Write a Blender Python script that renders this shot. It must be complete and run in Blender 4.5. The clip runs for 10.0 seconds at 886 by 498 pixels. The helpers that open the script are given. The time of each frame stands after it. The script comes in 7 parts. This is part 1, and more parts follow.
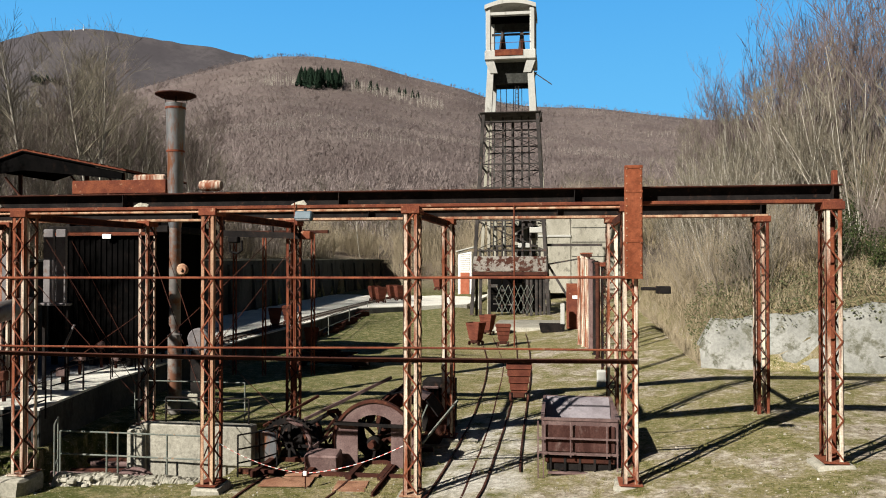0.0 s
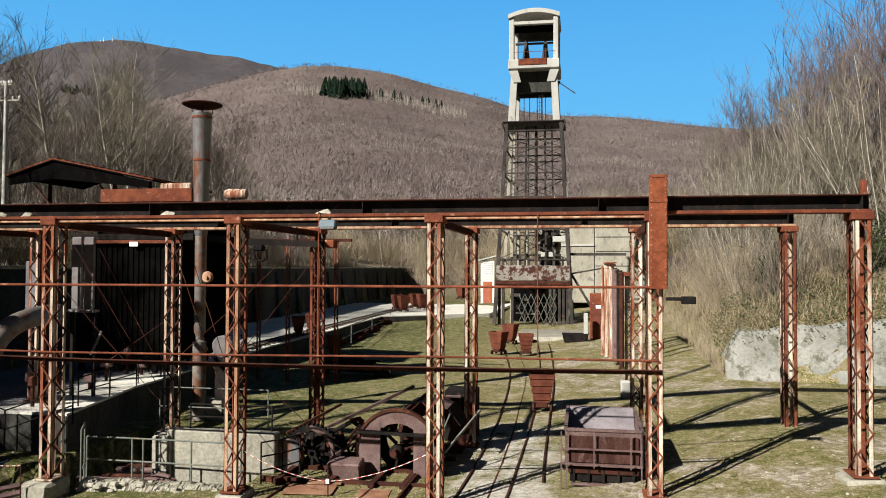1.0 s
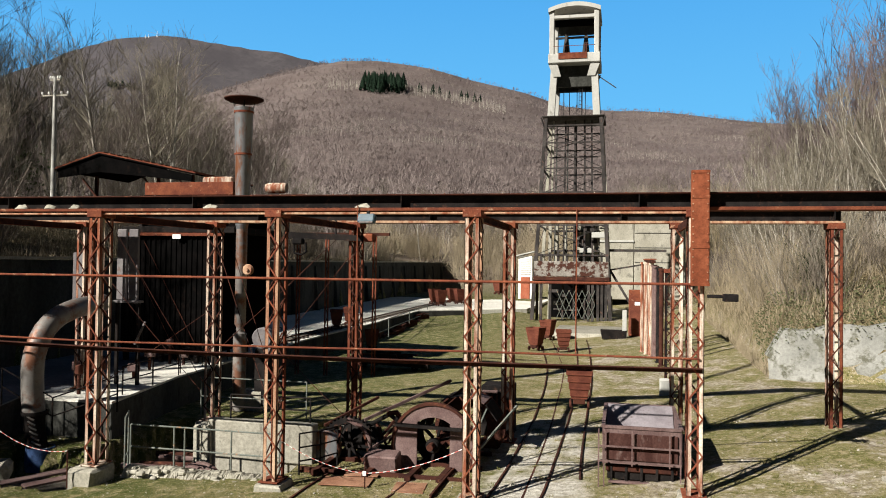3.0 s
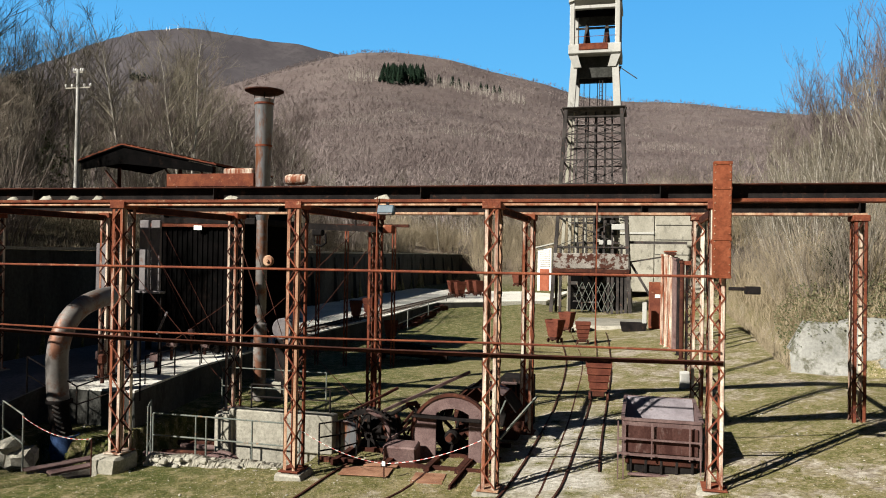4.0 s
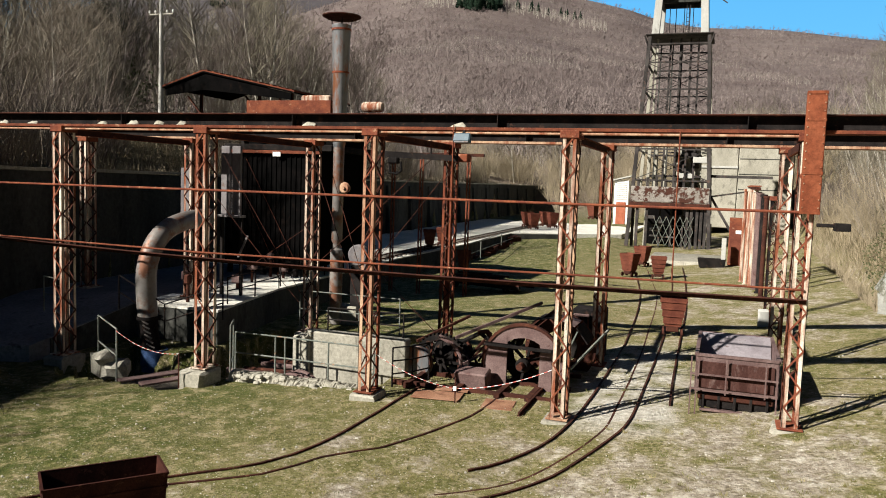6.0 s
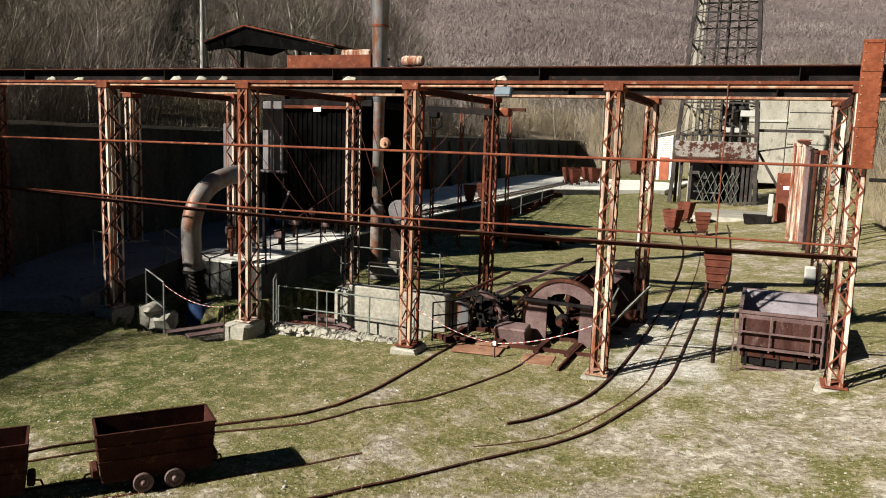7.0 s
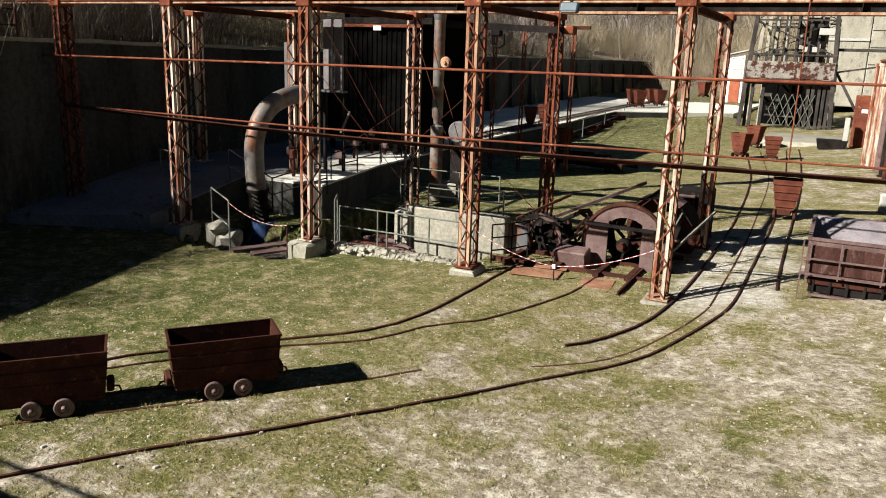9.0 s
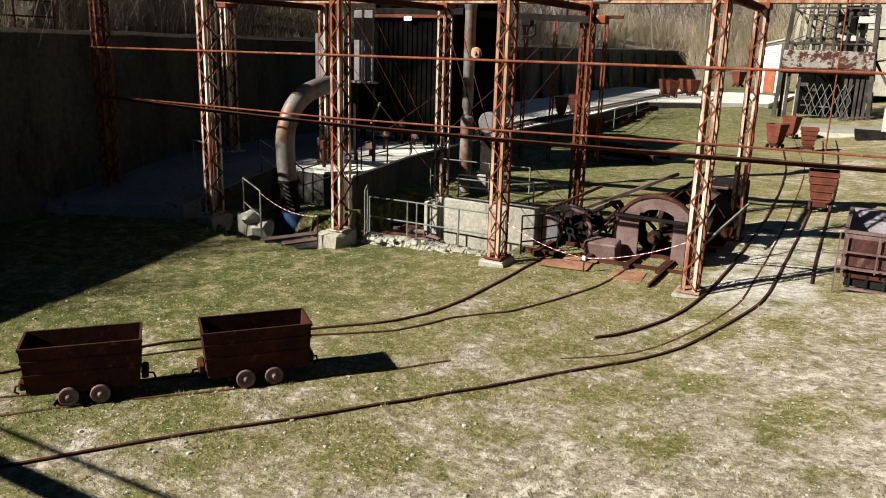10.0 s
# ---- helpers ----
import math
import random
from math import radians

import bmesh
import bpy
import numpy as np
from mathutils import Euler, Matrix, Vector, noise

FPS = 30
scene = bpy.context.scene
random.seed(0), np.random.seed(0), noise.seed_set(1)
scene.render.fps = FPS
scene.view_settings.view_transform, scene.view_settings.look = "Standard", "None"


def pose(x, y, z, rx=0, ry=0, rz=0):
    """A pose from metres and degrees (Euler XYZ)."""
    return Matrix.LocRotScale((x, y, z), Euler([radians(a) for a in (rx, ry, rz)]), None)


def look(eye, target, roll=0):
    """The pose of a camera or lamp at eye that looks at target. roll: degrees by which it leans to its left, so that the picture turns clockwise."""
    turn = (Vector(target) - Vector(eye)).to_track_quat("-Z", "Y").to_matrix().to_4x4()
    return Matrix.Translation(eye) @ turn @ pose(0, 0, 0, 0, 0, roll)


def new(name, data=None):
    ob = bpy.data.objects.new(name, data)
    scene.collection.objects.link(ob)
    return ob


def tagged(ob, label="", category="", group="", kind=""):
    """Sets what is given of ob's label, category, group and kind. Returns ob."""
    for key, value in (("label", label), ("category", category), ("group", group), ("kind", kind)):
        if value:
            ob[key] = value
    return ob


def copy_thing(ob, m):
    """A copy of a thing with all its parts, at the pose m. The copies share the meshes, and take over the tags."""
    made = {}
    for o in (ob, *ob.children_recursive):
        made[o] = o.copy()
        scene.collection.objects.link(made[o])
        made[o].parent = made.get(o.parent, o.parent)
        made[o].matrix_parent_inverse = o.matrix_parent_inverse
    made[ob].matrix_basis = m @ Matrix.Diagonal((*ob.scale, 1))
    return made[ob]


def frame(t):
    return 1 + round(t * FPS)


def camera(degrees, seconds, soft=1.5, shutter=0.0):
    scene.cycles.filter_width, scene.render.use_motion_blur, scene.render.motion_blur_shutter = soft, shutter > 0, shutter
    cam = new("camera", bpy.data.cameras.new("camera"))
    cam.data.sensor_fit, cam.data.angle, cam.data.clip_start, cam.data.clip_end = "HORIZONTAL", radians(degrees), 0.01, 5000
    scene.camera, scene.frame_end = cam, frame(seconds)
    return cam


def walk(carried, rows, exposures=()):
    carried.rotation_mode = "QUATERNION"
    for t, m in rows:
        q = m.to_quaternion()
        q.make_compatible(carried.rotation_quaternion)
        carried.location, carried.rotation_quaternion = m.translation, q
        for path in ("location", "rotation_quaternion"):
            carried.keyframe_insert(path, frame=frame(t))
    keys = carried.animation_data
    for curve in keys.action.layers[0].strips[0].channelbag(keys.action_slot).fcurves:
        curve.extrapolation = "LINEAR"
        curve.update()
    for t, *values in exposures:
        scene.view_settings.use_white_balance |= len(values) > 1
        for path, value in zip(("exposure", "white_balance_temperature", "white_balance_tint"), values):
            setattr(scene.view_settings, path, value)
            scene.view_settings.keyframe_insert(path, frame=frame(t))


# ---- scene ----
cam = camera(59.14, 10.0, soft=1.0)
PATH = [
    (0, (0.020, 0.000, 4.419), (-0.2769, 1.9778, 4.4482), -0.03),
    (0.5, (0.014, 0.005, 4.426), (-0.3110, 1.9777, 4.4680), 0.08),
    (1, (0.009, -0.007, 4.423), (-0.3451, 1.9608, 4.4745), 0.23),
    (1.5, (0.007, -0.006, 4.415), (-0.3789, 1.9553, 4.4704), 0.36),
    (2, (0.002, 0.007, 4.416), (-0.4159, 1.9619, 4.4649), 0.52),
    (2.5, (0.000, 0.000, 4.418), (-0.4367, 1.9513, 4.4591), 0.68),
    (4, (-0.009, -0.006, 4.413), (-0.5044, 1.9319, 4.4287), 0.92),
    (4.5, (-0.014, 0.003, 4.399), (-0.5587, 1.9268, 4.3789), 1.08),
    (5, (-0.022, 0.002, 4.391), (-0.6135, 1.9113, 4.3228), 1.39),
    (5.5, (-0.032, 0.006, 4.390), (-0.6624, 1.9008, 4.2720), 1.75),
    (7, (-0.045, 0.014, 4.368), (-0.8003, 1.8444, 4.0865), 1.81),
    (7.5, (-0.057, 0.024, 4.355), (-0.8570, 1.8232, 4.0044), 1.51),
    (8, (-0.069, 0.031, 4.336), (-0.8884, 1.8109, 3.9356), 1.60),
    (8.5, (-0.082, 0.025, 4.329), (-0.9239, 1.7820, 3.8775), 1.76),
    (9, (-0.091, 0.011, 4.332), (-0.9585, 1.7480, 3.8535), 1.85),
    (9.5, (-0.089, 0.004, 4.332), (-0.9918, 1.7186, 3.8377), 1.74),
    (10, (-0.094, -0.001, 4.334), (-1.0240, 1.6962, 3.8308), 1.63),
]
walk(cam, [(t, look(eye, target, roll)) for t, eye, target, roll in PATH], exposures=((0.0, 0.95), (4.0, 1.0), (7.0, 1.12), (10.0, 1.21)))

# ---- world, sun, exposure ----
SUN_TO = Vector((-0.655, -0.755, 0.0)).normalized()
SUN_EL = radians(33.5)
world = bpy.data.worlds.new("World")
scene.world = world
world.use_nodes = True
wn = world.node_tree.nodes
sky = wn.new("ShaderNodeTexSky")
sky.sky_type = "NISHITA"
sky.sun_disc = False
sky.sun_elevation = SUN_EL
sky.sun_rotation = math.atan2(SUN_TO.x, SUN_TO.y)
sky.air_density, sky.dust_density, sky.ozone_density, sky.altitude = 1.0, 0.0, 3.0, 900
wn["Background"].inputs["Strength"].default_value = 0.0078
vivid = wn.new("ShaderNodeHueSaturation")
vivid.inputs["Saturation"].default_value = 1.2
world.node_tree.links.new(sky.outputs["Color"], vivid.inputs["Color"])
world.node_tree.links.new(vivid.outputs["Color"], wn["Background"].inputs["Color"])
sun = new("sun", bpy.data.lights.new("sun", "SUN"))
sun.data.energy, sun.data.angle, sun.data.color = 5.0, radians(0.6), (1.0, 0.955, 0.865)
to_sun = Vector((SUN_TO.x * math.cos(SUN_EL), SUN_TO.y * math.cos(SUN_EL), math.sin(SUN_EL)))
sun.matrix_world = look(to_sun * 60, (0, 0, 0))

# ---- materials ----
def mat_base(name, rough=0.85, metal=0.0, spec=0.08):
    m = bpy.data.materials.new(name)
    m.use_nodes = True
    b = m.node_tree.nodes["Principled BSDF"]
    b.inputs["Roughness"].default_value = rough
    b.inputs["Metallic"].default_value = metal
    b.inputs["Specular IOR Level"].default_value = spec if metal == 0 else 0.4
    return m, m.node_tree.nodes, m.node_tree.links, b


def noise_node(n, l, vec, scale, detail=5, rough=0.6, stretch=None):
    t = n.new("ShaderNodeTexNoise")
    t.inputs["Scale"].default_value, t.inputs["Detail"].default_value, t.inputs["Roughness"].default_value = scale, detail, rough
    if stretch:
        mp = n.new("ShaderNodeMapping")
        mp.inputs["Scale"].default_value = stretch
        l.new(vec, mp.inputs["Vector"])
        vec = mp.outputs["Vector"]
    l.new(vec, t.inputs["Vector"])
    return t.outputs["Fac"]


def ramp(n, l, fac, lo, hi):
    r = n.new("ShaderNodeMapRange")
    r.inputs["From Min"].default_value, r.inputs["From Max"].default_value = lo, hi
    l.new(fac, r.inputs["Value"])
    return r.outputs["Result"]


def mix(n, l, fac, a, b):
    x = n.new("ShaderNodeMix")
    x.data_type = "RGBA"
    if isinstance(fac, float):
        x.inputs["Factor"].default_value = fac
    else:
        l.new(fac, x.inputs["Factor"])
    for sock, v in ((x.inputs["A"], a), (x.inputs["B"], b)):
        if isinstance(v, tuple):
            sock.default_value = (*v, 1)
        else:
            l.new(v, sock)
    return x.outputs["Result"]


def bump(n, l, b, height, strength, dist):
    u = n.new("ShaderNodeBump")
    u.inputs["Strength"].default_value, u.inputs["Distance"].default_value = strength, dist
    l.new(height, u.inputs["Height"])
    l.new(u.outputs["Normal"], b.inputs["Normal"])


def position(n):
    return n.new("ShaderNodeNewGeometry").outputs["Position"]


def object_random(n):
    return n.new("ShaderNodeObjectInfo").outputs["Random"]


def layered(name, c1, c2, c3, s1, s2, lo=0.4, hi=0.6, lo3=0.58, hi3=0.68, rough=0.85, metal=0.0, bumpiness=0.4, dist=0.01, stretch=None, vary=0.0, grain=0.3, spec=0.08):
    """Two tones mixed by large noise, a third in patches by another, a fine grain and relief."""
    m, n, l, b = mat_base(name, rough, metal, spec)
    p = position(n)
    a = ramp(n, l, noise_node(n, l, p, s1, 5, 0.65, stretch), lo, hi)
    c = mix(n, l, a, c1, c2)
    pat = ramp(n, l, noise_node(n, l, p, s2, 6, 0.7, stretch), lo3, hi3)
    c = mix(n, l, pat, c, c3)
    fine = noise_node(n, l, p, s2 * 6, 4, 0.7)
    hsv = n.new("ShaderNodeHueSaturation")
    l.new(c, hsv.inputs["Color"])
    v = n.new("ShaderNodeMapRange")
    v.inputs["From Min"].default_value, v.inputs["From Max"].default_value = 0.3, 0.7
    v.inputs["To Min"].default_value, v.inputs["To Max"].default_value = 1 - grain, 1 + grain
    l.new(fine, v.inputs["Value"])
    out = v.outputs["Result"]
    if vary:
        w = n.new("ShaderNodeMath")
        w.operation = "MULTIPLY_ADD"
        l.new(object_random(n), w.inputs[0])
        w.inputs[1].default_value, w.inputs[2].default_value = vary, 1 - vary / 2
        w2 = n.new("ShaderNodeMath")
        w2.operation = "MULTIPLY"
        l.new(out, w2.inputs[0])
        l.new(w.outputs[0], w2.inputs[1])
        out = w2.outputs[0]
    l.new(out, hsv.inputs["Value"])
    l.new(hsv.outputs["Color"], b.inputs["Base Color"])
    bump(n, l, b, fine, bumpiness, dist)
    return m


RUST = layered("rust_red", (0.112, 0.033, 0.021), (0.19, 0.060, 0.031), (0.37, 0.22, 0.14), 2.2, 5.0, rough=0.9, lo3=0.60, hi3=0.72, vary=0.3, dist=0.004)
RUST_BRIGHT = layered("bright_rust_plate", (0.15, 0.042, 0.020), (0.215, 0.066, 0.032), (0.40, 0.25, 0.15), 1.4, 2.6, rough=0.85, lo3=0.64, hi3=0.74, dist=0.004)
RUST_PALE = layered("rust_with_old_paint", (0.20, 0.066, 0.035), (0.60, 0.53, 0.43), (0.10, 0.032, 0.022), 1.6, 5.0, 0.42, 0.62, lo3=0.58, hi3=0.70, rough=0.9, stretch=(3.0, 3.0, 0.35), dist=0.004, vary=0.2)
RUST_ORANGE = layered("rust_orange", (0.19, 0.066, 0.036), (0.44, 0.30, 0.20), (0.10, 0.032, 0.022), 1.6, 6.0, 0.36, 0.64, lo3=0.60, hi3=0.74, rough=0.9, stretch=(3.0, 3.0, 0.35), dist=0.004, vary=0.2)
RUST_DARK = layered("rust_dark", (0.035, 0.014, 0.011), (0.065, 0.024, 0.016), (0.13, 0.05, 0.028), 2.0, 6.0, rough=0.9, dist=0.004, vary=0.2)
RUST_CART = layered("rust_cart", (0.028, 0.010, 0.008), (0.05, 0.017, 0.012), (0.10, 0.042, 0.027), 3.0, 8.0, rough=0.85, dist=0.003, vary=0.2)
RUST_TUB = layered("rust_tub", (0.098, 0.031, 0.021), (0.145, 0.048, 0.030), (0.065, 0.022, 0.016), 3.0, 9.0, rough=0.9, dist=0.004, vary=0.2)
RUST_MAUVE = layered("weathered_mauve_steel", (0.105, 0.062, 0.058), (0.165, 0.108, 0.10), (0.075, 0.033, 0.028), 1.8, 5.0, rough=0.75, metal=0.2, dist=0.003)
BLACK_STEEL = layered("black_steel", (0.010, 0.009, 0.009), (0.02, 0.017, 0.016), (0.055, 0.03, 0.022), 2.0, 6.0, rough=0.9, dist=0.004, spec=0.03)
GALV = layered("galvanised_steel", (0.13, 0.135, 0.145), (0.24, 0.24, 0.245), (0.22, 0.09, 0.045), 1.0, 1.3, 0.4, 0.6, 0.50, 0.60, grain=0.08, rough=0.5, metal=0.6, stretch=(2.0, 2.0, 0.5), bumpiness=0.15)
DUCT = layered("old_zinc_duct", (0.15, 0.14, 0.135), (0.23, 0.21, 0.19), (0.16, 0.07, 0.04), 0.9, 1.3, 0.4, 0.6, 0.48, 0.58, grain=0.08, rough=0.55, metal=0.4, bumpiness=0.15)
GREY_PANEL = layered("grey_painted_sheet", (0.12, 0.108, 0.112), (0.17, 0.158, 0.158), (0.13, 0.09, 0.075), 1.5, 4.0, rough=0.6, bumpiness=0.1, grain=0.1)
RAIL_GREY = layered("grey_green_paint", (0.11, 0.125, 0.11), (0.16, 0.17, 0.15), (0.28, 0.15, 0.08), 4.0, 9.0, rough=0.7, bumpiness=0.1)
CONC = layered("old_concrete", (0.26, 0.245, 0.20), (0.36, 0.34, 0.285), (0.15, 0.14, 0.115), 0.9, 2.6, 0.35, 0.65, 0.55, 0.68, rough=0.95, bumpiness=0.5, dist=0.02, stretch=(1.0, 1.0, 0.6))
CONC_WHITE = layered("whitewashed_concrete", (0.34, 0.335, 0.31), (0.44, 0.435, 0.405), (0.19, 0.18, 0.16), 0.5, 1.4, 0.35, 0.65, 0.58, 0.7, rough=0.9, bumpiness=0.3, dist=0.01, stretch=(1.0, 1.0, 0.4), grain=0.12)
# base tone darkened for concrete in shade; the random patches are stains
CONC_DARK = layered("shaded_stained_concrete", (0.039, 0.040, 0.036), (0.075, 0.074, 0.068), (0.026, 0.026, 0.023), 0.35, 1.2, 0.35, 0.65, 0.5, 0.66, rough=0.95, bumpiness=0.5, dist=0.03, stretch=(1.0, 1.0, 0.35))
PAVE = layered("pale_concrete_paving", (0.55, 0.53, 0.47), (0.66, 0.64, 0.58), (0.40, 0.38, 0.32), 0.4, 2.0, 0.35, 0.65, 0.6, 0.72, rough=0.95, bumpiness=0.3, dist=0.01)
STONE_WALL = layered("plastered_stone", (0.18, 0.18, 0.165), (0.29, 0.288, 0.268), (0.10, 0.098, 0.075), 0.9, 1.8, 0.38, 0.62, 0.5, 0.62, rough=0.95, bumpiness=0.5, dist=0.02, grain=0.2)
PEBBLE = layered("pale_pebbles", (0.30, 0.275, 0.235), (0.44, 0.415, 0.365), (0.20, 0.18, 0.15), 4.0, 12.0, rough=0.95)
STONE = layered("pale_stone", (0.22, 0.21, 0.18), (0.33, 0.31, 0.27), (0.14, 0.13, 0.11), 4.0, 12.0, rough=0.95, vary=0.4)
BRICK_TOWER = layered("peeling_plaster", (0.20, 0.18, 0.16), (0.30, 0.275, 0.25), (0.06, 0.025, 0.018), 0.6, 1.5, 0.35, 0.65, 0.48, 0.54, rough=0.95, bumpiness=0.8, dist=0.05)
BARK_PALE = layered("pale_bark", (0.26, 0.24, 0.205), (0.37, 0.345, 0.30), (0.15, 0.13, 0.11), 1.0, 4.0, rough=0.95, vary=0.5)
BARK_DARK = layered("dark_ivied_twigs", (0.04, 0.038, 0.029), (0.068, 0.062, 0.045), (0.028, 0.038, 0.016), 0.8, 3.0, rough=0.95, vary=0.4)
BARK_BROWN = layered("brown_twigs", (0.120, 0.096, 0.084), (0.180, 0.149, 0.130), (0.072, 0.055, 0.048), 0.8, 3.0, rough=0.95, vary=0.5)
STEEL_GREY = layered("weathered_grey_steel", (0.028, 0.025, 0.024), (0.060, 0.053, 0.050), (0.11, 0.062, 0.048), 1.2, 4.0, rough=0.8, dist=0.004)
TWIG_MAUVE = layered("mauve_twigs", (0.085, 0.066, 0.066), (0.135, 0.108, 0.106), (0.05, 0.038, 0.038), 0.8, 3.0, rough=0.95, vary=0.4)
TWIG_PALE = layered("pale_lichened_twigs", (0.125, 0.110, 0.083), (0.205, 0.182, 0.140), (0.07, 0.058, 0.042), 0.8, 3.0, rough=0.95, vary=0.4)
# bluish dark copy of the path concrete for its shaded part
SHADED_APRON = layered("shaded_path_concrete", (0.13, 0.138, 0.15), (0.20, 0.21, 0.225), (0.08, 0.083, 0.088), 0.5, 2.0, rough=0.9, bumpiness=0.4, dist=0.01)
WOODS = layered("hillside_woods", (0.160, 0.128, 0.121), (0.228, 0.190, 0.179), (0.098, 0.076, 0.072), 0.01, 0.05, rough=1.0, bumpiness=0.0)
BARK_WARM = layered("straw_twigs", (0.156, 0.130, 0.104), (0.221, 0.190, 0.153), (0.091, 0.075, 0.062), 0.8, 3.0, rough=0.95, vary=0.5)
CONIFER = layered("dark_conifer", (0.008, 0.018, 0.011), (0.014, 0.028, 0.016), (0.006, 0.01, 0.007), 0.1, 0.5, rough=0.9)
DRY_LEAF = layered("dry_undergrowth", (0.209, 0.171, 0.116), (0.286, 0.237, 0.165), (0.105, 0.099, 0.053), 0.5, 2.0, rough=0.95)
IVY = layered("ivy_leaves", (0.055, 0.064, 0.028), (0.095, 0.095, 0.048), (0.16, 0.13, 0.075), 1.0, 4.0, rough=0.7)
IVY_DARK = layered("dark_ivy_leaves", (0.022, 0.034, 0.012), (0.045, 0.060, 0.020), (0.09, 0.085, 0.035), 1.0, 4.0, rough=0.6)
BLADE = layered("turf_blades", (0.085, 0.092, 0.025), (0.17, 0.145, 0.062), (0.30, 0.25, 0.14), 0.7, 3.0, 0.4, 0.6, 0.52, 0.62, rough=0.9)
BLUE_LAMP = layered("blue_grey_enamel", (0.045, 0.075, 0.10), (0.07, 0.11, 0.14), (0.2, 0.2, 0.2), 3.0, 9.0, rough=0.4, bumpiness=0.05)
WHITE = layered("white_paint", (0.70, 0.69, 0.66), (0.78, 0.77, 0.74), (0.55, 0.5, 0.45), 2.0, 6.0, rough=0.7, bumpiness=0.1)
TAPE_RED = layered("red_tape", (0.5, 0.10, 0.09), (0.58, 0.14, 0.12), (0.45, 0.2, 0.18), 4.0, 9.0, rough=0.6, bumpiness=0.0)
BLUE_SHEET = layered("blue_sheet", (0.03, 0.06, 0.14), (0.05, 0.09, 0.2), (0.03, 0.05, 0.1), 2.0, 5.0, rough=0.5, bumpiness=0.1)
DOOR_RED = layered("red_brown_door", (0.30, 0.09, 0.05), (0.36, 0.12, 0.07), (0.22, 0.08, 0.05), 2.0, 6.0, rough=0.7, bumpiness=0.1)
ASPHALT = layered("dark_ballast", (0.10, 0.085, 0.07), (0.16, 0.14, 0.12), (0.30, 0.28, 0.24), 3.0, 9.0, rough=0.95, bumpiness=0.8, dist=0.03)


def ground_material():
    m, n, l, b = mat_base("yard_ground", 0.95)
    p = position(n)
    big = noise_node(n, l, p, 0.22, 5, 0.6)
    mid = noise_node(n, l, p, 0.9, 6, 0.7)
    fine = noise_node(n, l, p, 9.0, 5, 0.7)
    speck = noise_node(n, l, p, 26.0, 3, 0.6)
    tuft = noise_node(n, l, p, 3.2, 6, 0.75)
    grass = mix(n, l, ramp(n, l, mid, 0.38, 0.62), (0.105, 0.106, 0.030), (0.235, 0.196, 0.095))
    grass = mix(n, l, ramp(n, l, tuft, 0.50, 0.64), grass, (0.27, 0.222, 0.13))
    grass = mix(n, l, ramp(n, l, fine, 0.50, 0.68), grass, (0.31, 0.26, 0.165))
    grass = mix(n, l, ramp(n, l, noise_node(n, l, p, 17.0, 4, 0.7), 0.53, 0.66), grass, (0.052, 0.052, 0.017))
    # darker green patches, denser towards the retaining wall
    deep_green = n.new("ShaderNodeMath")
    deep_green.operation = "MULTIPLY"
    sx = n.new("ShaderNodeSeparateXYZ")
    l.new(p, sx.inputs[0])
    l.new(ramp(n, l, sx.outputs["X"], -4.5, -10.0), deep_green.inputs[0])
    l.new(ramp(n, l, tuft, 0.62, 0.42), deep_green.inputs[1])
    grass = mix(n, l, deep_green.outputs[0], grass, (0.058, 0.070, 0.018))
    earth = mix(n, l, ramp(n, l, fine, 0.36, 0.62), (0.135, 0.105, 0.074), (0.37, 0.325, 0.26))
    earth = mix(n, l, ramp(n, l, tuft, 0.52, 0.62), earth, (0.47, 0.43, 0.36))
    sep = n.new("ShaderNodeSeparateXYZ")
    l.new(p, sep.inputs[0])
    # worn, stony earth towards the wagon track and the open side of the yard
    bare = n.new("ShaderNodeMath")
    bare.operation = "MULTIPLY_ADD"
    l.new(ramp(n, l, sep.outputs["X"], -10.0, -1.0), bare.inputs[0])
    bare.inputs[1].default_value, bare.inputs[2].default_value = 0.27, -0.22
    near = n.new("ShaderNodeMath")
    near.operation = "MULTIPLY_ADD"
    l.new(ramp(n, l, sep.outputs["Y"], 15.0, 5.5), near.inputs[0])
    near.inputs[1].default_value = 0.19
    l.new(bare.outputs[0], near.inputs[2])
    s = n.new("ShaderNodeMath")
    s.operation = "ADD"
    l.new(mid, s.inputs[0])
    l.new(near.outputs[0], s.inputs[1])
    s2 = n.new("ShaderNodeMath")
    s2.operation = "MULTIPLY_ADD"
    l.new(big, s2.inputs[0])
    s2.inputs[1].default_value = 0.5
    l.new(s.outputs[0], s2.inputs[2])
    s3 = n.new("ShaderNodeMath")
    s3.operation = "MULTIPLY_ADD"
    l.new(tuft, s3.inputs[0])
    s3.inputs[1].default_value = 0.28
    l.new(s2.outputs[0], s3.inputs[2])
    c = mix(n, l, ramp(n, l, s3.outputs[0], 0.93, 1.07), grass, earth)
    # pale ballast round the rails in front of the wagon
    bx = n.new("ShaderNodeMath")
    bx.operation = "MULTIPLY"
    l.new(ramp(n, l, sep.outputs["X"], -3.0, -2.4), bx.inputs[0])
    l.new(ramp(n, l, sep.outputs["X"], -0.4, -0.9), bx.inputs[1])
    by = n.new("ShaderNodeMath")
    by.operation = "MULTIPLY"
    l.new(ramp(n, l, sep.outputs["Y"], 13.2, 14.6), by.inputs[0])
    l.new(ramp(n, l, sep.outputs["Y"], 22.5, 20.0), by.inputs[1])
    bed = n.new("ShaderNodeMath")
    bed.operation = "MULTIPLY"
    l.new(bx.outputs[0], bed.inputs[0])
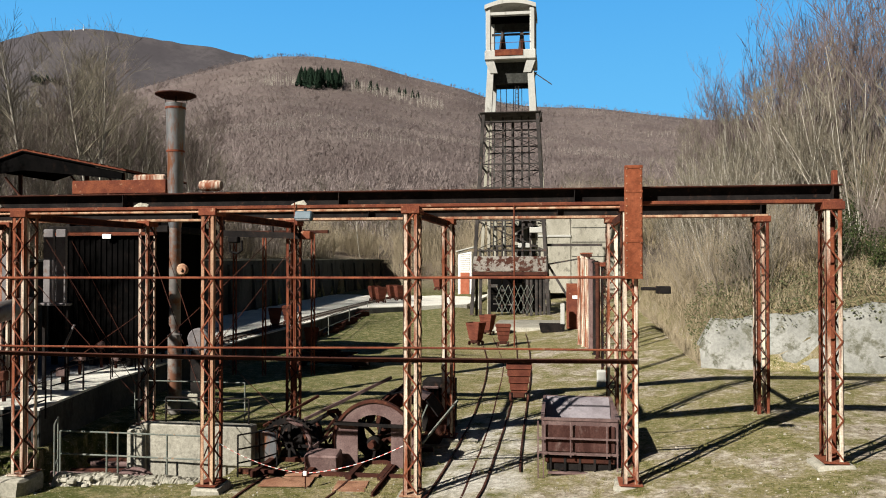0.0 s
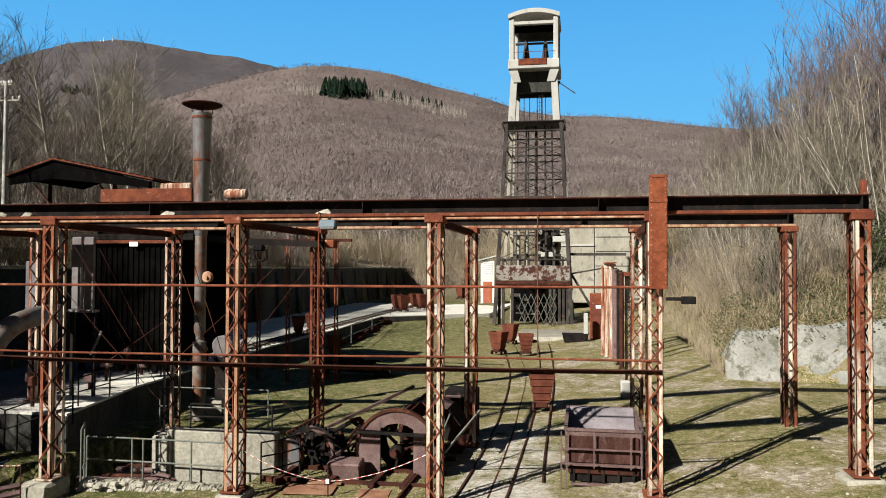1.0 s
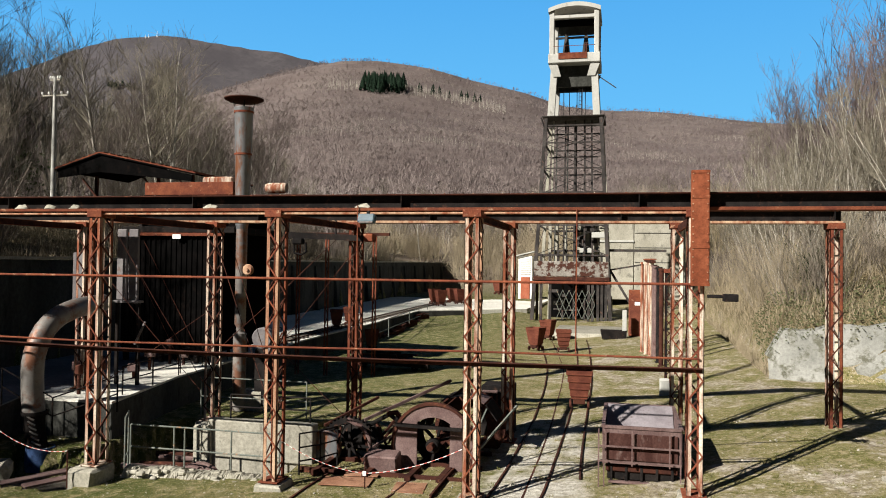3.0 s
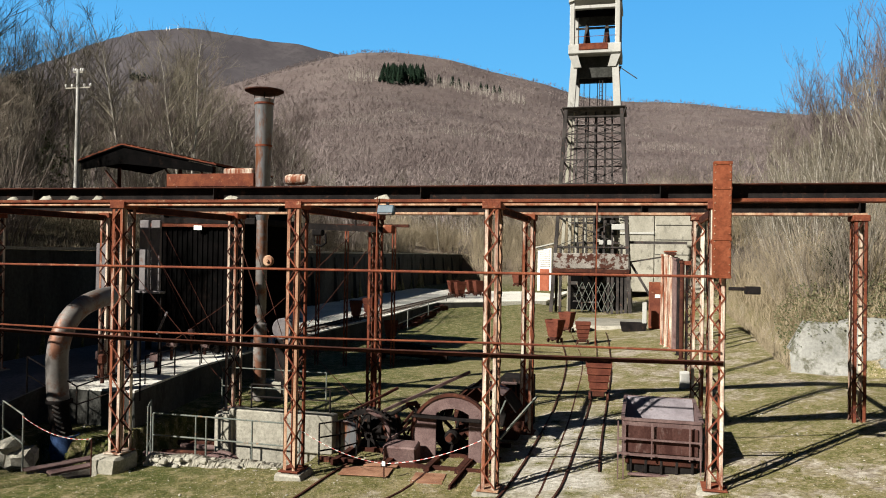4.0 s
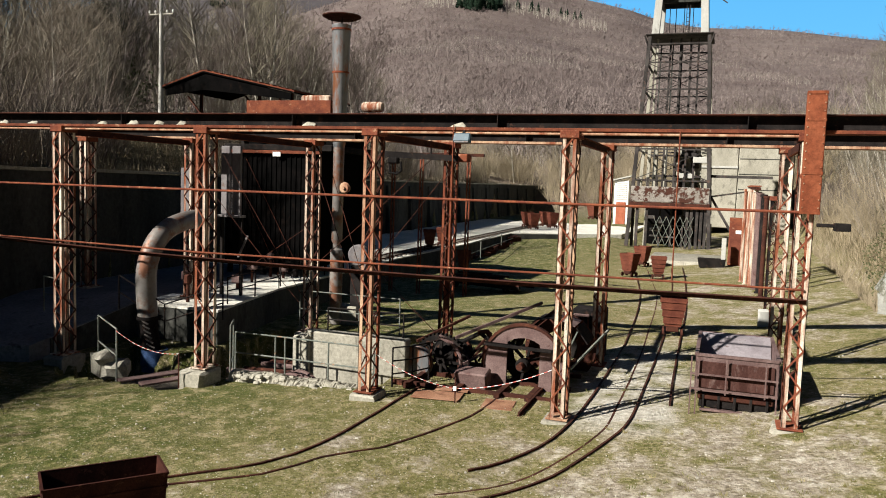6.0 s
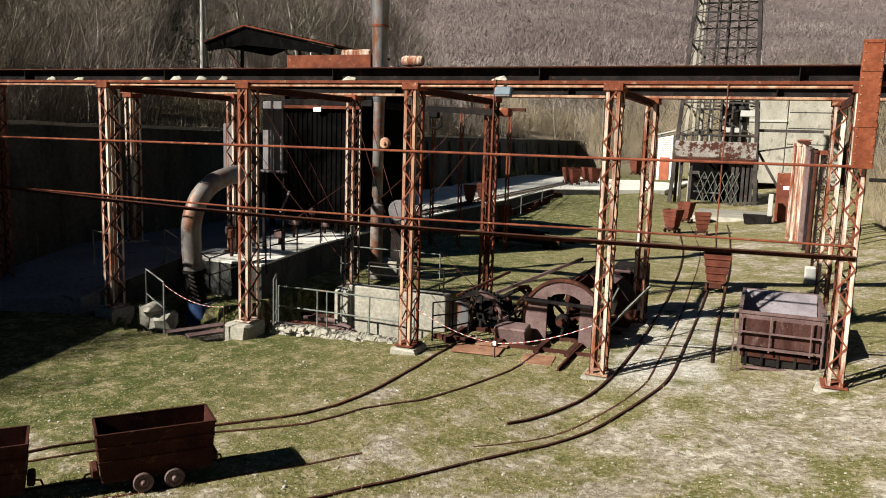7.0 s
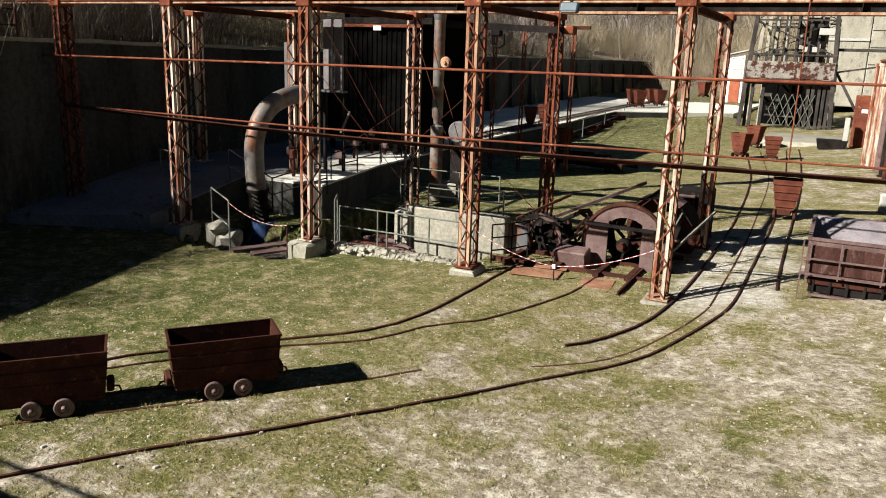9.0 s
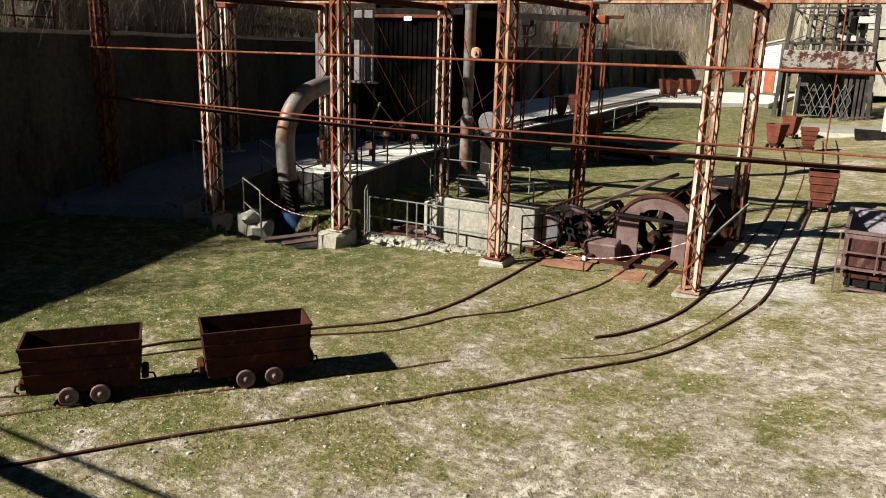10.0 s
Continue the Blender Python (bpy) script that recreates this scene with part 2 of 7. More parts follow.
    l.new(by.outputs[0], bed.inputs[1])
    bed2 = n.new("ShaderNodeMath")
    bed2.operation = "MULTIPLY"
    l.new(bed.outputs[0], bed2.inputs[0])
    l.new(ramp(n, l, mid, 0.36, 0.52), bed2.inputs[1])
    c = mix(n, l, bed2.outputs[0], c, mix(n, l, ramp(n, l, fine, 0.35, 0.65), (0.26, 0.24, 0.20), (0.56, 0.53, 0.47)))
    c = mix(n, l, ramp(n, l, speck, 0.63, 0.69), c, (0.50, 0.46, 0.38))
    # the far slopes: grey-brown winter woods with drier and greener patches
    wood_n = noise_node(n, l, p, 0.012, 6, 0.65)
    wood_f = noise_node(n, l, p, 0.12, 6, 0.75, (1.0, 1.0, 0.3))
    woods = mix(n, l, ramp(n, l, wood_n, 0.38, 0.62), (0.108, 0.085, 0.080), (0.152, 0.124, 0.115))
    woods = mix(n, l, ramp(n, l, wood_f, 0.45, 0.75), woods, (0.085, 0.064, 0.057))
    d = n.new("ShaderNodeVectorMath")
    d.operation = "LENGTH"
    l.new(p, d.inputs[0])
    bank = mix(n, l, ramp(n, l, mid, 0.4, 0.6), (0.13, 0.104, 0.060), (0.21, 0.168, 0.10))
    bank = mix(n, l, ramp(n, l, fine, 0.45, 0.65), bank, (0.05, 0.042, 0.02))
    hgt = ramp(n, l, sep.outputs["Z"], 1.25, 2.0)
    c = mix(n, l, hgt, c, bank)
    c = mix(n, l, ramp(n, l, d.outputs["Value"], 80.0, 130.0), c, woods)
    l.new(c, b.inputs["Base Color"])
    bump(n, l, b, fine, 1.0, 0.06)
    return m


GROUND = ground_material()

# ---- mesh helpers ----
class Shape:
    """Collects vertices and faces for one mesh."""

    def __init__(self):
        self.v, self.f = [], []

    def quadbox(self, pts):
        o = len(self.v)
        self.v += [tuple(p) for p in pts]
        self.f += [tuple(o + i for i in q) for q in ((0, 3, 2, 1), (4, 5, 6, 7), (0, 1, 5, 4), (1, 2, 6, 5), (2, 3, 7, 6), (3, 0, 4, 7))]
        return self

    def box(self, c, s, m=None):
        x, y, z = s[0] / 2, s[1] / 2, s[2] / 2
        pts = [Vector(p) for p in ((-x, -y, -z), (x, -y, -z), (x, y, -z), (-x, y, -z), (-x, -y, z), (x, -y, z), (x, y, z), (-x, y, z))]
        if m is not None:
            pts = [m @ p for p in pts]
        return self.quadbox([p + Vector(c) for p in pts])

    def cbox(self, c, s, b=0.02, m=None):
        """A box with chamfered edges."""
        h = [s[0] / 2, s[1] / 2, s[2] / 2]
        o, idx = len(self.v), {}
        for sx in (-1, 1):
            for sy in (-1, 1):
                for sz in (-1, 1):
                    sg = (sx, sy, sz)
                    for ax in range(3):
                        p = Vector([sg[k] * (h[k] if k == ax else h[k] - b) for k in range(3)])
                        if m is not None:
                            p = m @ p
                        idx[(sg, ax)] = len(self.v)
                        self.v.append(tuple(p + Vector(c)))
        for ax in range(3):
            u, w = (ax + 1) % 3, (ax + 2) % 3
            for s0 in (-1, 1):
                q = []
                for a, d in ((-1, -1), (1, -1), (1, 1), (-1, 1)):
                    sg = [0, 0, 0]
                    sg[ax], sg[u], sg[w] = s0, a, d
                    q.append(idx[(tuple(sg), ax)])
                self.f.append(tuple(q if s0 > 0 else q[::-1]))
            for a in (-1, 1):
                for d in (-1, 1):
                    lo, hi = [0, 0, 0], [0, 0, 0]
                    lo[u] = hi[u] = a
                    lo[w] = hi[w] = d
                    lo[ax], hi[ax] = -1, 1
                    q = [idx[(tuple(lo), u)], idx[(tuple(hi), u)], idx[(tuple(hi), w)], idx[(tuple(lo), w)]]
                    self.f.append(tuple(q if a * d < 0 else q[::-1]))
        for sx in (-1, 1):
            for sy in (-1, 1):
                for sz in (-1, 1):
                    q = [idx[((sx, sy, sz), ax)] for ax in range(3)]
                    self.f.append(tuple(q if sx * sy * sz > 0 else q[::-1]))
        return self

    def rod(self, p, q, r, n=8, r2=None, caps=True):
        p, q = Vector(p), Vector(q)
        d = q - p
        if d.length < 1e-6:
            return self
        a = d.orthogonal().normalized()
        c = d.normalized().cross(a)
        r2 = r if r2 is None else r2
        o = len(self.v)
        for i in range(n):
            t = 2 * math.pi * i / n
            u = a * math.cos(t) + c * math.sin(t)
            self.v += [tuple(p + u * r), tuple(q + u * r2)]
        for i in range(n):
            j = (i + 1) % n
            self.f.append((o + 2 * i, o + 2 * j, o + 2 * j + 1, o + 2 * i + 1))
        if caps:
            self.f.append(tuple(o + 2 * i for i in range(n))[::-1])
            self.f.append(tuple(o + 2 * i + 1 for i in range(n)))
        return self

    def bar(self, p, q, w, h, up=(0, 0, 1)):
        """A straight bar of rectangular section, w across and h along up."""
        p, q = Vector(p), Vector(q)
        d = (q - p).normalized()
        up = Vector(up)
        if abs(d.dot(up)) > 0.99:
            up = Vector((0, 1, 0))
        s = d.cross(up).normalized()
        u = s.cross(d)
        s, u = s * w / 2, u * h / 2
        return self.quadbox([p - s - u, p + s - u, q + s - u, q - s - u, p - s + u, p + s + u, q + s + u, q - s + u])

    def angle_bar(self, p, q, size, t, a, b):
        """An L section with legs along the directions a and b."""
        p, q, a, b = Vector(p), Vector(q), Vector(a), Vector(b)
        for u, w in ((a, b), (b, a)):
            s, k = u * size, w * t
            self.quadbox([p, p + s, p + s + k, p + k, q, q + s, q + s + k, q + k])
        return self

    def tube(self, pts, r, n=10, closed=False):
        pts = [Vector(p) for p in pts]
        o, m = len(self.v), len(pts)
        radii = r if isinstance(r, (list, tuple)) else [r] * m
        a = None
        for i, p in enumerate(pts):
            d = (pts[min(i + 1, m - 1)] - pts[max(i - 1, 0)]).normalized()
            if a is None:
                a = d.orthogonal().normalized()
            a = (a - d * a.dot(d)).normalized()
            c = d.cross(a)
            for k in range(n):
                t = 2 * math.pi * k / n
                self.v.append(tuple(p + (a * math.cos(t) + c * math.sin(t)) * radii[i]))
        for i in range(m - 1):
            for k in range(n):
                j = (k + 1) % n
                self.f.append((o + i * n + k, o + i * n + j, o + (i + 1) * n + j, o + (i + 1) * n + k))
        self.f.append(tuple(o + k for k in range(n))[::-1])
        self.f.append(tuple(o + (m - 1) * n + k for k in range(n)))
        return self

    def lathe(self, c, axis, prof, n=24):
        """Turns (distance along axis, radius) pairs round the axis."""
        axis = Vector(axis).normalized()
        a = axis.orthogonal().normalized()
        b = axis.cross(a)
        o, c = len(self.v), Vector(c)
        for h, r in prof:
            for k in range(n):
                t = 2 * math.pi * k / n
                self.v.append(tuple(c + axis * h + (a * math.cos(t) + b * math.sin(t)) * r))
        for i in range(len(prof) - 1):
            for k in range(n):
                j = (k + 1) % n
                self.f.append((o + i * n + k, o + i * n + j, o + (i + 1) * n + j, o + (i + 1) * n + k))
        return self

    def sweep(self, pts, prof):
        """Carries a closed (across, up) outline along a line over the ground."""
        pts = [Vector(p) for p in pts]
        o, m, n = len(self.v), len(pts), len(prof)
        for i, p in enumerate(pts):
            d = pts[min(i + 1, m - 1)] - pts[max(i - 1, 0)]
            s = Vector((d.y, -d.x, 0)).normalized()
            for a, u in prof:
                self.v.append(tuple(p + s * a + Vector((0, 0, u))))
        for i in range(m - 1):
            for k in range(n):
                j = (k + 1) % n
                self.f.append((o + i * n + k, o + i * n + j, o + (i + 1) * n + j, o + (i + 1) * n + k))
        self.f.append(tuple(range(o, o + n))[::-1])
        self.f.append(tuple(o + (m - 1) * n + k for k in range(n)))
        return self

    def sheet(self, grid):
        """A sheet through rows of points."""
        o, w = len(self.v), len(grid[0])
        for row in grid:
            self.v += [tuple(p) for p in row]
        for i in range(len(grid) - 1):
            for k in range(w - 1):
                self.f.append((o + i * w + k, o + i * w + k + 1, o + (i + 1) * w + k + 1, o + (i + 1) * w + k))
        return self

    def mesh(self, name, material, smooth=True, recalc=True):
        me = bpy.data.meshes.new(name)
        me.from_pydata(self.v, [], self.f)
        if recalc and len(self.f) < 6000:
            bm = bmesh.new()
            bm.from_mesh(me)
            bmesh.ops.recalc_face_normals(bm, faces=bm.faces)
            bm.to_mesh(me)
            bm.free()
        if smooth:
            me.shade_smooth()
            me.set_sharp_from_angle(angle=radians(35))
        me.materials.append(material)
        me.update()
        return me


def part(name, shape, material, parent, label="", smooth=True):
    ob = new(name, shape.mesh(name, material, smooth))
    ob.parent = parent
    return tagged(ob, label)


def thing(name, m, label, category, group=""):
    """An Empty at the base of a thing, at the pose m, to which its parts belong."""
    ob = new(name)
    ob.empty_display_size = 0.2
    ob.matrix_world = m
    return tagged(ob, label, category, group)


def structure(name, shape, material, label, category, smooth=True):
    return tagged(new(name, shape.mesh(name, material, smooth)), label, category, "", "structure")


def stuff(name, shape, material, label, category):
    return tagged(new(name, shape.mesh(name, material, False, False)), label, category, "", "stuff")


def curve_through(pts, step=0.4):
    """A smooth line through points over the ground."""
    pts = [Vector((p[0], p[1], p[2] if len(p) > 2 else 0.0)) for p in pts]
    out = []
    for i in range(len(pts) - 1):
        p0, p1, p2, p3 = pts[max(i - 1, 0)], pts[i], pts[i + 1], pts[min(i + 2, len(pts) - 1)]
        k = max(2, int((p2 - p1).length / step))
        for j in range(k):
            t = j / k
            out.append(0.5 * ((2 * p1) + (p2 - p0) * t + (2 * p0 - 5 * p1 + 4 * p2 - p3) * t * t + (3 * p1 - p0 - 3 * p2 + p3) * t ** 3))
    return out + [pts[-1]]


# ---- the lie of the land ----
YAW0 = radians(8.53)
SKYLINE = ((-50, 0.20), (-44, 0.235), (-38.8, 0.279), (-36, 0.296), (-32.5, 0.300), (-28.5, 0.285), (-25, 0.275), (-22, 0.262), (-18, 0.258), (-14, 0.246), (-11, 0.232), (-7, 0.218), (-4, 0.203), (0, 0.196), (6, 0.187), (13, 0.178), (20, 0.174), (60, 0.16))
NEAR_RIDGE = ((-50, 0.13), (-38, 0.175), (-31, 0.215), (-27, 0.237), (-23, 0.255), (-20.5, 0.2605), (-18, 0.258), (-14, 0.246), (-11, 0.232), (-7, 0.218), (-4, 0.203), (0, 0.196), (6, 0.187), (13, 0.178), (20, 0.174), (60, 0.16))


def profile(table, deg):
    return np.interp(deg, [a for a, _ in table], [b for _, b in table]) * np.cos(np.radians(np.clip(deg + 8.53, -60, 60)))


def smooth01(t):
    t = np.clip(t, 0, 1)
    return t * t * (3 - 2 * t)


PIT = (-12.3, -6.9, 14.95, 20.5)    # sunken bay between the columns
DITCH = (-14.2, -10.9, 13.55, 16.2)


def wall_x(y):
    """Foot of the long retaining wall."""
    return np.interp(y, (-6, 2, 4, 7, 12, 19, 48, 72, 95, 112), (-15.7, -16.5, -16.9, -17.9, -18.7, -19.6, -21.9, -23.6, -24.2, -24.5))


def wave(x, y, s):
    return np.sin(x * s + 1.3 * np.sin(y * s * 0.7)) * np.cos(y * s * 0.9 + 1.7 * np.sin(x * s * 0.6))


def land(x, y):
    """Height of the ground."""
    x, y = np.asarray(x, float), np.asarray(y, float)
    z = np.interp(x, (-30, -11, -9, -6.5, -2.7, 1.24, 4.64, 8, 14), (-0.15, -0.18, -0.12, 0.0, 0.03, 0.42, 0.92, 1.0, 1.1))
    z = z + 0.025 * wave(x, y, 0.8) + 0.012 * wave(x, y, 2.3)
    z = z + smooth01((y - 50) / 40) * 0.5
    z = z + smooth01((y - 44) / 20) * 0.55 * smooth01((-5.8 - x) / 3.0)
    # sunken bays
    for x0, x1, y0, y1, dep in ((*PIT, 0.95), (*DITCH, 0.7)):
        inside = smooth01((x - x0) / 0.12 + 0.5) * smooth01((x1 - x) / 0.12 + 0.5) * smooth01((y - y0) / 0.12 + 0.5) * smooth01((y1 - y) / 0.12 + 0.5)
        z = z - dep * inside
    # bank behind the long wall
    back = wall_x(y) - 0.25 - x
    bank_l = 4.25 + 0.16 * np.clip(back, 0, 40) + 0.3 * wave(x, y, 0.25)
    z = np.where((back > 0) & (y < 112.5), bank_l, z)
    # bank at the far end of the yard
    far = y - np.interp(x, (-14, -5), (101, 80))
    z = np.where((far > 0) & ((back <= 0) | (y >= 112.5)), np.maximum(z, z + smooth01(far / 11) * 3.2 + 0.05 * np.clip(far, 0, 60)), z)
    # bank on the open side, behind the plastered wall
    foot = np.where(x > 4.7, 26.8 - 0.28 * (x - 4.7), 26.8 + (4.7 - x) * 40)
    up = np.clip(y - foot, 0, None)
    side = np.clip(x - (4.7 + 0.03 * (y - 26.8)), 0, None)
    k = np.where(x > 4.7, smooth01(side / 1.0), 0.0)
    z = z + np.where((up > 0) & (y < 120), k * (1.55 + 0.10 * np.clip(side, 0, 14) + 0.42 * np.clip(np.minimum(up, side * 0.9 + 1.0), 0, 14)), 0.0)
    # hills
    r = np.hypot(x, y)
    az = np.degrees(np.arctan2(x, y))
    e = profile(NEAR_RIDGE, az)
    g = smooth01((r - 85) / 500) * 0.35 + 0.65 * np.clip((r - 110) / 1290, 0, 1.0) ** 0.8
    g = np.where(r > 1400, np.clip(1 - (r - 1400) / 900, 0, 1), g)
    front = smooth01((70 - np.abs(az + 12)) / 20)
    rough = 1 + 0.02 * wave(x, y, 0.011) + 0.012 * wave(x, y, 0.03) * (r < 1300)
    z = z + np.where(r > 85, np.minimum(r, 1400) * e * np.clip(g, 0, 1) * rough * front, 0)
    return z


def ground_at(x, y):
    return float(land(x, y))


def build_ground():
    az = np.radians(np.concatenate([np.linspace(-180, -64, 40, endpoint=False), np.linspace(-64, 32, 330, endpoint=False), np.linspace(32, 180, 50)]))
    r = np.concatenate([np.geomspace(1.2, 28, 190, endpoint=False), np.geomspace(28, 4500, 170)])
    A, Rr = np.meshgrid(az, r)
    x, y = Rr * np.sin(A), Rr * np.cos(A)
    z = land(x, y)
    v = np.stack([x, y, z], -1).reshape(-1, 3)
    n, m = A.shape
    i = np.arange(n - 1)[:, None] * m + np.arange(m - 1)[None, :]
    q = np.stack([i, i + m, i + m + 1, i + 1], -1).reshape(-1, 4)
    s = Shape()
    centre = len(v)
    s.v = v.tolist() + [[0.0, 0.0, ground_at(0, 0)]]
    s.f = [tuple(t) for t in q.tolist()] + [(k, k + 1, centre) for k in range(m - 1)]
    me = s.mesh("ground", GROUND, True, False)
    return tagged(new("ground", me), "worn turf and stony earth of a mine yard below wooded hills", "ground", "", "structure")


build_ground()


def build_mountain():
    deg = np.linspace(-75, 10, 260)
    rows = []
    for k, d in enumerate(np.linspace(1900, 2700, 14)):
        t = k / 13
        e = profile(SKYLINE, deg) * (0.3 + 0.7 * t ** 0.8)
        a = np.radians(deg)
        x, y = d * np.sin(a), d * np.cos(a)
        z = d * e + 8 * wave(x, y, 0.012) * (1 - t) + 2.5 * wave(x, y, 0.05)
        rows.append(np.stack([x, y, z], -1).tolist())
    s = Shape().sheet(rows)
    m, n, l, b = mat_base("hazy_mountain_woods", 1.0)
    p = position(n)
    # distance haze is put into these grey-mauve base colours
    c = mix(n, l, ramp(n, l, noise_node(n, l, p, 0.006, 6, 0.65), 0.4, 0.6), (0.064, 0.058, 0.064), (0.090, 0.081, 0.086))
    c = mix(n, l, ramp(n, l, noise_node(n, l, p, 0.05, 6, 0.7), 0.45, 0.7), c, (0.058, 0.053, 0.058))
    l.new(c, b.inputs["Base Color"])
    return tagged(new("backdrop_mountain", s.mesh("backdrop_mountain", m, True, False)), "distant brown wooded mountain under a clear sky", "mountain", "", "structure")


build_mountain()


def build_sky():
    """Clear blue sky far behind the hills."""
    rows = []
    for el in np.linspace(-1, 24, 13):
        a = np.radians(np.linspace(-68, 32, 40))
        c = 4700 * math.cos(radians(el))
        rows.append([(c * math.sin(t), c * math.cos(t), 4700 * math.sin(radians(el))) for t in a])
    m = bpy.data.materials.new("clear_sky")
    m.use_nodes = True
    n, l = m.node_tree.nodes, m.node_tree.links
    n.remove(n["Principled BSDF"])
    e = n.new("ShaderNodeEmission")
    sep = n.new("ShaderNodeSeparateXYZ")
    l.new(position(n), sep.inputs[0])
    l.new(mix(n, l, ramp(n, l, sep.outputs["Z"], 500.0, 2200.0), (0.085, 0.30, 0.51), (0.022, 0.165, 0.42)), e.inputs["Color"])
    l.new(e.outputs[0], n["Material Output"].inputs["Surface"])
    return tagged(new("backdrop_sky", Shape().sheet(rows).mesh("backdrop_sky", m, True, False)), "clear deep blue winter sky", "sky", "", "structure")


build_sky()

# ---- walls and paving ----
def wall_top(y):
    """Height of the long wall, which rises a little towards the far end."""
    return 4.36 + 0.14 * float(smooth01((y - 20) / 90))


def build_long_wall():
    s = Shape()
    ys = [float(v) for v in np.linspace(-6, 112, 60)]
    rows = []
    for y in ys:
        x, h = float(wall_x(y)), wall_top(y)
        rows.append([(x - 0.5, y, -0.4), (x - 0.5, y, h), (x - 0.12, y, h), (x - 0.06, y, h * 0.55), (x, y, 0.4), (x, y, -0.4), (x - 0.5, y, -0.4)])
    s.sheet(rows)
    s.f.append(tuple(range(len(s.v) - 7, len(s.v) - 1)))
    # the wall's shade is put into its dark concrete colour
    wall = structure("wall_long", s, CONC_DARK, "long stained concrete retaining wall, darkened for its shade", "wall")
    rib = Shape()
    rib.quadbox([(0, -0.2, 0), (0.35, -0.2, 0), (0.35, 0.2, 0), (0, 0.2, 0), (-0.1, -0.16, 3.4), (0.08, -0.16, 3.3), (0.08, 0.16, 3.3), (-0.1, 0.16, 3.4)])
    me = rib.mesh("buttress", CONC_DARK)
    for k in range(14):
        y = 40 + 5.0 * k
        o = new("buttress", me)
        o.parent = wall
        o.location = (wall_x(y) - 0.03, y, 0.78)
    cap = Shape()
    cap.sheet([[(float(wall_x(y)) + a, y, wall_top(y) + u + 0.02 * math.sin(y * 1.3)) for a, u in ((-0.55, 0.02), (-0.55, 0.12), (-0.06, 0.12), (-0.06, 0.02), (-0.55, 0.02))] for y in ys])
    part("coping", cap, CONC, wall, "weathered concrete coping")


build_long_wall()


def build_platform():
    edge = [(-12.6, 17.5), (-13.5, 22), (-14.4, 34), (-14.6, 45), (-15.2, 58), (-11.6, 60.9), (-7.6, 64), (-6.9, 101)]
    s = Shape()
    for k, ((x0, y0), (x1, y1)) in enumerate(zip(edge, edge[1:])):
        if k < 4:
            a, d = (wall_x(y0) + 0.02, y0), (wall_x(y1) + 0.02, y1)
        else:
            a, d = ((wall_x(58) + 0.02, 58), (wall_x(80) + 0.02, 80)) if k == 4 else ((wall_x(80) + 0.02, 80), (wall_x(92) + 0.02, 92)) if k == 5 else ((wall_x(92) + 0.02, 92), (wall_x(110) + 0.02, 110))
        s.quadbox([(*a, -0.6), (x0, y0, -0.6), (x1, y1, -0.6), (*d, -0.6), (*a, 0.8), (x0, y0, 0.8), (x1, y1, 0.8), (*d, 0.8)])
    path = structure("pavement", s, PAVE, "raised pale concrete path along the retaining wall", "pavement")
    # the wall's shadow on the path, laid as a darker strip
    apron = Shape()
    apron.quadbox([(wall_x(12.4) + 0.03, 12.4, -0.5), (-15.4, 14.0, -0.5), (-15.3, 17.5, -0.5), (wall_x(17.5) + 0.03, 17.5, -0.5), (wall_x(12.4) + 0.03, 12.4, 0.1), (-15.4, 14.0, 0.2), (-15.3, 17.5, 0.804), (wall_x(17.5) + 0.03, 17.5, 0.804)])
    apron.quadbox([(wall_x(17.5) + 0.03, 17.5, 0.7), (-15.0, 17.5, 0.7), (-15.6, 27, 0.7), (wall_x(27) + 0.03, 27, 0.7), (wall_x(17.5) + 0.03, 17.5, 0.806), (-15.0, 17.5, 0.806), (-15.6, 27, 0.806), (wall_x(27) + 0.03, 27, 0.806)])
    part("apron", apron, SHADED_APRON, path, "concrete strip under the wall, shade put into its colour")
    # thin dark strips put shade onto the path's side faces
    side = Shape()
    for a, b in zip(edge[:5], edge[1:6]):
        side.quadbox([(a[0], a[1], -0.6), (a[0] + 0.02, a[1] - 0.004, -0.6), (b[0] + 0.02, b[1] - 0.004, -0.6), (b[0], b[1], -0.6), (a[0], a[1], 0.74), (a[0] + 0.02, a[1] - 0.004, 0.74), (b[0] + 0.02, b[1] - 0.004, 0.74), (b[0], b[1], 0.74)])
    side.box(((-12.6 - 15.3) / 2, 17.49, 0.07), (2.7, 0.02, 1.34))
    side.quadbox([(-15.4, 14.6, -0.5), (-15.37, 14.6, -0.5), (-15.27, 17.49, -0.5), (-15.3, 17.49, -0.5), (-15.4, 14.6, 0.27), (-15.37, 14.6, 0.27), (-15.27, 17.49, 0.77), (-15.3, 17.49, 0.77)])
    part("side_wall", side, CONC_DARK, path, "side of the raised path, darkened for its shade")
    return path


PATHWAY = build_platform()


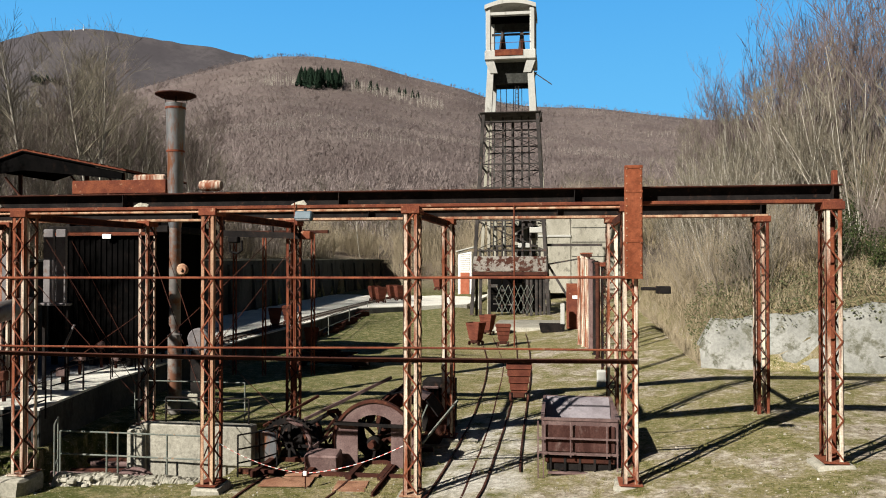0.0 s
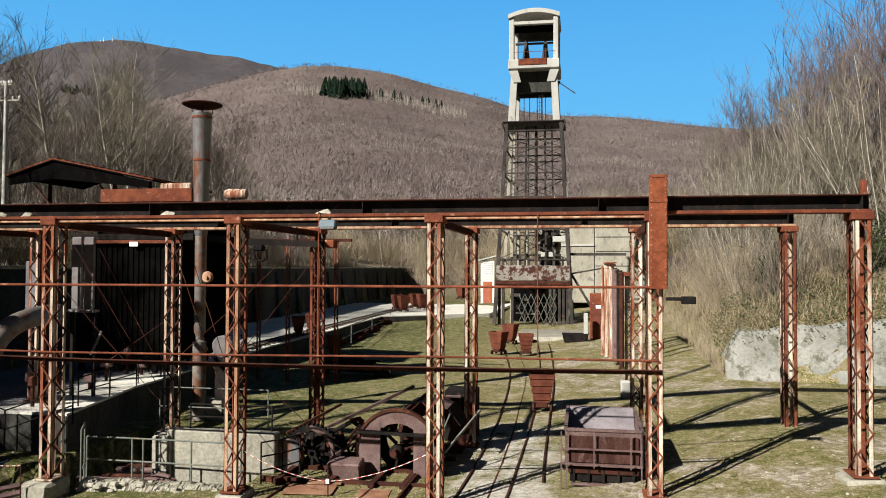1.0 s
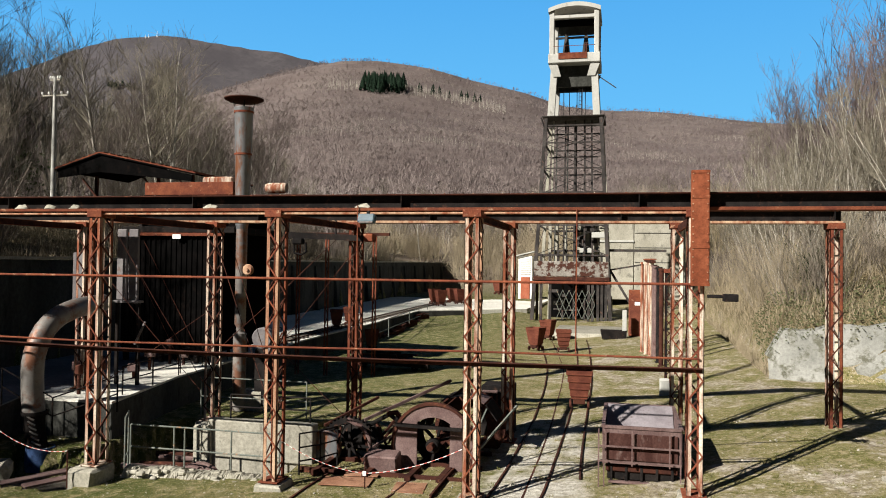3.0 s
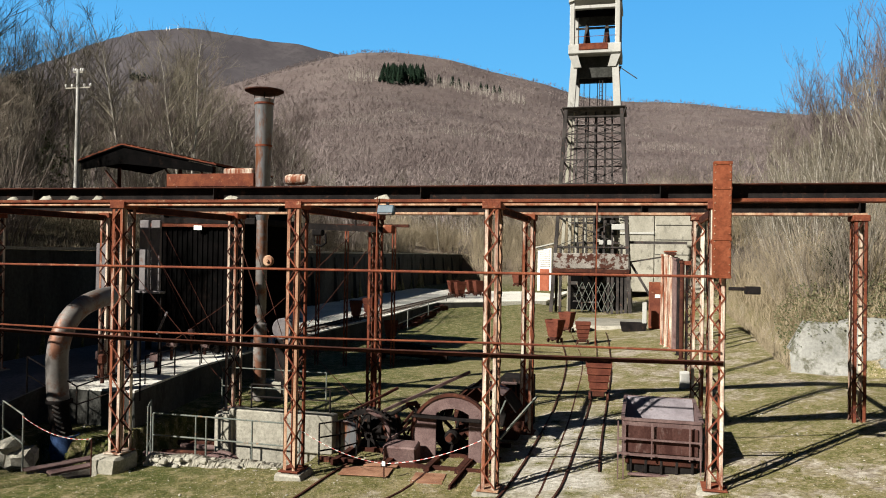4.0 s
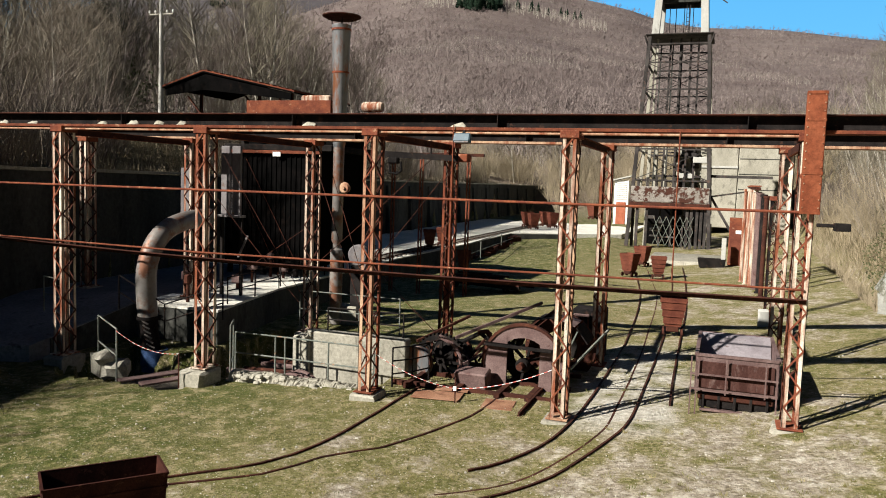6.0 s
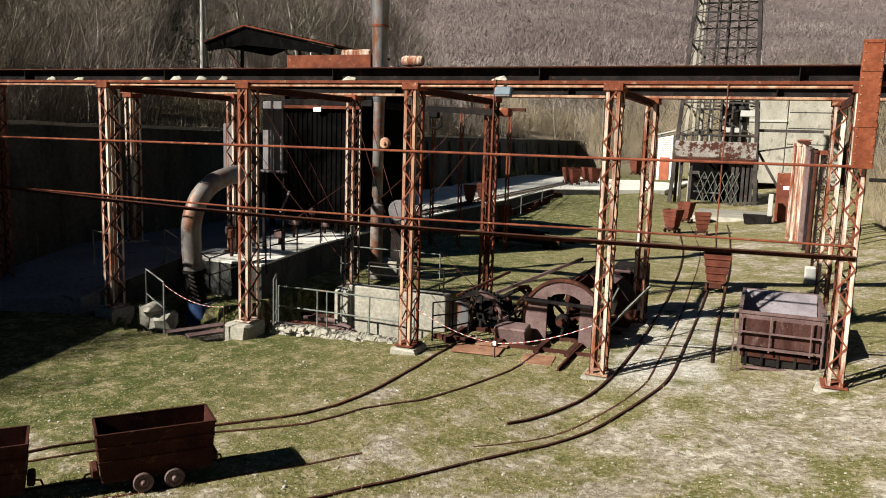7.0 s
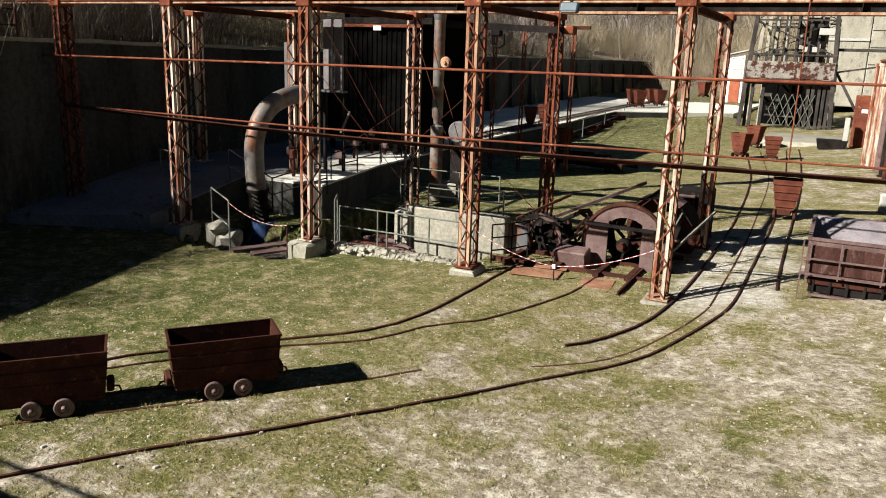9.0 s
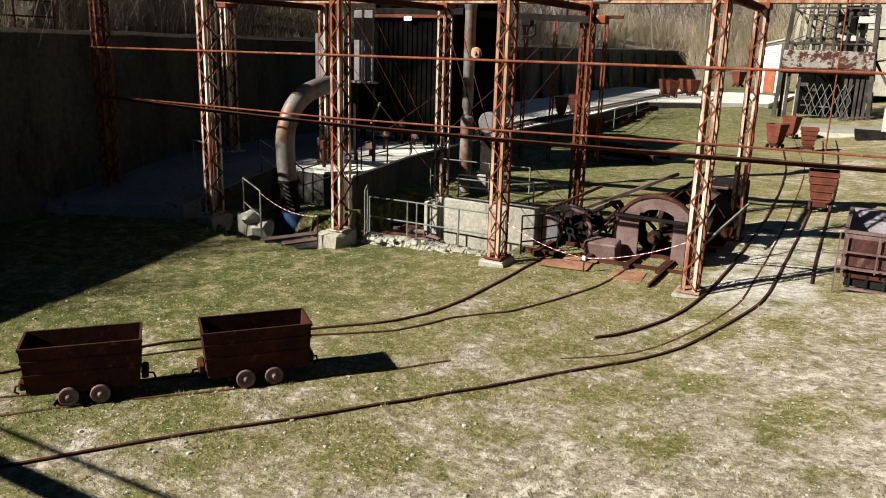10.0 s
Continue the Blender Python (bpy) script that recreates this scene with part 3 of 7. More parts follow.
def build_right_wall():
    s = Shape()
    n = 26
    front = []
    for i in range(n + 1):
        x = 4.55 + i * 0.45
        y = 26.6 - 0.28 * (x - 4.7)
        z0 = ground_at(x, y - 0.8)
        h = np.interp(x, (4.5, 5.0, 7, 12, 17), (0.6, 1.5, 1.75, 2.3, 2.5)) + 0.12 * math.sin(i * 1.9) + 0.07 * math.sin(i * 4.3)
        rows = []
        for k in range(9):
            t = k / 8
            bulge = 0.05 * math.sin(i * 1.3 + k * 1.1) + 0.04 * math.sin(i * 2.9 - k * 2.3)
            rows.append((x, y - 0.25 + 0.3 * t + bulge, z0 - 0.3 + (h + 0.3) * t))
        rows.append((x, y + 0.7, z0 + h + 0.02))
        front.append(rows)
    s.sheet(front)
    wall = structure("wall_roadside", s, STONE_WALL, "low pale plastered rubble retaining wall, crumbling", "wall")
    rng = random.Random(4)
    for i in range(48):
        x = rng.uniform(9.5, 15.5)
        t = rng.random() ** 3
        y = 26.6 - 0.28 * (x - 4.7) - 0.27
        z0 = ground_at(x, y - 0.6)
        c = Shape().cbox((0, 0, 0), (rng.uniform(0.14, 0.32), 0.12, rng.uniform(0.08, 0.15)), 0.04, Euler((rng.uniform(-.1, .1), rng.uniform(-.15, .15), 0.27)).to_matrix())
        o = part("stone", c, STONE, wall)
        o.location = (x, y + 0.3 * t * 0.6, z0 + 0.15 + t * 0.7)


build_right_wall()

# ---- steel gantry ----
FRONT_Y, REAR_Y = 14.3, 19.0
COLS = (-18.45, -14.6, -10.63, -6.65, -2.7, 1.24, 4.62)


def lattice_column(x, y, z0, z1, w, d, label, mats, step=0.32, group="gantry columns", lean=0.0):
    t = thing("lattice_column", pose(x, y, z0), label, "column", group)
    h = z1 - z0
    chord, web = 0.072, 0.012
    for sx in (-1, 1):
        for sy in (-1, 1):
            p = (sx * w / 2, sy * d / 2, 0.03)
            c = Shape().angle_bar(p, (p[0], p[1], h - 0.03), chord, web, (-sx, 0, 0), (0, -sy, 0))
            part("chord", c, mats[0] if sy < 0 else mats[1], t, smooth=False)
    for face in range(4):
        s = Shape()
        n = int(h / step)
        for k in range(n):
            za, zb = 0.06 + k * (h - 0.12) / n, 0.06 + (k + 1) * (h - 0.12) / n
            a, b = (-1, 1) if (k + face) % 2 else (1, -1)
            if face < 2:
                yy = (-1 if face == 0 else 1) * (d / 2 + 0.006)
                s.bar((a * w / 2 * 0.9, yy, za), (b * w / 2 * 0.9, yy, zb), 0.012, 0.028, (0, 0, 1))
            else:
                xx = (-1 if face == 2 else 1) * (w / 2 + 0.006)
                s.bar((xx, a * d / 2 * 0.9, za), (xx, b * d / 2 * 0.9, zb), 0.012, 0.035, (0, 0, 1))
        # lacing off the front face takes darker rust to stand for shade
        part("lacing", s, mats[2] if face == 0 else RUST_DARK, t, smooth=False)
    part("base_plate", Shape().cbox((0, 0, 0.015), (w + 0.14, d + 0.12, 0.03), 0.006), mats[1], t)
    part("cap_plate", Shape().cbox((0, 0, h - 0.07), (w + 0.08, d + 0.06, 0.14), 0.01), RUST, t)
    return t


def footing(x, y, z0, z1, w, d, rng):
    s = Shape().cbox((0, 0, 0), (w, d, z1 - z0), 0.05)
    s.v = [(a + rng.uniform(-.03, .03), b + rng.uniform(-.045, .045), c + (rng.uniform(-.03, .0) if c > 0 else 0)) for a, b, c in s.v]
    o = new("concrete_footing", s.mesh("concrete_footing", CONC))
    o.location = (x, y, (z0 + z1) / 2)
    return tagged(o, "rough worn concrete footing under a steel column", "footing", "column footings")


rng = random.Random(11)
front_base = (0.0, 0.04, 0.16, 0.12, 0.10, 0.46, 0.98)
front_mats = ((RUST, RUST, RUST_DARK), (RUST_PALE, RUST_PALE, RUST), (RUST_PALE, RUST_PALE, RUST), (RUST_ORANGE, RUST, RUST), (RUST_PALE, RUST_ORANGE, RUST), (RUST_PALE, RUST, RUST), (RUST_PALE, RUST, RUST))
for x, z0, mats in zip(COLS, front_base, front_mats):
    lattice_column(x, FRONT_Y, z0, 5.42, 0.27, 0.42, "rusty riveted lattice column with flaking pale paint", mats)
    g = ground_at(x, FRONT_Y - 0.5) - 0.25
    big = x == COLS[2]
    footing(x - (0.05 if big else 0), FRONT_Y - (0.12 if big else 0), min(g, z0 - 0.3), z0, 0.62 if big else 0.6, 0.72 if big else 0.7, rng)
rear_base = (0.84, 0.84, 0.2, 0.3, 0.12, 0.40, 0.76)
rear_mats = ((RUST_PALE, RUST_PALE, RUST_DARK), (RUST_PALE, RUST, RUST_DARK), (RUST_PALE, RUST_PALE, RUST_DARK), (RUST, RUST, RUST_DARK), (RUST_PALE, RUST, RUST), (RUST_PALE, RUST_PALE, RUST), (RUST, RUST_PALE, RUST_DARK))
for x, z0, mats in zip(COLS, rear_base, rear_mats):
    lattice_column(x, REAR_Y, z0, 5.44, 0.27, 0.42, "rusty riveted lattice column in the rear row", mats)
    g = ground_at(x, REAR_Y) - 0.2
    if z0 - g > 0.02:
        footing(x, REAR_Y, g, z0, 0.6, 0.7, rng)


def i_beam(name, x0, x1, y, z0, z1, width, label, mats):
    t = thing(name, pose(x0, y, z0), label, "beam", "gantry beams")
    L, h = x1 - x0, z1 - z0
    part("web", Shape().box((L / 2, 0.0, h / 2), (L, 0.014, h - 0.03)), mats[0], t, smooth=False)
    part("bottom_flange", Shape().cbox((L / 2, 0, 0.0125), (L, width, 0.06), 0.006), mats[1], t)
    part("top_flange", Shape().cbox((L / 2, 0, h - 0.0125), (L, width, 0.025), 0.006), mats[2], t)
    n = int(L / 3.95)
    for k in range(n + 1):
        part("stiffener", Shape().box((0.15 + k * (L - 0.3) / max(n, 1), -width / 4, h / 2), (0.012, width / 2 - 0.01, h - 0.06)), mats[0], t, smooth=False)
    r = Shape()
    for k in range(int(L / 0.55)):
        r.lathe((0.2 + k * 0.55, -width / 2 + 0.035, h - 0.001), (0, 0, 1), ((0, 0.016), (0.012, 0.012), (0.018, 0.001)), 6)
    part("rivets", r, RUST_PALE, t)
    return t


# black webs: the shade under the top flange is put into their colour
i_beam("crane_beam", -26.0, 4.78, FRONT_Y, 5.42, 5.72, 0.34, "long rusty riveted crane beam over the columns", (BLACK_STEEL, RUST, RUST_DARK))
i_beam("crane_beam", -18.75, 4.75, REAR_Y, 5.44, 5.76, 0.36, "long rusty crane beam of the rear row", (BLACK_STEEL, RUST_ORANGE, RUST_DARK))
# a pipe runs along the lower edge of the front beam
def long_pipe(pts, r, mat, label, n=8):
    o = new("pipe", Shape().tube(pts, r, n).mesh("pipe", mat))
    return tagged(o, label, "pipe", "pipes on the gantry")


long_pipe([(-26, 14.14, 5.36), (-10, 14.14, 5.35), (1.1, 14.14, 5.36)], 0.022, RUST_ORANGE, "thin rusty pipe clipped under the crane beam")
long_pipe([(-24, 14.07, 4.02), (-18.4, 14.07, 4.05), (-10.6, 14.07, 4.08), (-2.7, 14.07, 4.10), (1.3, 14.07, 4.12)], 0.024, RUST, "thin straight rusty pipe between the columns")
long_pipe([(-18.3, 14.06, 2.80), (-14.5, 14.06, 2.77), (-10.6, 14.06, 2.73), (-6.6, 14.06, 2.76), (-2.7, 14.06, 2.82), (1.3, 14.06, 2.84)], 0.020, RUST, "thin sagging rusty pipe between the columns")


def tie_bar():
    s = Shape()
    pts = curve_through([(-18.3, 14.05, 2.75), (-14.5, 14.05, 2.62), (-10.6, 14.05, 2.545), (-6.6, 14.05, 2.53), (-2.7, 14.05, 2.55), (1.35, 14.05, 2.60)], 0.8)
    s.sweep(pts, ((-0.045, 0.0), (-0.033, 0.0), (-0.033, 0.073), (0.06, 0.073), (0.06, 0.085), (-0.045, 0.085)))
    return tagged(new("tie_bar", s.mesh("tie_bar", RUST_DARK, False)), "dark rusty angle bar tying the columns together", "bar")


tie_bar()
for x, za, zb in ((-0.80, 2.85, 5.42), (-4.92, 2.6, 5.50)):
    tagged(new("hanger_rod", Shape().rod((x, 14.1, za), (x, 14.1, zb), 0.013, 6).mesh("hanger_rod", RUST)), "thin rusty rod hanging from the crane beam", "rod", "hanger rods")
for x in COLS[1:6]:
    t = thing("cross_beam", pose(x, (FRONT_Y + REAR_Y) / 2, 5.30), "rusty channel joining front and rear columns", "beam", "cross beams")
    L = REAR_Y - FRONT_Y - 0.45
    part("web", Shape().box((0, 0, 0), (0.012, L, 0.14)), RUST_DARK, t, smooth=False)
    part("flange", Shape().box((0.03, 0, 0.07), (0.07, L, 0.012)), RUST, t, smooth=False)
    part("flange", Shape().box((0.03, 0, -0.07), (0.07, L, 0.012)), RUST, t, smooth=False)


def box_post():
    t = thing("box_post", pose(1.29, 14.02, 4.10), "bright rusty plated post rising above the crane beam", "post")
    part("body", Shape().cbox((0, 0, 0.99), (0.30, 0.16, 1.98), 0.01), RUST_BRIGHT, t)
    for z in (0.02, 0.66, 1.52, 1.95):
        part("seam_band", Shape().cbox((0, -0.085, z), (0.31, 0.012, 0.05), 0.004), RUST_BRIGHT, t)
    head = Shape().lathe((0, -0.08, 0), (0, -1, 0), ((0, 0.014), (0.012, 0.009), (0.015, 0.001)), 6).mesh("rivet", RUST_ORANGE)
    for z in np.arange(0.1, 1.95, 0.13):
        for x in (-0.12, 0.12):
            o = new("rivet", head)
            o.parent = t
            o.location = (x, 0, z)


box_post()
t = thing("end_post", pose(4.70, 14.3, 5.72), "short rusty upright at the end of the crane beam", "post")
part("body", Shape().cbox((0, 0, 0.12), (0.08, 0.12, 0.26), 0.01), RUST, t)
t = thing("bracket_arm", pose(1.42, 14.1, 3.92), "dark steel bracket arm bolted to a column", "bracket")
part("arm", Shape().cbox((0.24, 0, 0), (0.48, 0.07, 0.06), 0.01), BLACK_STEEL, t)
part("plate", Shape().cbox((0.38, 0, -0.02), (0.24, 0.2, 0.13), 0.01), BLACK_STEEL, t)


def floodlight():
    t = thing("floodlight", pose(-4.72, 14.05, 5.16), "blue-grey box floodlight under the crane beam", "lamp")
    m = Euler((radians(-18), 0, radians(-6))).to_matrix()
    part("housing", Shape().cbox((0, 0, 0.09), (0.34, 0.13, 0.17), 0.02, m), BLUE_LAMP, t)
    part("lens", Shape().cbox((0, -0.05, 0.05), (0.29, 0.04, 0.10), 0.008, m), GREY_PANEL, t, "dull glass front")
    part("bracket", Shape().bar((0, 0.05, 0.17), (0, 0.12, 0.30), 0.05, 0.02), BLACK_STEEL, t)


floodlight()


def plaster_lumps():
    r = random.Random(5)
    for x in (-13.35, -12.5, -11.8, -11.2, -8.05, -4.85, -15.4, -16.3):
        w = r.uniform(0.08, 0.16)
        rows = []
        for k in range(7):
            t = k / 6 * math.pi
            rows.append([(w * math.cos(t) + r.uniform(-.02, .02), (q - 2) * 0.035, max(0.0, (0.07 + 0.06 * r.random()) * math.sin(t) * (1 - ((q - 2) / 2.2) ** 2))) for q in range(5)])
        s = Shape().sheet(rows)
        o = new("mortar_lump", s.mesh("mortar_lump", CONC))
        o.location = (x, 14.2, 5.452)
        tagged(o, "lump of mortar stuck on the flange of the crane beam", "mortar", "mortar lumps")


plaster_lumps()


def hoist_arm():
    t = thing("hoist_arm", pose(-7.4, 18.7, 5.02), "dark steel monorail arm with a trolley under the rear beam", "hoist")
    part("arm", Shape().bar((-1.1, 0, 0.09), (1.25, 0, 0.0), 0.12, 0.15), BLACK_STEEL, t)
    part("end_clamp", Shape().cbox((1.2, 0, 0.02), (0.25, 0.3, 0.2), 0.02), RUST, t)
    part("trolley", Shape().cbox((-0.72, 0, -0.08), (0.28, 0.2, 0.16), 0.03), BLACK_STEEL, t)
    part("loop", Shape().tube([(-0.85, 0, -0.1), (-0.82, 0, -0.38), (-0.62, 0, -0.42), (-0.5, 0, -0.34), (-0.52, 0, -0.1)], 0.03, 8), BLACK_STEEL, t)
    part("hanger", Shape().rod((-1.0, 0, 0.1), (-1.0, 0, 0.45), 0.03), BLACK_STEEL, t)
    part("hanger", Shape().rod((0.3, 0, 0.1), (0.3, 0, 0.45), 0.03), BLACK_STEEL, t)


hoist_arm()
# bracing wires between the rear columns
wires = [((-10.6, 18.8, 5.2), (-7.0, 15.2, 0.9)), ((-10.0, 18.8, 4.7), (-7.0, 16.1, 0.3)), ((-13.4, 18.8, 5.0), (-10.8, 18.8, 1.2)), ((-14.4, 18.8, 4.6), (-10.9, 18.8, 1.0)), ((-10.5, 18.8, 3.2), (-13.6, 18.8, 1.2)), ((-6.5, 18.8, 4.9), (-9.0, 19.2, 2.0)), ((-6.9, 18.8, 5.2), (-10.4, 18.9, 2.1)), ((-8.4, 18.7, 2.0), (-6.8, 18.8, 0.5))]
for a, b in wires:
    mid = (Vector(a) + Vector(b)) / 2 - Vector((0, 0, 0.04))
    tagged(new("stay_wire", Shape().tube([a, mid, b], 0.009, 5).mesh("stay_wire", RUST_DARK)), "thin dark stay wire bracing the gantry", "wire", "stay wires")

# ---- rails ----
RAIL_PROF = ((-0.035, 0.0), (0.035, 0.0), (0.035, 0.01), (0.009, 0.016), (0.009, 0.05), (0.02, 0.056), (0.02, 0.075), (-0.02, 0.075), (-0.02, 0.056), (-0.009, 0.05), (-0.009, 0.016), (-0.035, 0.01))


def rail(pts, sink, label):
    line = [Vector((p.x, p.y, ground_at(p.x, p.y) - sink)) for p in curve_through(pts)]
    return tagged(new("rail", Shape().sweep(line, RAIL_PROF).mesh("rail", RUST_DARK, False)), label, "rail", "narrow-gauge rails")


rail([(-3.46, 11.12), (-3.0, 11.85), (-2.58, 13.1), (-2.38, 15.0), (-2.36, 18), (-2.44, 23.5), (-2.98, 32.3), (-3.9, 40), (-4.7, 46)], 0.035, "rusty narrow-gauge rail ending in the turf")
rail([(-3.6, 10.0), (-2.97, 10.6), (-2.33, 11.75), (-1.85, 13.5), (-1.76, 15.3), (-1.82, 20.4), (-1.92, 23.6), (-2.32, 32.4), (-3.2, 40), (-4.0, 46)], 0.07, "half-buried rusty rail in the turf")
rail([(-14.0, -2.0), (-9.2, 2.4), (-7.61, 4.21), (-6.66, 5.37), (-5.58, 6.7), (-4.4, 8.2), (-3.03, 10.0), (-2.22, 11.27), (-1.69, 12.92), (-1.42, 14.5), (-1.40, 18), (-1.42, 23), (-1.62, 30), (-2.2, 40), (-2.6, 46)], 0.042, "long rusty rail curving across the yard")
rail([(-0.78, 15.6), (-0.86, 18), (-0.95, 23), (-1.1, 30), (-1.6, 40), (-2.0, 46)], 0.03, "rusty rail beside the ore wagon")
rail([(-16, 0.8), (-11.2, 4.4), (-10.1, 5.8), (-9.03, 7.65), (-7.4, 9.23), (-6.46, 10.1), (-6.08, 11.2), (-6.02, 12.6), (-5.94, 15.6)], 0.042, "rusty rail curving to the winding engine")
rail([(-9.7, 6.4), (-8.9, 7.2), (-7.6, 8.7), (-6.24, 9.74), (-5.75, 10.69), (-5.1, 11.5), (-4.54, 12.97), (-4.2, 14.3), (-4.14, 16.2)], 0.055, "rusty rail curving to the winding engine")
rail([(-3.45, 14.2), (-3.42, 17.0)], 0.0, "short straight rail beside the drum")
rail([(-10.1, 3.45), (-8.16, 5.64), (-6.62, 7.08), (-4.9, 9.1)], 0.064, "rusty rail under the tipping carts")
rail([(-10.55, 3.85), (-8.62, 6.06), (-7.1, 7.48), (-6.3, 8.4)], 0.064, "rusty rail under the tipping carts")

def terrace_rail():
    """Steel rail along the edge of the terrace beside the camera."""
    z0 = ground_at(-9, 0.5)
    t = thing("terrace_rail", pose(-9, 0.5, z0), "rusty pipe rail and channel on two steel posts", "rail")
    part("rail_pipe", Shape().rod((-6.5, 0, 3.63 - z0), (5.5, 0, 3.63 - z0), 0.03), RUST, t)
    part("channel", Shape().bar((-6.5, 0, 3.2 - z0), (5.5, 0, 3.2 - z0), 0.08, 0.2), RUST_DARK, t)
    for x in (-6.4, 5.4):
        part("post", Shape().bar((x, 0, -0.1), (x, 0, 3.63 - z0), 0.08, 0.08), RUST_DARK, t)


terrace_rail()

# ---- ore carts and wagons ----
def tray(w0, d0, w1, d1, h, t):
    """An open box that tapers from w0 x d0 at its foot to w1 x d1 at its rim, with walls of thickness t."""
    s = Shape()
    lo, hi = [(-w0 / 2, -d0 / 2), (w0 / 2, -d0 / 2), (w0 / 2, d0 / 2), (-w0 / 2, d0 / 2)], [(-w1 / 2, -d1 / 2), (w1 / 2, -d1 / 2), (w1 / 2, d1 / 2), (-w1 / 2, d1 / 2)]

    def inn(p):
        return (p[0] - math.copysign(t, p[0]), p[1] - math.copysign(t, p[1]))
    s.v = [(*p, 0.0) for p in lo] + [(*p, h) for p in hi] + [(*inn(p), t) for p in lo] + [(*inn(p), h) for p in hi]
    for i in range(4):
        j = (i + 1) % 4
        s.f += [(i, j, 4 + j, 4 + i), (8 + j, 8 + i, 12 + i, 12 + j), (4 + i, 4 + j, 12 + j, 12 + i)]
    s.f += [(3, 2, 1, 0), (8, 9, 10, 11)]
    return s


def wheel(parent, c, r, mat, axis=(0, 1, 0)):
    s = Shape().lathe(c, axis, ((-0.05, 0.001), (-0.05, 0.03), (-0.03, 0.035), (-0.02, r * 0.55), (-0.03, r * 0.62), (-0.03, r * 0.9), (-0.02, r), (0.02, r * 0.97), (0.03, r * 0.9), (0.03, 0.001)), 18)
    w = part("wheel", s, mat, parent)
    hub = Shape().lathe(c, axis, ((-0.075, 0.001), (-0.075, 0.02), (-0.06, 0.028), (-0.045, 0.028)), 10)
    part("hub", hub, RUST_MAUVE, w)


def mine_cart(x, y, rz):
    t = thing("mine_cart", pose(x, y, ground_at(x, y) + 0.04, 0, 0, rz), "small open rusty mine cart standing on rails in the turf", "mine cart", "mine carts in the yard")
    s = tray(1.28, 0.57, 1.36, 0.64, 0.58, 0.015)
    s.v = [(a, b, c + 0.19) for a, b, c in s.v]
    body = part("body", s, RUST_CART, t, smooth=False)
    rim = Shape()
    for a, b in (((-.68, -.32), (.68, -.32)), ((.68, -.32), (.68, .32)), ((.68, .32), (-.68, .32)), ((-.68, .32), (-.68, -.32))):
        rim.bar((*a, 0.765), (*b, 0.765), 0.03, 0.035)
    part("rim", rim, RUST_CART, body)
    for z, w in ((0.42, 0.60), (0.60, 0.622)):
        band = Shape()
        L = 1.28 + (z - 0.19) / 0.58 * 0.08
        for sy in (-1, 1):
            band.bar((-L / 2 - 0.01, sy * (w / 2 + 0.004), z), (L / 2 + 0.01, sy * (w / 2 + 0.004), z), 0.014, 0.03)
        for sx in (-1, 1):
            band.bar((sx * (L / 2 + 0.006), -w / 2, z), (sx * (L / 2 + 0.006), w / 2, z), 0.014, 0.03)
        part("band", band, RUST_CART, body)
    part("chassis", Shape().cbox((0, 0, 0.16), (1.26, 0.40, 0.08), 0.015), RUST_DARK, t)
    for sx in (-1, 1):
        part("buffer", Shape().cbox((sx * 0.70, 0, 0.24), (0.09, 0.30, 0.12), 0.02), RUST_DARK, t)
        part("hook", Shape().tube([(sx * 0.73, 0, 0.2), (sx * 0.8, 0, 0.19), (sx * 0.82, 0, 0.12), (sx * 0.77, 0, 0.09)], 0.014, 6), RUST_DARK, t)
    for sx in (-0.18, 0.18):
        part("axle", Shape().rod((sx, -0.33, 0.125), (sx, 0.33, 0.125), 0.022), RUST_DARK, t)
        for sy in (-1, 1):
            wheel(t, (sx, sy * 0.33, 0.125), 0.12, RUST_MAUVE, (0, -sy, 0))
    return t


mine_cart(-6.86, 7.28, 50)
mine_cart(-8.39, 5.85, 48.5)


def ore_tub(x, y, z, rz, s=1.0, label="rusty ribbed ore tub tapering to its foot"):
    t = thing("ore_tub", pose(x, y, z, 0, 0, rz), label, "ore tub", "ore tubs")
    b = tray(0.46 * s, 0.5 * s, 0.76 * s, 0.72 * s, 0.84 * s, 0.015)
    b.v = [(p[0], p[1], p[2] + 0.28 * s) for p in b.v]
    body = part("body", b, RUST_TUB, t, smooth=False)
    for k in range(4):
        f = 0.12 + k * 0.25
        w, d, zz = (0.46 + 0.30 * f) * s, (0.5 + 0.22 * f) * s, (0.28 + 0.84 * f) * s
        r = Shape()
        for sy in (-1, 1):
            r.bar((-w / 2 - 0.01, sy * (d / 2 + 0.012), zz), (w / 2 + 0.01, sy * (d / 2 + 0.012), zz), 0.025, 0.04)
        for sx in (-1, 1):
            r.bar((sx * (w / 2 + 0.012), -d / 2, zz), (sx * (w / 2 + 0.012), d / 2, zz), 0.025, 0.04)
        part("rib", r, RUST_TUB, body)
    part("foot", Shape().cbox((0, 0, 0.2 * s), (0.36 * s, 0.5 * s, 0.16 * s), 0.02), RUST_DARK, t)
    for sx in (-1, 1):
        for yy in (-0.2, 0.2):
            part("wheel", Shape().lathe((sx * 0.26 * s, yy * s, 0.11 * s), (1, 0, 0), ((-0.03, 0.001), (-0.03, 0.10 * s), (0.03, 0.11 * s), (0.03, 0.001)), 14), RUST_DARK, t)
    return t


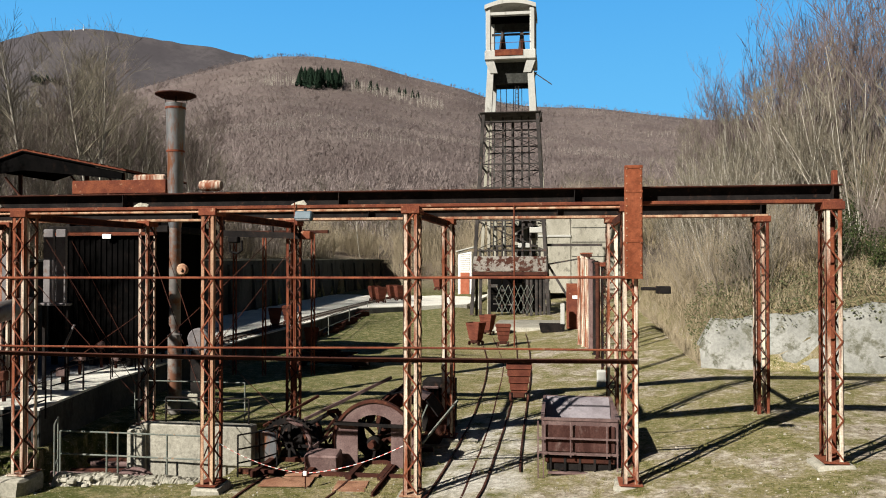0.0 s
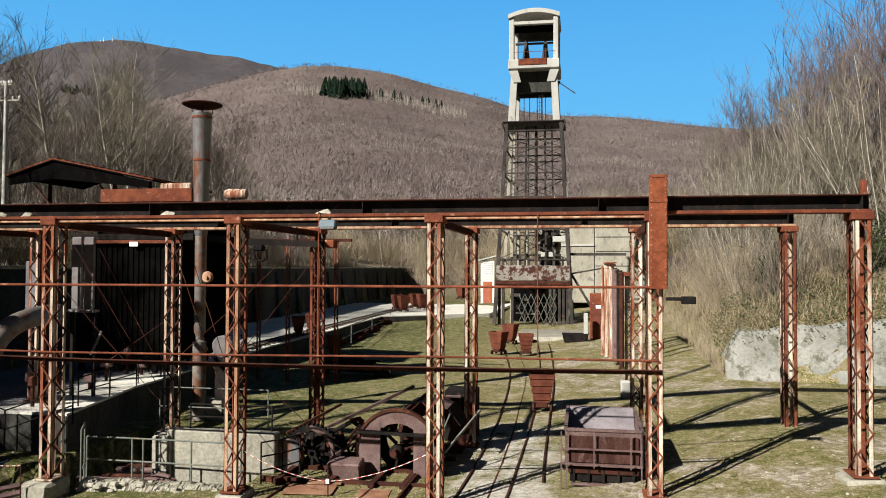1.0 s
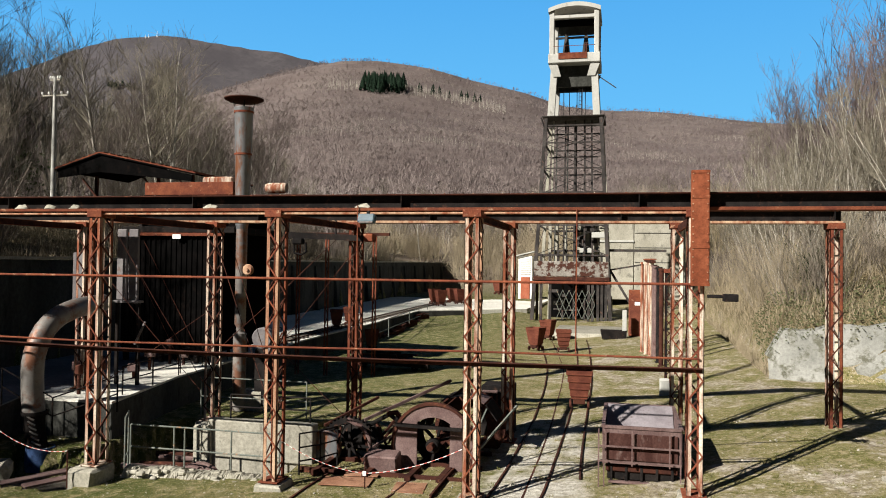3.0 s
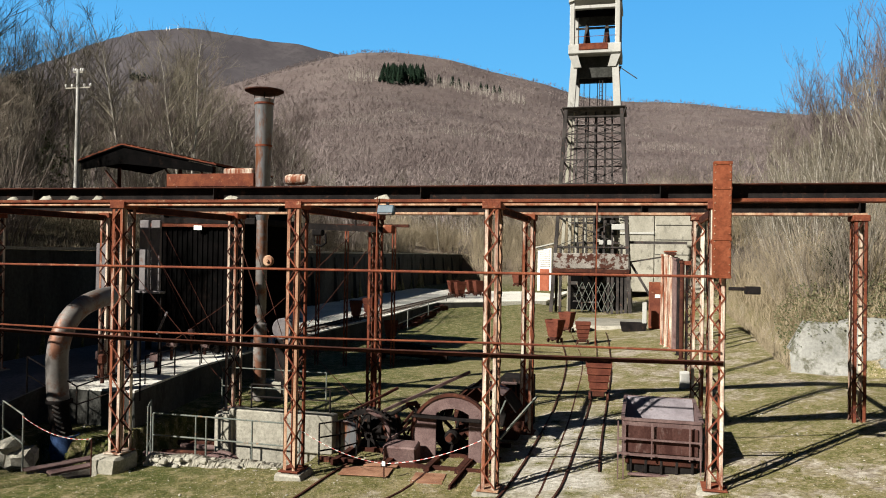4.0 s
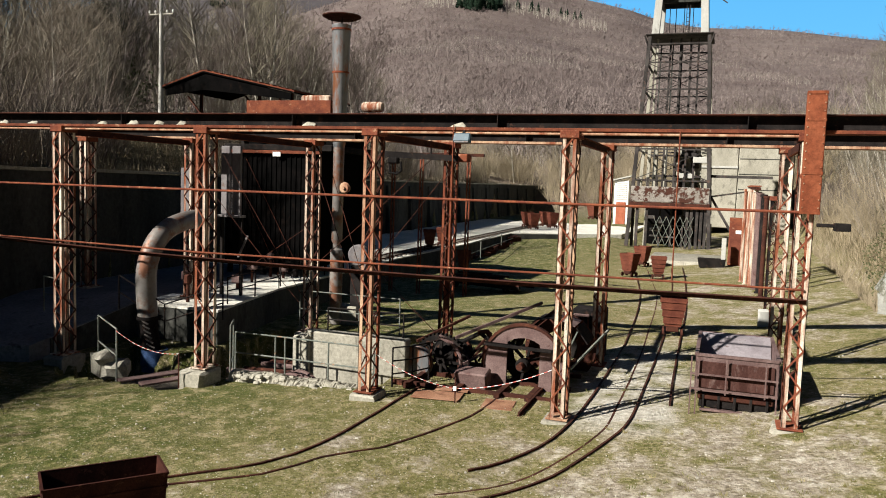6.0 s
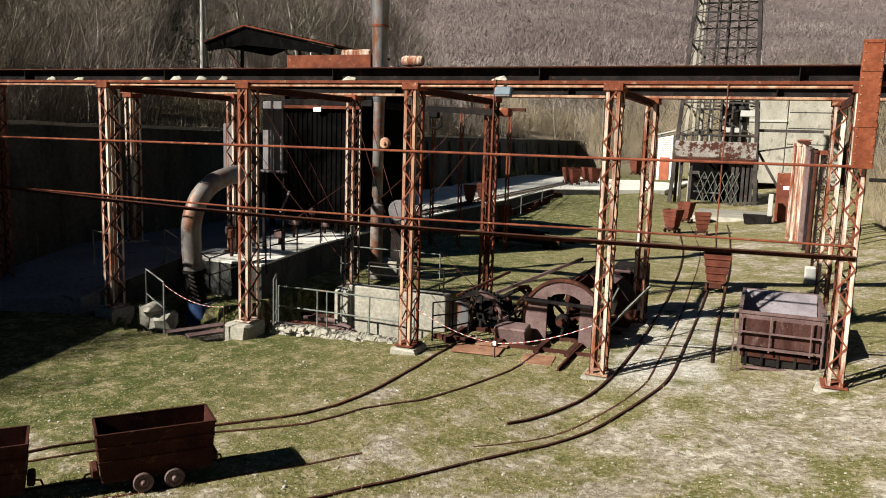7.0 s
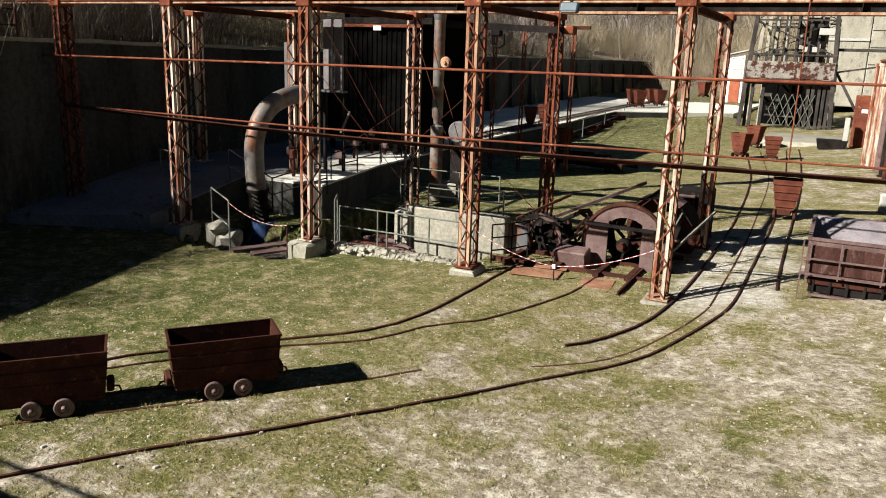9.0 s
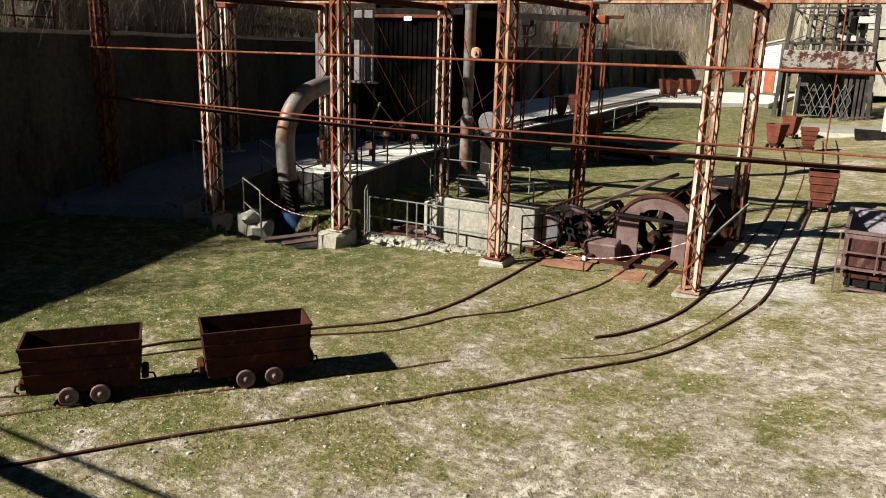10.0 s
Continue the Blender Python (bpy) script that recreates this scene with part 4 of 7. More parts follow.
for x, y, rz, k in ((-1.22, 23.6, 4, 1.0), (-2.87, 39.9, 8, 1.0), (-4.32, 40.4, -24, 1.05), (-4.25, 46.3, -20, 1.05)):
    ore_tub(x, y, ground_at(x, y) + 0.02, rz, k)
ore_tub(-14.95, 39.7, 0.82, 20, 0.95, "rusty ore tub on the track along the path")
ore_tub(-15.1, 42.2, 0.82, 14, 0.95, "rusty ore tub on the track along the path")
ore_tub(-12.7, 38.9, ground_at(-12.7, 38.9), 20, 1.0, "large rusty ore tub beside the path")
for x, y in ((-15.0, 64.6), (-16.3, 67.6), (-14.2, 68.6), (-15.3, 70.5)):
    ore_tub(x, y, 0.82, 35, 1.2, "rusty ore tub in a row at the end of the path")
ore_tub(-14.3, 92, 0.82, 60, 1.5, "rusty ore tub in a row at the end of the path")


RUST_PLATE = layered("tan_rusted_plate", (0.20, 0.095, 0.058), (0.30, 0.165, 0.105), (0.12, 0.05, 0.033), 2.0, 6.0, rough=0.85, dist=0.003)
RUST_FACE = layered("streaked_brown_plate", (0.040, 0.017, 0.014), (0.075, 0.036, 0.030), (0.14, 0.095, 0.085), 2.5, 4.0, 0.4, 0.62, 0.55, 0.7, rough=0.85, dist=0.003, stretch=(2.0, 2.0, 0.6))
LILAC = layered("pale_lilac_steel", (0.20, 0.175, 0.19), (0.32, 0.29, 0.31), (0.11, 0.07, 0.065), 2.0, 4.0, rough=0.6, metal=0.2, grain=0.1)


def ore_wagon():
    x0, x1, y0, y1 = -0.33, 1.10, 15.25, 17.75
    cx, cy = (x0 + x1) / 2, (y0 + y1) / 2
    t = thing("ore_wagon", pose(cx, cy, 0.22), "large rusty side-tipping ore wagon with a deep open body", "wagon")
    W, D = x1 - x0, y1 - y0
    s = Shape()
    for a, b, h in (((-W / 2, -D / 2), (W / 2, -D / 2), 0.68), ((W / 2, -D / 2), (W / 2, D / 2), 0.68), ((W / 2, D / 2), (-W / 2, D / 2), 0.68), ((-W / 2, D / 2), (-W / 2, -D / 2), 0.68)):
        s.bar((*a, 0.45 + h / 2), (*b, 0.45 + h / 2), 0.03, h)
    s.box((0, 0, 0.47), (W, D, 0.03))
    body = part("body", s, RUST_MAUVE, t, smooth=False)
    # inner plate is paler than the body, the front panel darker
    part("back_chute", Shape().quadbox([(-W / 2 + .03, -0.1, 0.5), (W / 2 - .03, -0.1, 0.5), (W / 2 - .03, D / 2 - .02, 0.5), (-W / 2 + .03, D / 2 - .02, 0.5), (-W / 2 + .03, D / 2 - 0.2, 1.16), (W / 2 - .03, D / 2 - 0.2, 1.16), (W / 2 - .03, D / 2 - .02, 1.16), (-W / 2 + .03, D / 2 - .02, 1.16)]), LILAC, body, "pale lilac sloping floor plate")
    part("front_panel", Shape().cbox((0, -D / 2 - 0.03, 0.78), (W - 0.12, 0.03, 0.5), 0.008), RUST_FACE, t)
    r = Shape()
    for a, b in (((-W / 2, -D / 2), (W / 2, -D / 2)), ((W / 2, -D / 2), (W / 2, D / 2)), ((W / 2, D / 2), (-W / 2, D / 2)), ((-W / 2, D / 2), (-W / 2, -D / 2))):
        r.bar((*a, 1.145), (*b, 1.145), 0.07, 0.05)
    part("rim", r, RUST_MAUVE, body)
    for z in (0.52, 0.80):
        part("front_rail", Shape().bar((-W / 2 - 0.1, -D / 2 - 0.12, z), (W / 2, -D / 2 - 0.12, z), 0.03, 0.03), RUST_MAUVE, t)
    for x in (-W / 2 - 0.08, -W / 2 + 0.02, -0.18, 0.5, W / 2 - 0.02):
        part("upright", Shape().bar((x, -D / 2 - 0.12, 0.0 if abs(x) > 0.6 else 0.45), (x, -D / 2 - 0.12, 1.12), 0.025, 0.025), RUST_MAUVE, t)
    part("underframe", Shape().cbox((0, 0, 0.36), (W - 0.1, D, 0.12), 0.02), RUST_DARK, t)
    for k in range(5):
        part("rib", Shape().cbox((-0.56 + k * 0.28, -D / 2 + 0.02, 0.27), (0.05, 0.06, 0.28), 0.008), BLACK_STEEL, t)
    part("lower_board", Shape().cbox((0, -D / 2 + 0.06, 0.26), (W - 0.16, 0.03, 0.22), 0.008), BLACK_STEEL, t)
    part("step", Shape().cbox((0, -D / 2 - 0.02, 0.12), (W - 0.2, 0.12, 0.04), 0.008), RUST_MAUVE, t)
    for sx in (-1, 1):
        for sy in (-0.8, 0.8):
            part("wheel", Shape().lathe((sx * 0.32, sy, 0.15), (1, 0, 0), ((-0.05, 0.001), (-0.05, 0.15), (-0.02, 0.17), (0.04, 0.15), (0.04, 0.001)), 18), BLACK_STEEL, t)


ore_wagon()

# ---- sunken bay, concrete and railings ----
def rough_block(c, s, b, seed, amount=0.02):
    r = random.Random(seed)
    sh = Shape().cbox(c, s, b)
    sh.v = [(x + r.uniform(-amount, amount), y + r.uniform(-amount, amount), z + r.uniform(-amount, amount)) for x, y, z in sh.v]
    return sh


def concrete_thing(name, c, s, label, seed, mat=None, b=0.03):
    o = new(name, rough_block((0, 0, 0), s, b, seed).mesh(name, mat or CONC))
    o.location = c
    return tagged(o, label, "concrete block")


concrete_thing("bay_wall", (-7.82, 16.2, -0.1), (2.5, 0.4, 1.92), "pale concrete wall at the end of the sunken bay", 1)
concrete_thing("concrete_pier", (-9.35, 16.3, -0.2), (0.28, 0.4, 1.75), "rough concrete pier beside the sunken bay", 2)
concrete_thing("concrete_pier", (-9.05, 16.05, -0.15), (0.25, 0.3, 1.75), "rough concrete pier beside the sunken bay", 12)
concrete_thing("concrete_block", (-11.2, 22.4, 0.1), (0.9, 0.6, 0.6), "broken concrete block beside a column", 3)
for k, (x, y, z, s3) in enumerate(((-13.35, 14.2, -0.05, (0.5, 0.45, 0.55)), (-12.95, 14.15, -0.1, (0.55, 0.5, 0.42)), (-13.1, 14.0, 0.18, (0.4, 0.35, 0.3)))):
    o = new("rubble_lump", rough_block((0, 0, 0), s3, 0.09, 40 + k, 0.06).mesh("rubble_lump", CONC, False))
    o.matrix_world = pose(x, y, z, 8 * k, 10 - 9 * k, 25 * k)
    tagged(o, "broken lump of old concrete beside a column", "rubble", "rubble lumps")
for k in range(7):
    y = 15.6 + 0.5 * k
    o = new("bay_pipe", Shape().rod((-12.0 + 0.2 * (k % 3), y, -0.72 + 0.06 * (k % 2)), (-9.5, y + 0.3, -0.72), 0.07, 10).mesh("bay_pipe", RUST_MAUVE if k % 2 else RUST_DARK))
    tagged(o, "rusty pipe lying across the sunken bay", "pipe", "bay pipes")
concrete_thing("pipe_channel", (-8.3, 15.6, -0.85), (2.6, 0.3, 0.2), "dark concrete channel on the floor of the sunken bay", 5, CONC_DARK)
for x0, x1, y0, y1, z in ((PIT[0] + 0.1, PIT[1] - 0.1, PIT[2] + 0.1, PIT[3] - 0.1, -1.0), (DITCH[0] + 0.1, DITCH[1] - 0.1, DITCH[2] + 0.1, DITCH[3] - 0.1, -0.85)):
    structure("bay_floor", Shape().box(((x0 + x1) / 2, (y0 + y1) / 2, z), (x1 - x0, y1 - y0, 0.06)), ASPHALT, "dark floor of a sunken bay", "floor")


def bay_curb():
    r = random.Random(9)
    rows = []
    for k in range(150):
        x = -10.25 + k * 3.4 / 149
        w = 0.04 * math.sin(x * 3.1) + 0.02 * math.sin(x * 11.7)
        prof = ((-0.46, -0.30), (-0.36, -0.16), (-0.27, -0.07), (-0.22, 0.0), (-0.12, 0.02), (-0.02, 0.025), (0.08, 0.015), (0.12, -0.12), (0.12, -0.95))
        rows.append([(x + r.uniform(-.008, .008), 14.95 + a + w * (1 if a < -0.15 else 0.2) + r.uniform(-.022, .022), h + 0.02 * math.sin(x * 5.3 + a * 9) + r.uniform(-.022, .018)) for a, h in prof])
    curb = structure("bay_curb", Shape().sheet(rows), CONC, "crumbling pale rubble curb along the sunken bay", "curb", False)
    for k in range(40):
        q = r.uniform(0.04, 0.12)
        o = part("stone", rough_block((0, 0, 0), (q * 1.5, q, q * 0.8), q * 0.22, r.random(), q * 0.08), CONC, curb)
        o.location = (r.uniform(-10.2, -6.9), 14.82 + r.uniform(-.3, .15), r.uniform(-.12, 0.02))


bay_curb()
t = thing("coiled_pipe", pose(-8.6, 15.4, -0.55), "dull mauve ribbed pipe bend lying in the sunken bay", "pipe")
for k in range(4):
    part("ring", Shape().tube([(-0.55 + 0.04 * k + 0.5 * math.cos(a), 0.1 * k, 0.42 * math.sin(a) + 0.02 * k) for a in np.linspace(0.2, 2.94, 14)], 0.055, 8), RUST_MAUVE, t)


def railing(pts, h, label, mat=None, mids=(0.5,), r=0.02):
    t = thing("railing", pose(*pts[0]), label, "railing", "yard railings")
    o = Vector(pts[0])
    q = [Vector(p) - o for p in pts]
    mat = mat or RAIL_GREY
    for p in q:
        part("post", Shape().rod(p, p + Vector((0, 0, h)), r, 8), mat, t)
    for k in range(len(q) - 1):
        for f in (1.0, *mids):
            part("bar", Shape().rod(q[k] + Vector((0, 0, h * f)), q[k + 1] + Vector((0, 0, h * f)), r * 0.9, 8), mat, t)
    return t


railing([(-10.35, 15.05, -0.1), (-9.3, 15.05, -0.1), (-9.05, 15.05, -0.1), (-7.95, 15.02, -0.1), (-6.85, 15.0, -0.1)], 0.95, "grey-green tubular railing along the sunken bay")
railing([(-13.6, 14.3, -0.15), (-12.45, 13.62, -0.25)], 1.2, "grey tubular railing beside the ditch")
railing([(-14.9, 16.4, 0.8), (-13.6, 16.6, 0.1), (-12.3, 17.3, 0.6)], 0.9, "dark tubular railing at the end of the path", BLACK_STEEL)
railing([(-11.2, 16.2, -0.97), (-10.8, 15.5, -0.97)], 1.85, "short grey tubular railing beside a column")
railing([(-16.2, 15.2, 0.8), (-15.0, 14.8, 0.8)], 0.9, "grey railing at the end of the path")
railing([(-6.5, 15.2, 0.0), (-6.2, 15.6, 0.0), (-6.0, 16.1, 0.0)], 0.85, "dark square steel guard beside the winding engine", BLACK_STEEL, (0.33, 0.66))
railing([(-8.6, 16.2, 0.85), (-7.6, 16.25, 0.85), (-6.7, 16.25, 0.85)], 0.55, "low dark railing on the bay wall", BLACK_STEEL)
railing([(-12.0, 20.8, -0.1), (-10.0, 20.8, -0.1), (-8.7, 20.8, -0.1)], 1.1, "dark railing behind the sunken bay", RAIL_GREY)
railing([(-13.3, 41.0, -0.15), (-13.75, 45.4, -0.15), (-14.33, 52.2, -0.12), (-14.85, 59.4, -0.08)], 1.2, "pale railing between lawn and path", RAIL_GREY, (0.5,), 0.03)
for y0 in (18.5, 20.5, 22.5, 24.5, 27, 30):
    x = np.interp(y0, (17.5, 22, 34), (-12.8, -13.7, -14.6))
    railing([(x, y0, 0.8), (x - 0.15, y0 + 1.6, 0.8)], 0.75, "thin dark railing on the path's edge", BLACK_STEEL)


railing([(-18.75, 8.2, 4.3), (-18.95, 10.6, 4.3), (-19.0, 12.3, 4.3), (-19.05, 13.4, 4.3)], 0.85, "dark rusty fence above the retaining wall", RUST_DARK, (0.55,), 0.025)


def tape(a, b, sag):
    t = thing("barrier_tape", pose(*a), "sagging red and white barrier tape", "tape", "barrier tapes")
    A, B = Vector((0, 0, 0)), Vector(b) - Vector(a)
    n = 26
    pts = [A.lerp(B, k / n) - Vector((0, 0, sag * 4 * (k / n) * (1 - k / n))) for k in range(n + 1)]
    for k in range(n):
        part("strip", Shape().bar(pts[k], pts[k + 1], 0.004, 0.011), WHITE if k % 2 else TAPE_RED, t, smooth=False)


tape((-12.45, 13.6, 0.92), (-10.85, 13.7, 0.55), 0.16)
tape((-6.5, 14.2, 0.95), (-4.85, 14.55, 0.32), 0.12)
tape((-4.85, 14.55, 0.32), (-2.85, 14.2, 1.0), 0.10)
for x, y, h in ((-10.85, 13.7, 0.75), (-4.85, 14.55, 0.5)):
    g = ground_at(x, y)
    t = thing("tape_post", pose(x, y, g), "thin rusty stake holding the barrier tape", "post", "tape posts")
    part("stake", Shape().rod((0, 0, 0), (0, 0, h), 0.014), RUST_DARK, t)
    if h < 0.6:
        part("tag", Shape().cbox((0, -0.03, 0.3), (0.07, 0.02, 0.09), 0.004), WHITE, t, "white tag")
for x in (-12.3, -11.7):
    tagged(new("plank", Shape().bar((x, 13.5, -0.17), (x + 0.75, 14.6, -0.12), 0.3, 0.04).mesh("plank", RUST_MAUVE)), "rusty brown steel plank over the ditch", "plank", "ditch planks")

# ---- winding engine ----
def ring_disc(s, c, r0, r1, t, n=32):
    s.lathe(c, (0, 1, 0), ((-t / 2, r0), (-t / 2, r1), (t / 2, r1), (t / 2, r0), (-t / 2, r0)), n)


def winding_engine():
    t = thing("winding_engine", pose(-3.88, 16.2, 0.0), "rusty mine winding engine with a large flanged drum", "winding engine")
    C = (0, 0, 0.55)
    drum = part("drum_flange", (lambda s: (ring_disc(s, C, 0.60, 0.89, 0.05), s)[1])(Shape()), RUST_MAUVE, t)
    part("rim", (lambda s: (ring_disc(s, C, 0.86, 0.92, 0.12), s)[1])(Shape()), RUST_DARK, drum)
    for sx in (-1, 1):
        s = Shape()
        pts = []
        for k in range(9):
            h = -0.78 + 1.56 * k / 8
            pts.append(h)
        rows = [[(sx * 0.36, -0.03, 0.55 + h) for h in pts], [(sx * math.sqrt(max(0.87 ** 2 - h * h, 0.361 ** 2)), -0.03, 0.55 + h) for h in pts]]
        s.sheet(rows)
        s.sheet([[(p[0], 0.03, p[2]) for p in row] for row in rows])
        part("web_plate", s, RUST_MAUVE, drum, smooth=False)
    part("shaft", Shape().rod((0, -0.35, 0.58), (0, 2.7, 0.58), 0.07, 14), RUST_DARK, t)
    part("hub", Shape().lathe(C, (0, 1, 0), ((-0.12, 0.001), (-0.12, 0.12), (-0.05, 0.16), (0.05, 0.16), (0.12, 0.12), (0.12, 0.001)), 20), BLACK_STEEL, t)
    for k in range(6):
        an = k * math.pi / 3 + 0.3
        part("spoke", Shape().bar((0.1 * math.cos(an), 0.3, 0.58 + 0.1 * math.sin(an)), (0.82 * math.cos(an), 0.3, 0.58 + 0.82 * math.sin(an)), 0.05, 0.09, (0, 1, 0)), BLACK_STEEL, t)
    part("brake_beam", Shape().bar((-0.85, -0.12, 0.98), (0.85, -0.12, 0.93), 0.07, 0.07), BLACK_STEEL, t)
    part("barrel", Shape().lathe((0, 0, 0.58), (0, 1, 0), ((0.5, 0.55), (1.3, 0.55)), 28), BLACK_STEEL, t)
    back = part("back_flange", (lambda s: (ring_disc(s, (0.35, 2.3, 0.55), 0.42, 0.86, 0.06), s)[1])(Shape()), RUST_DARK, t)
    for k in range(5):
        an = 0.4 + k * 0.55
        part("guard_plate", Shape().bar((0.35 + 0.88 * math.cos(an), 1.7, 0.55 + 0.88 * math.sin(an)), (0.35 + 0.88 * math.cos(an + 0.5), 1.7, 0.55 + 0.88 * math.sin(an + 0.5)), 0.9, 0.02, (math.cos(an + .25), 0, math.sin(an + .25))), RUST_MAUVE if k % 2 else BLACK_STEEL, t)
    # gearing beside the drum
    G = (-1.98, 0.3, 0.36)
    gear = part("gear_ring", (lambda s: (ring_disc(s, G, 0.5, 0.62, 0.12), s)[1])(Shape()), BLACK_STEEL, t)
    tooth = Shape().box((0, 0, 0), (0.04, 0.11, 0.04)).mesh("tooth", BLACK_STEEL, False)
    for k in range(40):
        an = 2 * math.pi * k / 40
        o = new("tooth", tooth)
        o.parent = gear
        o.matrix_basis = Matrix.LocRotScale((G[0] + 0.635 * math.cos(an), G[1], G[2] + 0.635 * math.sin(an)), Euler((0, -an, 0)), None)
    for k in range(4):
        an = k * math.pi / 4
        part("gear_spoke", Shape().bar((G[0] - 0.52 * math.cos(an), G[1], G[2] - 0.52 * math.sin(an)), (G[0] + 0.52 * math.cos(an), G[1], G[2] + 0.52 * math.sin(an)), 0.06, 0.07, (0, 1, 0)), BLACK_STEEL, t)
    part("pinion", Shape().lathe((-2.55, 0.2, 0.3), (0, 1, 0), ((-0.12, 0.001), (-0.12, 0.36), (-0.08, 0.4), (0.08, 0.4), (0.12, 0.36), (0.12, 0.001)), 24), GALV, t)
    part("gear_cover", Shape().tube([(-1.5, -0.1, 0.08), (-1.36, -0.1, 0.35), (-1.4, -0.1, 0.65), (-1.58, -0.1, 0.88), (-1.9, -0.1, 1.02)], 0.05, 8), RUST_MAUVE, t)
    # levers and arms
    part("brake_arm", Shape().tube([(-0.75, 0.1, 0.1), (-0.72, 0.1, 0.75), (-0.86, 0.15, 1.02), (-1.05, 0.2, 1.12), (-1.55, 0.5, 0.82), (-2.1, 0.9, 0.55)], 0.05, 8), BLACK_STEEL, t)
    part("brake_arm", Shape().tube([(-1.1, 0.2, 1.12), (-0.9, 0.25, 1.16), (-0.78, 0.3, 0.95)], 0.06, 8), RUST_DARK, t)
    part("lever", Shape().bar((-1.95, 1.2, 0.75), (-0.2, 2.6, 1.55), 0.05, 0.07), RUST_MAUVE, t)
    part("lever", Shape().bar((-2.7, 0.6, 0.7), (-1.7, 1.5, 1.25), 0.05, 0.06), RUST_DARK, t)
    part("lever", Shape().bar((-0.4, 0.9, 0.9), (0.55, 2.0, 1.75), 0.05, 0.06), RUST_DARK, t)
    part("prop", Shape().bar((1.0, 0.1, 0.55), (1.6, 1.3, 1.25), 0.04, 0.045), RAIL_GREY, t, "grey sloping prop")
    part("prop", Shape().bar((0.62, 0.5, 0.3), (1.05, 0.5, 1.3), 0.03, 0.03), RAIL_GREY, t)
    for x in (-0.62, 0.62):
        part("bearing_stand", Shape().cbox((x * 1.05, 0.45, 0.28), (0.2, 0.3, 0.56), 0.03), RUST_DARK, t)
    part("front_box", Shape().cbox((-1.02, -0.32, 0.22), (0.72, 0.4, 0.40), 0.03, Euler((radians(12), 0, 0)).to_matrix()), RUST_MAUVE, t)
    part("motor", Shape().lathe((-1.9, 0.9, 0.45), (1, 0, 0), ((-0.4, 0.001), (-0.4, 0.26), (-0.33, 0.32), (0.33, 0.32), (0.4, 0.26), (0.4, 0.001)), 22), BLACK_STEEL, t)
    r = random.Random(3)
    for k in range(14):
        x, y = r.uniform(-2.6, -0.9), r.uniform(-0.2, 1.4)
        part("linkage", Shape().bar((x, y, r.uniform(0.1, 0.4)), (x + r.uniform(-.5, .5), y + r.uniform(-.2, .4), r.uniform(0.3, 0.9)), 0.035, 0.05), RUST_DARK if k % 3 else RUST_MAUVE, t)
    for x in (-2.3, -1.2, -0.3, 0.35):
        part("bed_beam", Shape().bar((x, -1.0, 0.07), (x, 2.4, 0.07), 0.12, 0.12), RUST_DARK, t)
    for y in (-0.75, 0.3, 1.6):
        part("bed_beam", Shape().bar((-2.7, y, 0.06), (1.0, y, 0.06), 0.1, 0.1), RUST_DARK, t)
    for c, s in (((-1.45, -1.35, 0.05), (1.0, 0.62, 0.02)), ((-0.12, -1.45, 0.05), (0.62, 0.7, 0.02)), ((-1.3, -0.8, 0.07), (0.7, 0.4, 0.02))):
        part("floor_plate", Shape().cbox(c, s, 0.005, Euler((0, 0, 0.12)).to_matrix()), RUST_PLATE, t, "tan rusty floor plate")


winding_engine()
t = thing("switch_cabinet", pose(-3.15, 20.0, 0.0), "dark rusty switch cabinet behind a column", "cabinet")
part("body", Shape().cbox((0.05, 0.2, 0.66), (0.8, 0.8, 1.32), 0.02), BLACK_STEEL, t)
for k in range(4):
    part("slat", Shape().cbox((-0.18 + k * 0.12, -0.22, 0.85), (0.05, 0.03, 0.55), 0.01), RUST_DARK, t)
part("shelf", Shape().cbox((-0.1, -0.3, 1.18), (0.4, 0.12, 0.06), 0.01), RUST_MAUVE, t)

